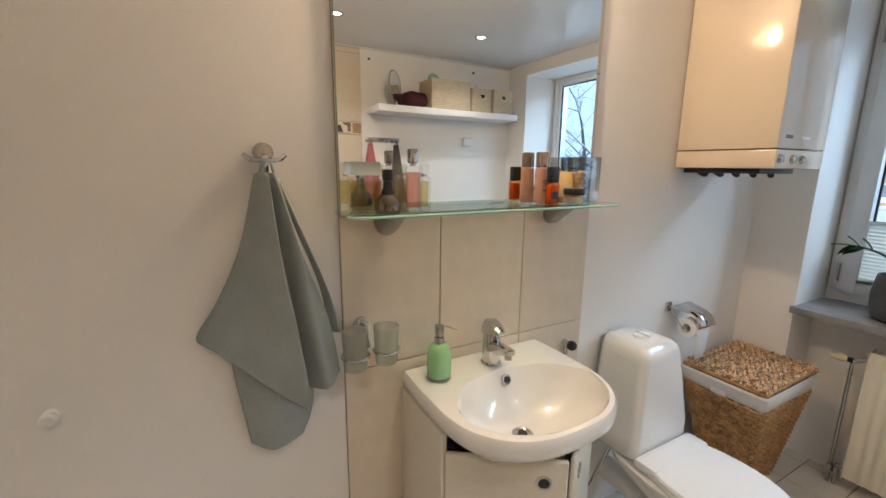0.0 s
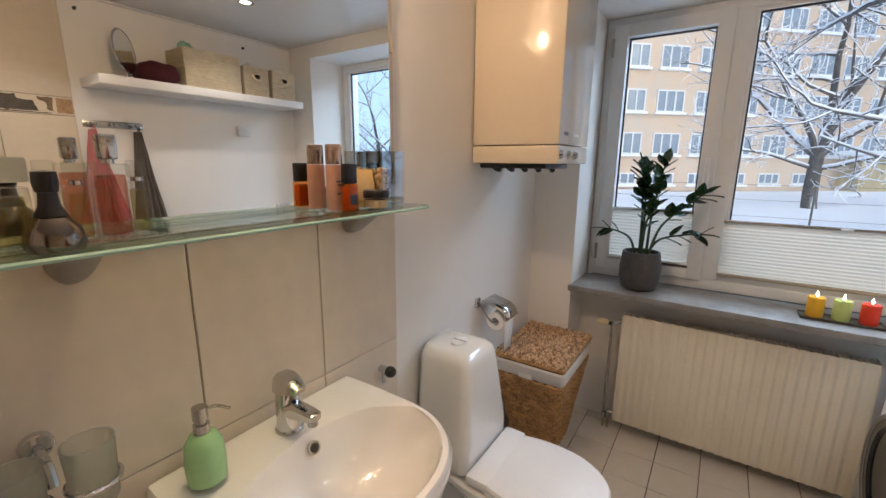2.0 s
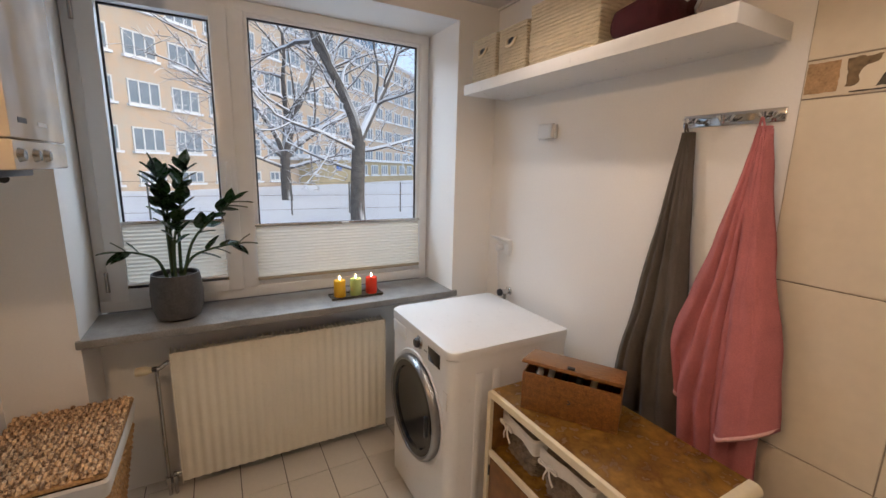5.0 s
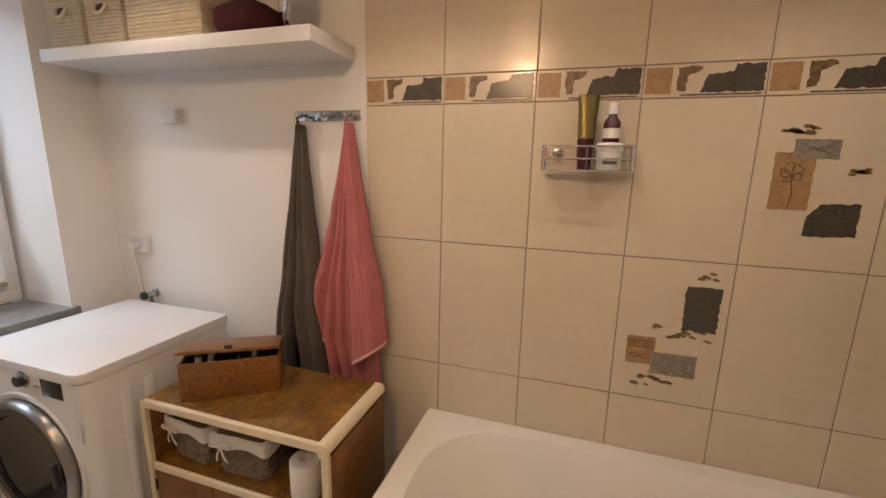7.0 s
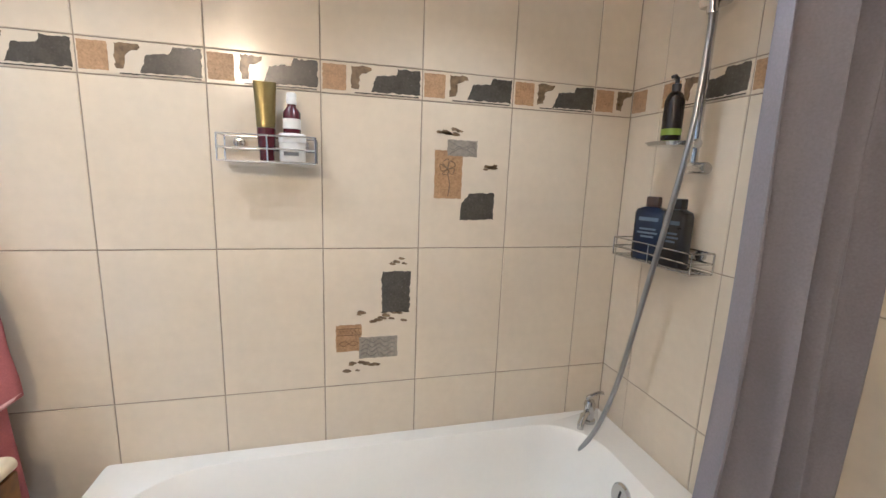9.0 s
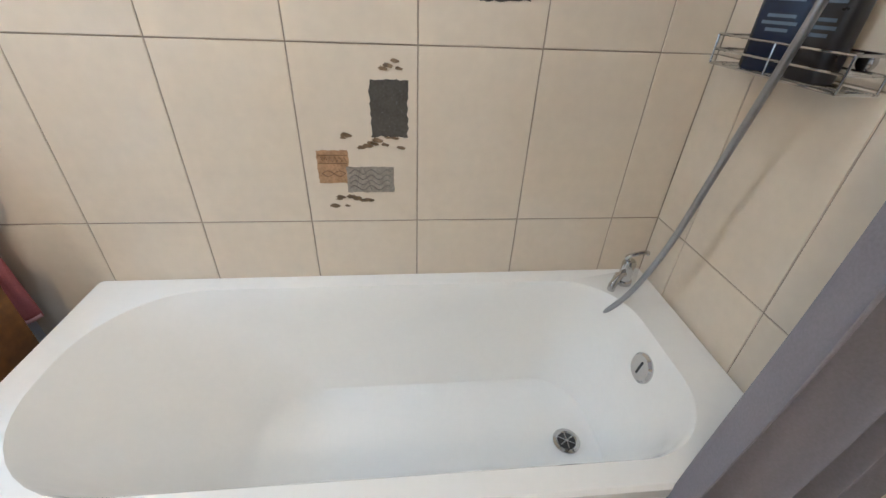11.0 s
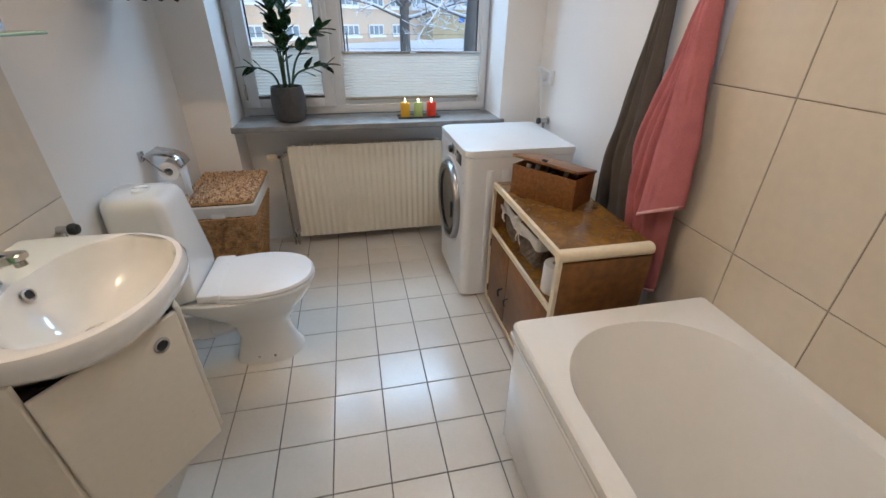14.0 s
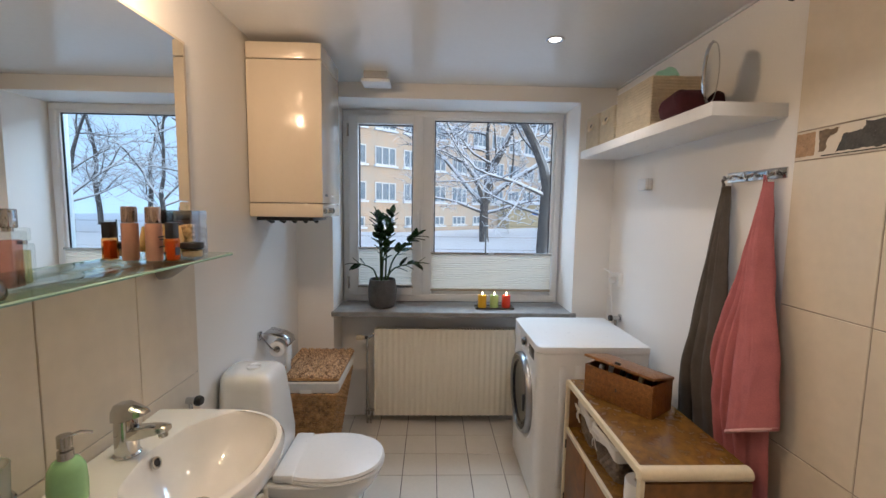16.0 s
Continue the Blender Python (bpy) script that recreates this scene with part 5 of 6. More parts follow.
thermo = part("thermostat", lathe([(0.0, 0.062), (0.016, 0.06), (0.019, 0.05), (0.019, 0.02), (0.014, 0.012), (0.014, 0.0)]), CREAM_PAINT, rad, "cream thermostat head", pose(0.04, 1.655, 0.635, -90, 0, 0))
part("collar", cyl((0, 0, -0.018), (0, 0, 0.0), 0.012), BLACK, thermo)
part("valve_body", tube(curve([(0.04, 1.66, 0.635), (0.04, 1.63, 0.635), (0.04, 1.60, 0.655), (0.04, 1.582, 0.655)]), 0.010, 10), STEEL, rad)
for y in (1.64, 1.615):
    part("riser", cyl((0.045, y, 0.0), (0.045, y, 0.635 if y > 1.62 else 0.11), 0.008, seg=12), STEEL, rad)
    part("floor_union", cyl((0.045, y, 0.06), (0.045, y, 0.095), 0.014, seg=6), CHROME, rad)
part("return_pipe", cyl((0.045, 1.582, 0.1), (0.045, 1.62, 0.1), 0.008), STEEL, rad)

# ---- washing machine and low cabinet ----
RING_STEEL = material("dull_ring_steel", (0.34, 0.33, 0.32), 0.3, 1.0, var=0.05)
DARK_GLASS = material("dark_door_glass", (0.009, 0.009, 0.010), 0.13)
GREY_WICKER = material("grey_brown_wicker", (0.20, 0.15, 0.10), 0.7, var=0.3, scale=40, tint=(0.09, 0.065, 0.045))
RIBBON = material("white_ribbon", (0.72, 0.68, 0.62), 0.8)
BOX_WEAVE = material("plaited_box", (0.25, 0.105, 0.02), 0.42, var=0.3, scale=60, fine=200, tint=(0.12, 0.045, 0.01), bump=1.0, bump_scale=100)

washer = thing("washing_machine", "white front-loading washing machine with a dark door", "washing machine")
MX0, MX1, MY0, MY1 = 2.655, 3.232, 0.075, 0.648
body = part("body", loft([[(x, y, z) for x, y in rounded(MX0, MY0, MX1, MY1, (0.006, 0.006, 0.045, 0.045), 6)] for z in (0.015, 0.822)]), PLASTIC, washer)
part("top_panel", slab(rounded(MX0 - 0.004, MY0 - 0.004, MX1 + 0.004, MY1 + 0.004, (0.008, 0.008, 0.045, 0.045), 6), 0.824, 0.86, 0.008), PLASTIC, washer)
for z0, z1 in ((0.1, 0.76),):
    for y in (0.50, 0.42, 0.20):
        part("side_rib", box(MX0 - 0.004, y, z0, MX0 + 0.002, y + 0.035, z1, 0.0035), PLASTIC, washer)
for x in (MX0 + 0.06, MX1 - 0.06):
    for y in (MY0 + 0.06, MY1 - 0.06):
        part("foot", cyl((x, y, 0), (x, y, 0.02), 0.02), BLACK, washer)
DM = pose(2.94, MY1 + 0.001, 0.50, -90, 0, 0)
ring = part("door_ring", lathe([(0.226, 0.0), (0.226, 0.016), (0.222, 0.028), (0.214, 0.034), (0.206, 0.03), (0.204, 0.02)], seg=56), RING_STEEL, washer, "brushed steel door ring", DM)
part("door_glass", lathe([(0.205, 0.028), (0.178, 0.027), (0.172, 0.018), (0.10, 0.009), (0.0, 0.007)], seg=48), DARK_GLASS, washer, "dark glass door bowl", DM)
part("door_recess", lathe([(0.25, 0.0), (0.246, 0.006), (0.234, 0.004)], seg=48), PLASTIC, washer, "", DM)
part("door_grip", box(2.752, MY1 + 0.034, 0.47, 2.772, MY1 + 0.05, 0.56, 0.006), BLACK, washer)
knob = part("dial", lathe([(0.0, 0.024), (0.018, 0.023), (0.021, 0.015), (0.021, 0.0)]), BLACK, washer, "black dial with chrome edge", pose(2.915, MY1 + 0.001, 0.805, -90, 0, 0))
part("dial_ring", lathe([(0.029, 0.0), (0.029, 0.004), (0.0215, 0.008)]), CHROME, knob)
part("display", box(2.735, MY1 - 0.001, 0.762, 2.835, MY1 + 0.002, 0.822, 0.001), DARK_GLASS, washer, "black display window")
part("energy_label", box(2.675, MY1 - 0.002, 0.62, 2.705, MY1 + 0.0008, 0.69), PAPER, washer, smooth=False)
part("drawer_front", box(3.06, MY1 - 0.003, 0.755, 3.205, MY1 + 0.003, 0.815, 0.003), PLASTIC, washer)
for k in range(3):
    part("indicator", box(2.846 + 0.01 * k, MY1, 0.785, 2.851 + 0.01 * k, MY1 + 0.0012, 0.791), PRINT, washer, smooth=False)

socket = thing("wall_socket", "white wall socket with raised cover and plug", "socket", (3.205, -0.008, 1.125))
part("plate", box(-0.045, 0, -0.045, 0.045, 0.028, 0.035, 0.005), PLASTIC, socket)
part("cover", box(-0.042, 0.02, -0.001, 0.042, 0.026, 0.075, 0.002), PLASTIC, socket, "raised hinged cover", pose(0, 0.012, 0.036, -58, 0, 0))
part("plug", cyl((0.012, 0.025, -0.008), (0.012, 0.06, -0.012), 0.019, bevel=0.004), PLASTIC, socket)
part("cable", tube(curve([(0.012, 0.05, -0.025), (0.018, 0.045, -0.1), (0.02, 0.03, -0.22), (0.02, 0.02, -0.32)]), 0.004), PLASTIC, socket)
wv = thing("machine_valve", "chrome and black water valve on the wall", "valve", (3.165, -0.008, 0.878))
part("rosette", cyl((0, 0.0, 0), (0, 0.008, 0), 0.024), CHROME, wv)
part("body", cyl((0, 0.006, 0), (0, 0.06, 0), 0.014), CHROME, wv)
part("handle", lathe([(0.0, 0.02), (0.017, 0.018), (0.02, 0.006), (0.016, 0.0)]), BLACK, wv, "", pose(0, 0.055, 0, -90, 0, 0))
part("hose", tube(curve([(0, 0.03, -0.01), (0.0, 0.032, -0.04), (0.01, 0.03, -0.09)]), 0.009), STEEL, wv)
sensor = thing("wall_sensor", "small white plastic box on the wall", "sensor", (2.93, -0.008, 1.70))
part("case", box(-0.045, 0, -0.032, 0.045, 0.04, 0.032, 0.006), PLASTIC, sensor)
part("seam", box(-0.0455, 0.024, -0.0325, 0.0455, 0.0255, 0.0325), STEEL, sensor, smooth=False)

cab = thing("low_cabinet", "brown wooden low cabinet with worn cream edges", "cabinet")
CX0, CX1, CY0, CY1, CT = 1.865, 2.592, 0.15, 0.518, 0.722
part("top", box(CX0 + 0.0345, CY0, CT - 0.022, CX1 - 0.004, CY1 - 0.0125, CT, 0.002), WOOD, cab, "stained and worn brown top")
nose = [(CX0 + 0.018 - 0.021 * math.sin(q), CT - 0.019 + 0.0215 * math.cos(q)) for q in (math.pi * k / 12 for k in range(13))] + [(CX0 + 0.034, CT - 0.0405), (CX0 + 0.034, CT + 0.0022)]
part("top_edge", loft([[(x, y, z) for x, z in nose] for y in (CY0, CY1 + 0.001)]), CREAM_PAINT, cab, "rounded cream nosing")
frame_out = [(x, z) for x, z in rounded(CX0 - 0.002, 0.05, CX1 + 0.001, CT + 0.0025, (0.003, 0.003, 0.02, 0.035), 6)]
frame_in = [(x, z) for x, z in rounded(CX0 + 0.021, 0.068, CX1 - 0.021, CT - 0.0235, (0.003, 0.003, 0.006, 0.016), 6)]
bm = loft([[(x, y, z) for x, z in o] for y, o in ((CY1 - 0.012, frame_in), (CY1 - 0.012, frame_out), (CY1 + 0.001, frame_out), (CY1 + 0.003, [(x + (0.002 if x < 2.2 else -0.002), z - (0.002 if z > 0.4 else -0.002)) for x, z in frame_out]), (CY1 + 0.003, frame_in), (CY1 - 0.012, frame_in))], caps=(False, False))
bmesh.ops.remove_doubles(bm, verts=bm.verts, dist=1e-5)
part("front_frame", bm, CREAM_PAINT, cab, "chipped cream front edge with a rounded corner")
part("side_panel", box(CX0, CY0, 0.05, CX0 + 0.02, CY1 - 0.0125, CT - 0.041, 0.002), WOOD_SIDE, cab)
part("side_panel", box(CX1 - 0.022, CY0, 0.05, CX1, CY1 - 0.0125, CT - 0.0235, 0.002), WOOD_SIDE, cab)
part("shelf_board", box(CX0 + 0.0205, CY0, 0.462, CX1 - 0.0225, CY1 - 0.012, 0.484, 0.002), WOOD, cab)
part("shelf_edge", box(CX0 + 0.0215, CY1 - 0.0115, 0.46, CX1 - 0.0215, CY1 + 0.001, 0.486, 0.003), CREAM_PAINT, cab)
part("back_panel", box(CX0 + 0.02, CY0 - 0.006, 0.06, CX1 - 0.022, CY0 - 0.0005, CT - 0.023), WOOD_SIDE, cab)
part("bottom_board", box(CX0 + 0.0205, CY0, 0.05, CX1 - 0.0225, CY1 - 0.02, 0.07), WOOD_SIDE, cab)
part("plinth", box(CX0 + 0.03, CY0 + 0.03, 0.0, CX1 - 0.03, CY1 - 0.03, 0.049), WOOD_SIDE, cab)
mid = 2.315
for x0, x1, hx in ((CX0 + 0.024, mid - 0.003, mid - 0.04), (mid + 0.003, CX1 - 0.026, mid + 0.045)):
    door = part("door", box(x0, CY1 - 0.018, 0.062, x1, CY1 - 0.002, 0.456, 0.004), WOOD_SIDE, cab)
    part("handle", tube(curve([(hx, CY1 - 0.003, 0.245), (hx, CY1 + 0.016, 0.24), (hx, CY1 + 0.018, 0.225), (hx, CY1 + 0.014, 0.205)]), 0.005), BLACK, door, "dark curled metal handle")
    for z in (0.12, 0.40):
        hxx = x0 if x0 < mid - 0.1 else x1
        part("hinge", cyl((hxx, CY1 - 0.001, z - 0.02), (hxx, CY1 - 0.001, z + 0.02), 0.004, seg=10), BLACK, door)


def lined_basket(x, y, w, d, h, rz):
    b = thing("lined_basket", "grey-brown wicker basket with white lining and ribbon", "basket", (x, y, 0.485), rz, "wicker storage baskets")
    def o(t, g=0.0):
        s = 0.86 + 0.14 * t
        return (-w / 2 * s - g, -d / 2 * s - g, w / 2 * s + g, d / 2 * s + g)
    part("body", loft([[(a, c, z) for a, c in rounded(*o(z / h, -0.004), 0.02, 3)] for z in (0.0, h)]), GREY_WICKER, b)
    part("weave", weave([ring_path(*o((k + 0.5) / 15), 0.02, h * (k + 0.5) / 15, 0.007) for k in range(15)], 0.003, 0.0055, 0.014, seg=4), GREY_WICKER, b)
    bm = bmesh.new()
    rings = []
    for z, g in ((h * 0.72, 0.009), (h * 0.75, 0.013), (h * 0.86, 0.012), (h + 0.003, 0.011), (h + 0.009, 0.003), (h * 0.88, -0.014)):
        flat = [Vector((a, c, z)) for a, c in rounded(*o(z / h, g), 0.02, 3)]
        fine = [p.lerp(q, k / 6) for p, q in zip(flat, flat[1:] + flat[:1]) for k in range(6)]
        rings.append([bm.verts.new(p + Vector((0.004 * noise.noise(p * 50), 0.004 * noise.noise(p * 55), 0.008 * math.sin(34 * p.x + 26 * p.y) if z < h * 0.76 else 0.003 * noise.noise(p * 40)))) for p in fine])
    join_rings(bm, rings)
    part("lining", bm, WHITE_CLOTH, b)
    kx = w * 0.28
    part("knot", lathe([(0.0, 0.009), (0.008, 0.005), (0.008, -0.005), (0.0, -0.009)], (kx, d / 2 + 0.018, h * 0.82)), RIBBON, b)
    for s in (-1, 1):
        part("bow_loop", tube(curve([(kx, d / 2 + 0.016, h * 0.82), (kx + s * 0.03, d / 2 + 0.022, h * 0.9), (kx + s * 0.036, d / 2 + 0.02, h * 0.8), (kx, d / 2 + 0.017, h * 0.8)]), 0.0035, 6), RIBBON, b)
        part("ribbon_tail", tube(curve([(kx, d / 2 + 0.017, h * 0.8), (kx + s * 0.012, d / 2 + 0.02, h * 0.6), (kx + s * 0.02, d / 2 + 0.014, h * 0.42)]), 0.003, 6), RIBBON, b)
    return b


lined_basket(2.455, 0.385, 0.19, 0.17, 0.145, -6)
lined_basket(2.235, 0.385, 0.205, 0.18, 0.145, 3)
b = thing("tissue_roll", "thick white paper roll standing on the shelf", "paper roll", (1.99, 0.452, 0.485))
part("paper", lathe([(0.018, 0.0), (0.048, 0.0), (0.05, 0.004), (0.05, 0.118), (0.047, 0.122), (0.018, 0.122), (0.018, 0.0)]), TISSUE, b)

chest = thing("plaited_box", "brown plaited box with its lid ajar", "box", (2.445, 0.488, CT + 0.001), 214)
w, d, h = 0.31, 0.165, 0.135
part("bottom", box(0, 0, 0, w, d, 0.006), BOX_WEAVE, chest, smooth=False)
for a in ((0, 0, w, 0.006), (0, d - 0.006, w, d), (0, 0.006, 0.006, d - 0.006), (w - 0.006, 0.006, w, d - 0.006)):
    part("side_wall", box(a[0], a[1], 0.006, a[2], a[3], h, 0.0015), BOX_WEAVE, chest)
lid = part("lid", box(-0.004, -d - 0.012, 0, w + 0.004, 0.004, 0.012, 0.003), BOX_WEAVE, chest, "", pose(0, d, h + 0.002, -11, 1.5, 0))
part("toggle", cyl((w / 2 - 0.012, -d - 0.004, 0.018), (w / 2 + 0.012, -d - 0.004, 0.018), 0.006, bevel=0.002), BLACK, lid)
part("loop", tube([(w / 2, -0.0065, h * 0.55), (w / 2 + 0.008, -0.009, h * 0.5), (w / 2, -0.0065, h * 0.45)], 0.002), BLACK, chest)
for k, (x, m) in enumerate(((0.04, PAPER), (0.075, PLASTIC), (0.12, BLACK), (0.17, BLACK), (0.215, CREAM_PAINT), (0.26, MAROON))):
    it = thing("toiletry", "small toiletry tube lying in the plaited box", "toiletry", (0, 0, 0), group="things in the plaited box")
    it.matrix_basis = chest.matrix_basis @ pose(x, 0.045 + 0.02 * (k % 3), 0.055)
    part("tube", cyl((0, 0, 0), (0.01, 0.012, 0.078), 0.011, bevel=0.003), m, it)
    part("stand", cyl((0, 0, -0.049), (0, 0, 0.0), 0.009), m, it)

# ---- towels, rail, floating shelf ----
DARK_TOWEL = material("charcoal_towel", (0.105, 0.088, 0.072), 0.97, var=0.12, scale=14, fine=300, bump=0.7, bump_scale=380)
PINK_TOWEL = material("dusty_pink_towel", (0.50, 0.165, 0.165), 0.97, var=0.1, scale=14, fine=300, bump=0.7, bump_scale=380)
PINK_HEM = material("pale_pink_hem", (0.7, 0.4, 0.38), 0.95)
MAROON_CLOTH = material("maroon_towel", (0.06, 0.009, 0.014), 0.97, var=0.15, bump=0.6, bump_scale=300)
BOX_CREAM = material("cream_woven_box", (0.64, 0.555, 0.40), 0.75, var=0.08, scale=30, fine=200, bump=0.6, bump_scale=150)
GREEN_FILM = thin_glass("green_film", (0.68, 0.9, 0.78))

hooks = thing("hook_rail", "chrome towel rail with three double hooks", "hook rail", (0, -0.008, 1.69))
part("plate", box(2.025, 0.0, -0.019, 2.307, 0.006, 0.019, 0.002), CHROME, hooks)
for x in (2.06, 2.165, 2.27):
    part("hook", tube(curve([(x, 0.004, 0.006), (x, 0.03, 0.0), (x, 0.042, -0.012), (x, 0.046, 0.006)]), 0.0045), CHROME, hooks)
    part("prong", tube(curve([(x - 0.022, 0.03, 0.006), (x - 0.012, 0.028, -0.006), (x, 0.026, -0.008), (x + 0.012, 0.028, -0.006), (x + 0.022, 0.03, 0.006)]), 0.004), CHROME, hooks)


def mixf(pts):
    """A smooth function through (v, value) pairs."""
    def f(v):
        for (a, p), (b, q) in zip(pts, pts[1:]):
            if v <= b:
                t = (v - a) / (b - a)
                t = t * t * (3 - 2 * t) * 0.4 + t * 0.6
                return p + (q - p) * t
        return pts[-1][1]
    return f


def hung_cloth(owner, mat, hem_mat, z_top, low, high, bottom, depth, creases, y0, seed, nu=64, nv=48):
    """One layer of a hanging towel: low/high give its edges by height share, bottom its lower edge; creases: (place, depth, width)."""
    bm = bmesh.new()
    grid = []
    for j in range(nv + 1):
        v = j / nv
        row = []
        for i in range(nu + 1):
            u = i / nu
            x = low(v) + (high(v) - low(v)) * u
            z = z_top + (bottom(u) - z_top) * v
            y = y0 + depth(v) * (0.3 + 0.7 * math.sin(math.pi * min(1, max(0, u))) ** 0.7)
            for place, deep, wide in creases:
                c = place + 0.05 * math.sin(2.2 * v + 5 * place)
                y -= deep * min(1, 0.35 + 0.9 * v) * math.exp(-((u - c) / wide) ** 2)
            y += 0.010 * v * noise.noise((5 * u, 3 * v, seed)) + 0.004 * noise.noise((18 * u, 9 * v, seed + 3))
            row.append(bm.verts.new((x, max(y, 0.004), z)))
        grid.append(row)
    for a, b in zip(grid, grid[1:]):
        for i in range(nu):
            bm.faces.new((a[i], a[i + 1], b[i + 1], b[i]))
    hem = [v.co.copy() + Vector((0, 0.002, 0.004)) for v in grid[-1]]
    ob = part("cloth", bm, mat, owner)
    mod = ob.modifiers.new("thick", "SOLIDIFY")
    mod.thickness, mod.offset = 0.006, 0
    band = bmesh.new()
    rows = [[band.verts.new(p + Vector((0, 0.0026, dz))) for p in hem] for dz in (-0.006, 0.007)]
    for i in range(nu):
        band.faces.new((rows[0][i], rows[0][i + 1], rows[1][i + 1], rows[1][i]))
    mod = part("hem", band, hem_mat, owner, "paler woven hem").modifiers.new("thick", "SOLIDIFY")
    mod.thickness, mod.offset = 0.0022, 0


GREY_HEM = material("grey_hem", (0.22, 0.2, 0.17), 0.95)
t = thing("bath_towel", "brown-grey terry bath towel hanging from a hook", "towel")
hung_cloth(t, DARK_TOWEL, GREY_HEM, 1.655, mixf([(0, 2.25), (0.3, 2.215), (0.6, 2.175), (1, 2.145)]), mixf([(0, 2.287), (0.15, 2.308), (0.5, 2.362), (0.8, 2.418), (1, 2.445)]),
           mixf([(0, 0.58), (0.3, 0.60), (0.55, 0.66), (0.6, 0.60), (1, 0.58)]), mixf([(0, 0.03), (0.3, 0.065), (0.7, 0.118), (1, 0.085)]), ((0.56, 0.05, 0.075), (0.8, 0.026, 0.06), (0.3, 0.024, 0.09)), 0.012, 3)
part("loop", tube(curve([(2.262, 0.035, 1.65), (2.268, 0.045, 1.68), (2.274, 0.035, 1.65)]), 0.003), DARK_TOWEL, t)
t = thing("bath_towel", "dusty pink terry bath towel with pale hem", "towel")
hung_cloth(t, PINK_TOWEL, PINK_HEM, 1.658, mixf([(0, 2.04), (0.12, 2.025), (0.4, 1.985), (0.7, 1.935), (1, 1.92)]), mixf([(0, 2.07), (0.12, 2.085), (0.4, 2.13), (0.6, 2.17), (0.8, 2.22), (1, 2.205)]),
           mixf([(0, 0.47), (0.18, 0.45), (0.32, 0.60), (0.78, 0.67), (0.82, 0.80), (1, 0.84)]), mixf([(0, 0.035), (0.3, 0.075), (0.65, 0.13), (0.8, 0.12), (1, 0.09)]), ((0.81, 0.036, 0.05), (0.63, 0.038, 0.075), (0.44, 0.036, 0.06), (0.2, 0.028, 0.09)), 0.016, 8)
hung_cloth(t, PINK_TOWEL, PINK_HEM, 1.65, mixf([(0, 2.036), (0.15, 2.015), (0.45, 1.968), (0.75, 1.912), (1, 1.885)]), mixf([(0, 2.058), (0.15, 2.06), (0.5, 2.055), (1, 2.03)]),
           lambda u: 0.85 - 0.09 * u, mixf([(0, 0.04), (0.3, 0.085), (1, 0.155)]), ((0.45, 0.014, 0.16), (1.0, 0.03, 0.14)), 0.018, 15, 36)
part("loop", tube(curve([(2.05, 0.04, 1.65), (2.058, 0.046, 1.68), (2.066, 0.04, 1.65)]), 0.003), PINK_TOWEL, t)

shelf = thing("floating_shelf", "thick white floating wall shelf", "shelf")
part("board", box(2.049, -0.008, 1.877, 3.270, 0.2545, 1.923, 0.002), PLASTIC, shelf)
part("front_edge", box(2.047, 0.2548, 1.8768, 3.272, 0.257, 1.9228, 0.0008), PLASTIC, shelf)
for x in (2.047, 3.2705):
    part("end_cap", box(x, -0.006, 1.8768, x + 0.0018, 0.2545, 1.9228, 0.0006), PLASTIC, shelf)
SZ = 1.9235


def woven_box(name, label, x0, x1, y0, y1, h, handle=True, group=""):
    b = thing(name, label, "box", ((x0 + x1) / 2, (y0 + y1) / 2, SZ), 0, group)
    w, d = (x1 - x0) / 2, (y1 - y0) / 2
    bm = box(-w, -d, 0, w, d, 0.006)
    for a in ((-w, -d, w, -d + 0.006), (-w, d - 0.006, w, d), (-w, -d + 0.006, -w + 0.006, d - 0.006), (w - 0.006, -d + 0.006, w, d - 0.006)):
        box(a[0], a[1], 0.006, a[2], a[3], h, bm=bm)
    part("shell", bm, BOX_CREAM, b, smooth=False)
    n = int(h / 0.012)
    part("ribs", weave([ring_path(-w - 0.001, -d - 0.001, w + 0.001, d + 0.001, 0.006, 0.006 + (h - 0.01) * k / (n - 1), 0.02) for k in range(n)], 0.0005, 0.0052, 0.02, seg=4), BOX_CREAM, b)
    if handle:
        part("handle_hole", lathe([(0.0, 0.002), (0.02, 0.002), (0.02, 0.0)], sx=1.2, sy=0.7), BLACK, b, "dark oval handle slot", pose(0, d + 0.006, h * 0.66, -90, 0, 0))
        part("rope_handle", tube(curve([(-0.03, d + 0.006, h * 0.72), (-0.015, d + 0.018, h * 0.56), (0.015, d + 0.018, h * 0.56), (0.03, d + 0.006, h * 0.72)]), 0.006), CREAM_PAINT, b)
    return b


woven_box("storage_box", "small cream woven box with rope handle", 3.035, 3.215, 0.06, 0.245, 0.185, True, "small woven boxes")
b = woven_box("storage_box", "small cream woven box with tissue poking out", 2.83, 3.005, 0.06, 0.245, 0.18, True, "small woven boxes")
part("tissue", lathe([(0.05, 0.0), (0.035, 0.02), (0.012, 0.05), (0.0, 0.06)], (0, 0, 0.165), seg=9), TISSUE, b)
woven_box("storage_box", "large cream woven storage box on the shelf", 2.47, 2.805, 0.03, 0.245, 0.215, False)
film = thing("plastic_bag", "crumpled green translucent bag in the large box", "bag", (2.53, 0.15, SZ))
bm = bmesh.new()
bmesh.ops.create_icosphere(bm, subdivisions=4, radius=1, matrix=Matrix.Translation((0, 0, 0.16)) @ Matrix.Diagonal((0.05, 0.07, 0.105, 1)))
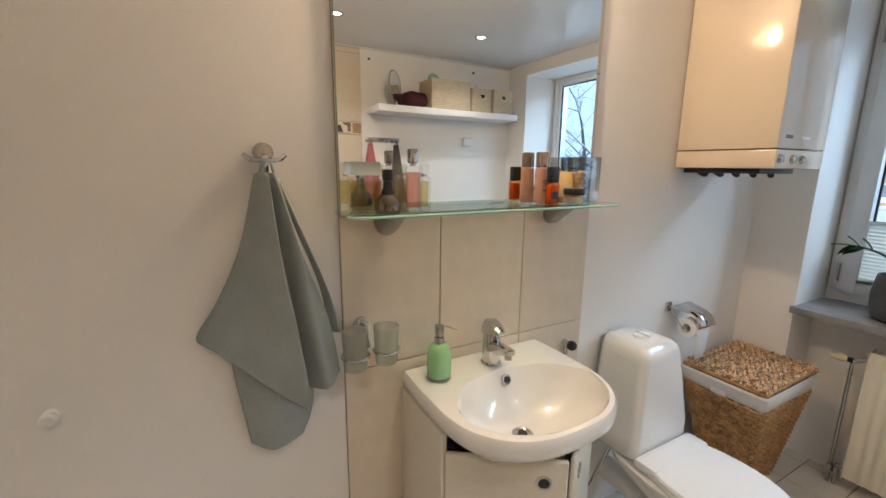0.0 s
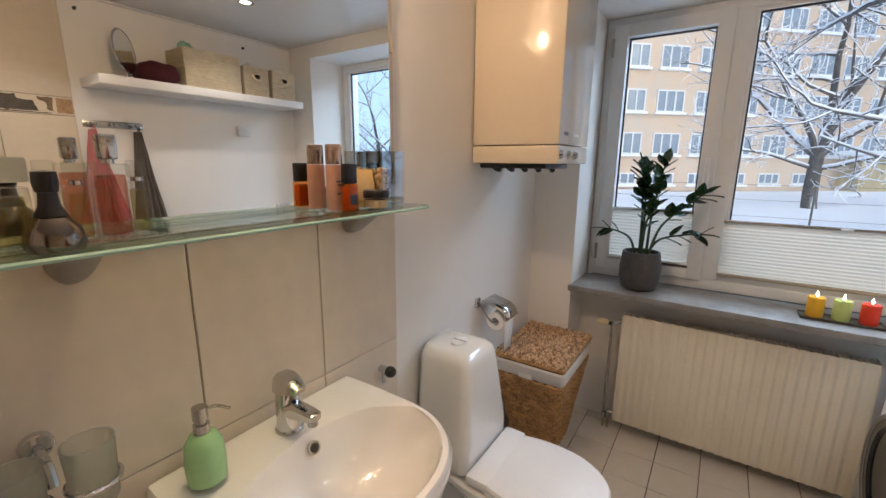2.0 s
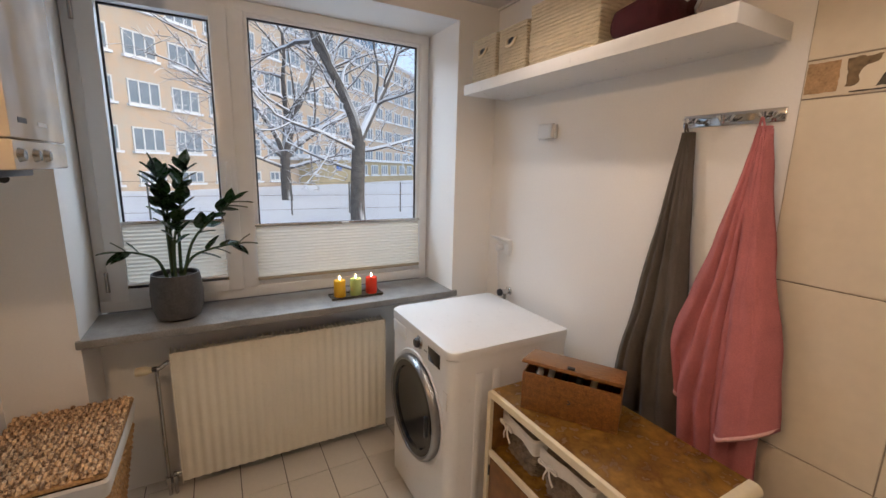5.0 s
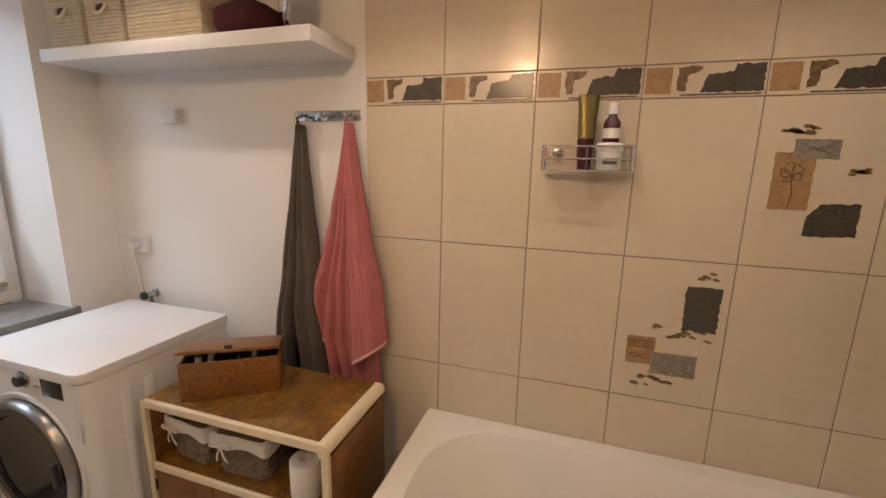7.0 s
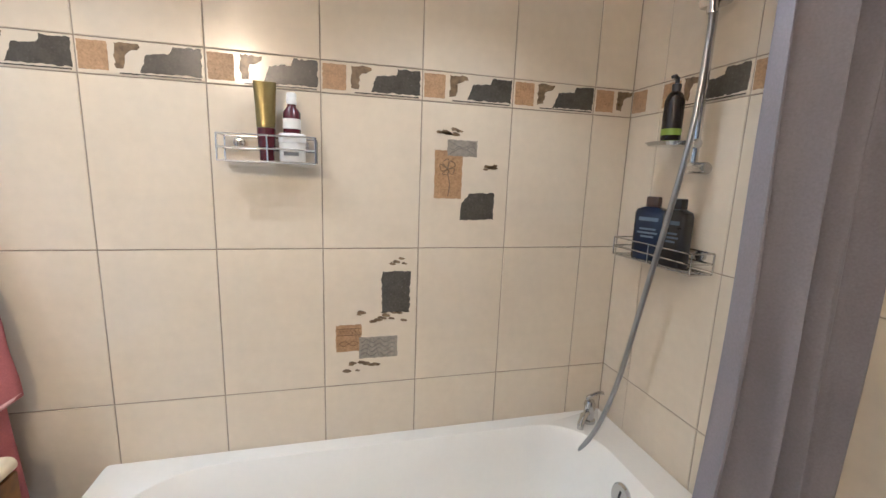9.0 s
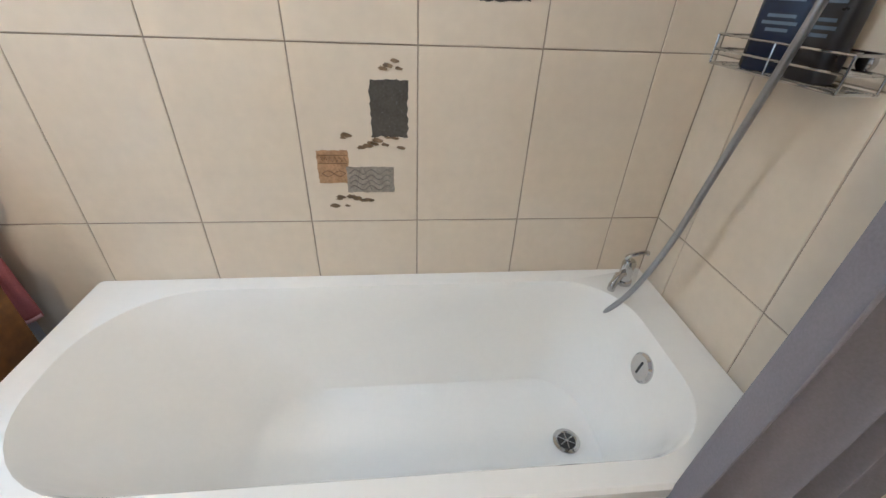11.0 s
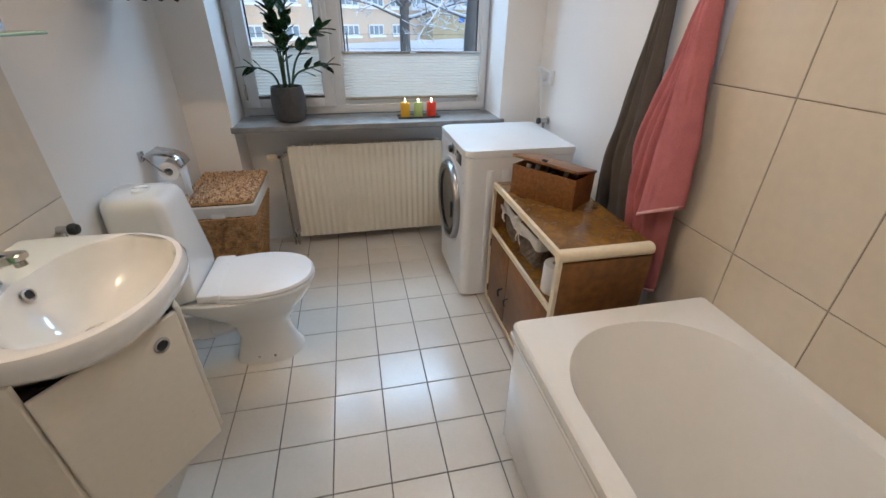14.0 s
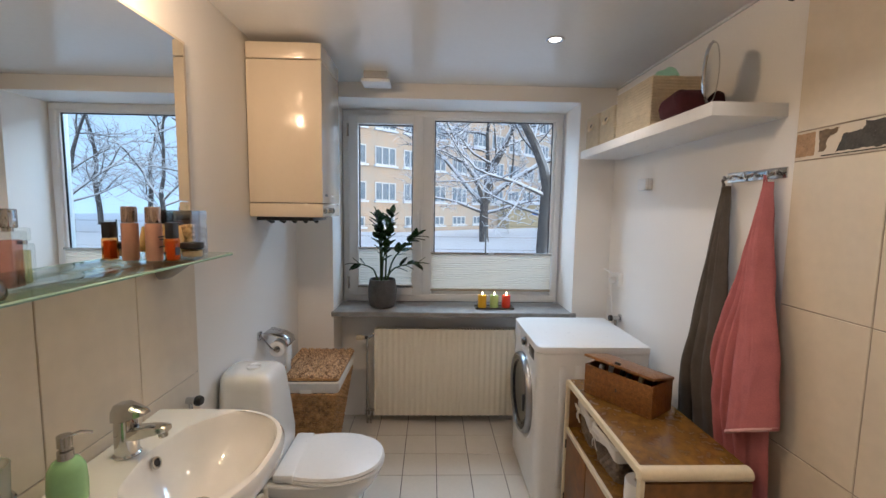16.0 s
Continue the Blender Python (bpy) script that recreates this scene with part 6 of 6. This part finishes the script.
for v in bm.verts:
    v.co += v.normal * 0.022 * noise.noise(v.co * 22) + v.normal * 0.01 * noise.noise(v.co * 60)
    v.co.z = max(v.co.z, 0.007)
part("film", bm, GREEN_FILM, film)
roll = thing("rolled_towel", "dark maroon towel folded on the shelf", "towel", (2.36, 0.135, SZ))
bm = bmesh.new()
bmesh.ops.create_icosphere(bm, subdivisions=4, radius=1, matrix=Matrix.Identity(4))
for v in bm.verts:
    v.co = Vector([math.copysign(abs(c) ** 0.55, c) * s for c, s in zip(v.co, (0.098, 0.1, 0.055))]) + Vector((0, 0, 0.058))
bm.normal_update()
for v in bm.verts:
    v.co += v.normal * (0.012 * noise.noise(v.co * 18) + 0.004 * noise.noise(v.co * 70))
    v.co.z = max(v.co.z, 0.0)
part("cloth", bm, MAROON_CLOTH, roll)
stand = thing("vanity_mirror", "round tabletop mirror on a slim chrome stand", "mirror", (2.205, 0.165, SZ), 0)
part("foot", lathe([(0.0, 0.008), (0.045, 0.006), (0.05, 0.0), (0.0, 0.0)]), CHROME, stand)
part("stem", cyl((0, 0, 0.006), (0, 0, 0.035), 0.006), CHROME, stand)
FM = pose(0, 0, 0.143, 0, 86, 45)
part("rim", lathe([(0.106, -0.006), (0.112, 0.0), (0.106, 0.006), (0.1, 0.0), (0.106, -0.006)], seg=48), CHROME, stand, "", FM)
part("mirror_face", cyl((0, 0, -0.004), (0, 0, 0.004), 0.102, seg=48), MIRROR, stand, "", FM)

# ---- ceiling fittings ----
LAMP_FACE = glow("lamp_face", (1.0, 0.9, 0.75), 6.0)
# the fitting at x 0.72 is an unseen addition to the row
for x, y in ((0.72, 0.6), (1.68, 0.58), (2.64, 0.63)):
    d = thing("recessed_downlight", "recessed round ceiling downlight, switched on", "ceiling light", (x, y, H), group="ceiling downlights")
    part("trim_ring", lathe([(0.042, 0.0), (0.042, -0.004), (0.036, -0.006), (0.028, -0.002), (0.028, 0.002)]), CHROME, d)
    part("lamp_face", cyl((0, 0, -0.0012), (0, 0, 0.001), 0.027), LAMP_FACE, d)
vent = thing("ceiling_vent", "white square vent box at the ceiling edge", "vent", (3.2, 1.535, H))
part("cover", box(-0.07, -0.083, -0.066, 0.07, 0.083, -0.048, 0.004), PLASTIC, vent)
part("collar", box(-0.055, -0.068, -0.0475, 0.055, 0.068, 0.002), STEEL, vent, smooth=False)
for x, y in ((2.07, 0.0), (2.99, 0.0)):
    s = thing("wall_screw", "small dark screw near the ceiling", "screw", (x, -0.008, 2.27), group="wall screws")
    part("screw_head", lathe([(0.0, 0.014), (0.008, 0.012), (0.009, 0.0)]), BLACK, s, "", pose(0, 0, 0, -90, 0, 0))

# ---- window sill ----
POT = material("dark_grey_pot", (0.075, 0.07, 0.068), 0.5, var=0.2, scale=16, fine=120, bump=0.15)
SOIL = material("potting_soil", (0.03, 0.022, 0.016), 0.95, bump=0.8)
LEAF = material("glossy_dark_leaf", (0.028, 0.075, 0.02), 0.28, var=0.35, scale=12, coat=0.3, island=0.6)
STEM = material("plant_stem", (0.04, 0.075, 0.025), 0.5)
SILLZ = 0.8545
plant = thing("potted_plant", "glossy dark green plant in a round grey pot", "plant", (3.515, 1.535, SILLZ))
pot = part("pot", lathe([(0.0, 0.0), (0.065, 0.0), (0.085, 0.012), (0.098, 0.06), (0.1, 0.12), (0.092, 0.185), (0.089, 0.2), (0.083, 0.2), (0.082, 0.18), (0.0, 0.178)], seg=40), POT, plant, "round dark grey ceramic pot")
part("soil", lathe([(0.0, 0.186), (0.082, 0.181)], seg=24), SOIL, pot)


def leaf_mesh():
    bm = bmesh.new()
    rows = []
    for k in range(9):
        s = k / 8
        w = 0.027 * (math.sin(math.pi * s ** 0.75) ** 0.8) + 0.0004
        z = -0.012 * s * s
        rows.append([bm.verts.new((s * 0.082, f * w, z - 0.004 + 0.006 * abs(f))) for f in (-1, -0.5, 0, 0.5, 1)])
    for a, b in zip(rows, rows[1:]):
        for i in range(4):
            bm.faces.new((a[i], a[i + 1], b[i + 1], b[i])).smooth = True
    me = bpy.data.meshes.new("leaf")
    bmesh.ops.solidify(bm, geom=bm.faces[:], thickness=0.0008)
    bm.to_mesh(me)
    bm.free()
    me.materials.append(LEAF)
    return me


LEAF_MESH = leaf_mesh()
prnd = random.Random(4)
stems = (((0.0, 0.01), (-0.02, 0.035, 0.46), 15), ((0.01, -0.02), (-0.03, -0.068, 0.48), 15), ((0.0, 0.0), (-0.01, 0.01, 0.36), 10), ((-0.01, -0.03), (-0.03, -0.255, 0.34), 13), ((0.0, 0.03), (-0.04, 0.19, 0.13), 5), ((0.0, -0.02), (-0.04, -0.27, 0.14), 8), ((-0.02, 0.0), (-0.07, -0.03, 0.25), 7))
for (bx, by), tip, n in stems:
    p0, p3 = Vector((bx, by, 0.18)), Vector((tip[0], tip[1], 0.18 + tip[2]))
    out_dir = Vector((tip[0], tip[1], 0))
    line = curve([p0, p0.lerp(p3, 0.35) + Vector((0, 0, 0.04)) - out_dir * 0.12, p0.lerp(p3, 0.7) + Vector((0, 0, 0.03)) - out_dir * 0.05, p3], 8)
    stem = part("stem", tube(line, 0.005, 7, radii=[0.0075 - 0.005 * k / (len(line) - 1) for k in range(len(line))]), STEM, plant)
    for k in range(n):
        s = 0.42 + 0.58 * k / (n - 1) if n > 6 else 0.62 + 0.38 * k / (n - 1)
        i = min(len(line) - 2, int(s * (len(line) - 1)))
        p, d = line[i], (line[i + 1] - line[i - 1]).normalized()
        side = d.cross(Vector((math.cos(k * 0.35), math.sin(k * 0.35), 0.2))).normalized() * (1 if k % 2 else -1)
        way = (side * 0.85 + d * 0.95 + Vector((0, 0, 0.1))).normalized() if k < n - 1 else d
        q = way.to_track_quat("X", "Z").to_matrix().to_4x4()
        lf = new("leaf", LEAF_MESH)
        lf.parent = stem
        sc = prnd.uniform(0.78, 1.08)
        lf.matrix_basis = Matrix.Translation(p) @ q @ Matrix.Rotation(prnd.uniform(-0.5, 0.5), 4, "X") @ Matrix.Scale(sc, 4)

TRAY = material("dark_tray", (0.09, 0.075, 0.05), 0.4, 0.3)
WICK = material("wick", (0.02, 0.018, 0.015), 0.9)
FLAME = glow("candle_flame", (1.0, 0.75, 0.35), 14.0)
tray = thing("candle_tray", "slim dark tray on the grey sill", "tray", (3.50, 0.745, SILLZ), 0)
part("plate", box(-0.045, -0.135, 0, 0.045, 0.135, 0.006, 0.002), TRAY, tray)
part("lip", tube([(-0.044, -0.134, 0.008), (0.044, -0.134, 0.008), (0.044, 0.134, 0.008), (-0.044, 0.134, 0.008), (-0.044, -0.134, 0.008)], 0.003, 6), TRAY, tray)
for y, col, lab in ((0.085, (0.85, 0.48, 0.02), "lit yellow pillar candle on a tray"), (0.0, (0.50, 0.62, 0.22), "lit pale green pillar candle on a tray"), (-0.085, (0.75, 0.05, 0.015), "lit red pillar candle on a tray")):
    wax = material("wax_" + lab.split()[1], col, 0.45, var=0.05)
    wax.node_tree.nodes["Principled BSDF"].inputs["Subsurface Weight"].default_value = 0.25
    wax.node_tree.nodes["Principled BSDF"].inputs["Subsurface Radius"].default_value = (0.01, 0.005, 0.002)
    c = thing("pillar_candle", lab, "candle", (3.50, 0.745 + y, SILLZ + 0.006), 0, "candles on the sill")
    part("wax", lathe([(0.0, 0.0), (0.029, 0.0), (0.03, 0.003), (0.03, 0.082), (0.028, 0.086), (0.02, 0.08), (0.0, 0.078)]), wax, c)
    part("wick", cyl((0, 0, 0.077), (0.001, 0, 0.09), 0.0013, seg=6), WICK, c)
    part("flame", lathe([(0.0, 0.0), (0.004, 0.004), (0.005, 0.010), (0.003, 0.018), (0.0, 0.027)], (0, 0, 0.086), seg=12), FLAME, c)

# ---- tiles, one piece each ----
tile_meshes = {}


def tile_mesh(w, h, t, mat, edge=0.0015):
    """A flat slab in the xz plane, its face at y = t, with chamfered edges."""
    key = (round(w, 3), round(h, 3), mat.name)
    if key not in tile_meshes:
        bm = bmesh.new()
        rings = [[(0, 0, 0), (w, 0, 0), (w, 0, h), (0, 0, h)], [(0, t - edge, 0), (w, t - edge, 0), (w, t - edge, h), (0, t - edge, h)],
                 [(edge, t, edge), (w - edge, t, edge), (w - edge, t, h - edge), (edge, t, h - edge)]]
        loft(rings, bm)
        bmesh.ops.recalc_face_normals(bm, faces=bm.faces)
        me = bpy.data.meshes.new("tile")
        bm.to_mesh(me)
        bm.free()
        me.materials.append(mat)
        tile_meshes[key] = me
    return tile_meshes[key]


def tile(parent, m, w, h, t, mat, name="tile"):
    ob = new(name, tile_mesh(w, h, t, mat))
    ob.parent = parent
    ob.matrix_basis = m


GAP = 0.003
COLS = [0.0, 0.155, 0.465, 0.776, 1.087, 1.397, 1.705, 2.0]
ROWS_Z = [0.0, 0.283, 0.763, 1.243, 1.721, 1.815, 2.295, H - 0.014]
for x0, x1 in zip(COLS, COLS[1:]):
    for z0, z1 in zip(ROWS_Z, ROWS_Z[1:]):
        if z1 < 0.6 and x1 < 1.7:
            continue
        tile(wall_south, pose(x0 + GAP / 2, -0.004, z0 + GAP / 2), x1 - x0 - GAP, z1 - z0 - GAP, 0.004, TILE, "border_tile" if z0 == 1.721 else "tile")
WEST = [-0.0018, 0.145, 0.456, 0.767, 1.06]
for y0, y1 in zip(WEST, WEST[1:]):
    for z0, z1 in zip(ROWS_Z, ROWS_Z[1:]):
        if z1 < 0.6 and y1 < 0.7:
            continue
        tile(wall_west, pose(-0.004, y1 - GAP / 2, z0 + GAP / 2, 0, 0, -90), y1 - y0 - GAP, z1 - z0 - GAP, 0.004, TILE, "border_tile" if z0 == 1.721 else "tile")
BASIN_X, BASIN_Z = [1.265, 1.567, 1.884, 2.19], [0.0, 0.44, 0.92, 1.36, 1.81, 2.12]
for x0, x1 in zip(BASIN_X, BASIN_X[1:]):
    for z0, z1 in zip(BASIN_Z, BASIN_Z[1:]):
        tile(wall_north, pose(x1 - GAP / 2, W - 0.003, z0 + GAP / 2, 0, 0, 180), x1 - x0 - GAP, z1 - z0 - GAP, 0.005, SINK_TILE)

# floor tiles, laid a little out of square
floor_tiles = thing("floor", "pale cream square ceramic floor tiles with dark joints", "floor", (2.275, 1.148, 0), 0, kind="structure")
for i in range(-11, 7):
    for j in range(-6, 6):
        x0, y0 = 0.2125 * i, 0.2 * j
        c = Vector((x0 + 0.1, y0 + 0.1)) + Vector((2.275, 1.148))
        if -0.12 < c.x < NICHE + 0.1 and -0.1 < c.y < W + 0.1:
            tile(floor_tiles, Matrix(((1, 0, 0, x0 + 0.002), (0, 0, 1, y0 + 0.002), (0, 1, 0, -0.0065), (0, 0, 0, 1))), 0.2085, 0.196, 0.0065, FLOOR_TILE)


# ---- printed patches on the tiles ----
PATCH_DARK = material("patch_charcoal", (0.085, 0.076, 0.062), 0.25, var=0.15, scale=30, fine=150)
PATCH_TAN = material("patch_terracotta", (0.42, 0.26, 0.13), 0.3, var=0.16, scale=40, fine=160, bump=0.5, bump_scale=120)
PATCH_GREY = material("patch_grey", (0.31, 0.28, 0.23), 0.5, var=0.14, scale=60, fine=200, bump=0.4, bump_scale=140)
PATCH_BROWN = material("patch_brown", (0.2, 0.135, 0.07), 0.3, var=0.3, scale=40)
patch_rnd = random.Random(7)


def patch(parent, turn, x0, z0, x1, z1, mat, ragged=0.004, shape=((0, 0), (1, 0), (1, 1), (0, 1)), proud=0.0012, base=0.0):
    """A thin raised print with an uneven outline on a wall; turn maps (x, depth, z) into the parent's frame."""
    corners = [(x0 + (x1 - x0) * a, z0 + (z1 - z0) * b) for a, b in shape]
    pts = []
    for (a, b), (c, d) in zip(corners, corners[1:] + corners[:1]):
        n = max(2, int(math.hypot(c - a, d - b) / 0.008))
        for k in range(n):
            pts.append((a + (c - a) * k / n + patch_rnd.uniform(-ragged, ragged), b + (d - b) * k / n + patch_rnd.uniform(-ragged, ragged)))
    bm = loft([[turn @ Vector((x, base, z)) for x, z in pts], [turn @ Vector((x, base + proud, z)) for x, z in pts]])
    return part("print_patch", bm, mat, parent, smooth=False)


def scribble(parent, turn, x0, z0, x1, z1, n=7):
    for k in range(n):
        x = x0 + (x1 - x0) * (k + patch_rnd.random()) / n
        z = z0 + (z1 - z0) * patch_rnd.random() ** 2
        s = patch_rnd.uniform(0.006, 0.012)
        patch(parent, turn, x - s * 1.4, z - s * 0.6, x + s * 1.4, z + s * 0.6, PATCH_BROWN, 0.0012, ((0.2, 0), (0.8, 0.1), (1, 0.5), (0.75, 1), (0.3, 0.8), (0, 0.4)))


SOUTH = Matrix.Identity(4)
patch(wall_south, SOUTH, 0.802, 1.020, 0.898, 1.163, PATCH_DARK, 0.003)
patch(wall_south, SOUTH, 0.965, 0.887, 1.05, 0.981, PATCH_TAN, 0.0015)
patch(wall_south, SOUTH, 0.842, 0.858, 0.973, 0.934, PATCH_GREY, 0.0015, proud=0.0018)
scribble(wall_south, SOUTH, 0.915, 0.815, 1.02, 0.857, 9)
scribble(wall_south, SOUTH, 0.82, 0.99, 0.935, 1.02, 9)
scribble(wall_south, SOUTH, 0.965, 1.015, 0.975, 1.03, 2)
scribble(wall_south, SOUTH, 0.81, 1.19, 0.875, 1.215, 4)
patch(wall_south, SOUTH, 0.633, 1.413, 0.728, 1.57, PATCH_TAN, 0.0015)
patch(wall_south, SOUTH, 0.584, 1.554, 0.687, 1.606, PATCH_GREY, 0.0015, proud=0.0018)
patch(wall_south, SOUTH, 0.514, 1.339, 0.640, 1.435, PATCH_DARK, 0.002, shape=((0, 0.05), (0.95, 0), (0.94, 0.6), (0.72, 0.95), (0, 1)))
scribble(wall_south, SOUTH, 0.644, 1.624, 0.718, 1.647, 8)
scribble(wall_south, SOUTH, 0.508, 1.514, 0.553, 1.537, 6)
flower = new("flower_print", bpy.data.meshes.new("flower_print"))
bm = bmesh.new()
tube(curve([(0.68, 0.0016, 1.42), (0.676, 0.0016, 1.46), (0.684, 0.0016, 1.50)]), 0.0018, 5, bm)
for a in range(5):
    ca, sa = math.cos(a * 1.257), math.sin(a * 1.257)
    tube(curve([(0.684, 0.0016, 1.51), (0.684 + 0.026 * ca - 0.01 * sa, 0.0016, 1.515 + 0.026 * sa + 0.01 * ca), (0.684 + 0.02 * ca + 0.012 * sa, 0.0016, 1.515 + 0.02 * sa - 0.012 * ca), (0.684, 0.0016, 1.51)], 4), 0.0014, 4, bm)
bm.to_mesh(flower.data)
bm.free()
flower.data.materials.append(PATCH_BROWN)
flower.parent = wall_south


def border(parent, turn, x0, x1):
    """Prints of one border tile; x0 is where the tan square stands."""
    s = 1 if x1 > x0 else -1
    w = abs(x1 - x0)

    stub = ((0, 0), (0.35, 0.02), (0.45, 0.62), (1, 0.85), (1, 1), (0, 1))
    stepped = ((0, 0), (1, 0), (1, 1), (0.55, 1), (0.5, 0.75), (0.12, 0.66))
    square = ((0, 0), (1, 0), (1, 1), (0, 1))
    k = w / 0.311 if w > 0.28 else 1
    for a, b, z0, z1, mat, rag, shape in ((0.006, 0.075, 1.733, 1.806, PATCH_TAN, 0.001, square), (0.09, 0.15, 1.74, 1.806, PATCH_BROWN, 0.003, stub), (0.15, 0.303, 1.735, 1.808, PATCH_DARK, 0.0025, stepped), (0.1, 0.3, 1.727, 1.7305, PATCH_DARK, 0.0005, square)):
        a, b = a * k, b * k
        if b <= w + 0.002:
            patch(parent, turn, x0 + s * a, z0, x0 + s * b, z1, mat, rag, shape)


for x0, x1 in zip(COLS[:-1], COLS[1:]):
    border(wall_south, SOUTH, x1, x0)
TURN_W = pose(0, 0, 0, 0, 0, -90)
for y0, y1 in zip(WEST, WEST[1:]):
    border(wall_west, TURN_W, -y0, -y1)

PRINT_LINE = material("fine_brown_line", (0.22, 0.13, 0.06), 0.4)
GREY_LINE = material("fine_grey_line", (0.2, 0.185, 0.16), 0.5)


def print_lines(lines, mat, y=0.0021, r=0.0012):
    """Thin drawn lines on the bath wall, one mesh for one patch."""
    bm = bmesh.new()
    for line in lines:
        tube([(x, y, z) for x, z in line], r, 4, bm)
    part("line_print", bm, mat, wall_south)


def wave(x0, x1, z, height, turns, n=28):
    return [(x0 + (x1 - x0) * k / n, z + height * math.sin(2 * math.pi * turns * k / n)) for k in range(n + 1)]


print_lines([[(0.968, 0.968), (1.046, 0.968)], [(0.968, 0.945), (1.046, 0.945)]] + [[(0.97 + 0.0125 * k + 0.00625 * j, 0.949 + 0.015 * j) for k in range(6) for j in (0, 1)]] + [wave(0.975, 1.04, 0.915, 0.008, 1.0), wave(0.975, 1.04, 0.915, -0.008, 1.0)], PRINT_LINE)
print_lines([wave(0.85, 0.966, z, 0.007, 2.5 + 3 * (z - 0.87)) for z in (0.872, 0.888, 0.904, 0.92)] + [[(0.905, 0.863), (0.925, 0.93)], [(0.95, 0.863), (0.935, 0.93)]], GREY_LINE, 0.0027)
print_lines([[(0.592, 1.56), (0.636, 1.584), (0.68, 1.56)], [(0.592, 1.6), (0.636, 1.578), (0.68, 1.6)], wave(0.592, 0.68, 1.58, 0.006, 2)], GREY_LINE, 0.0027)
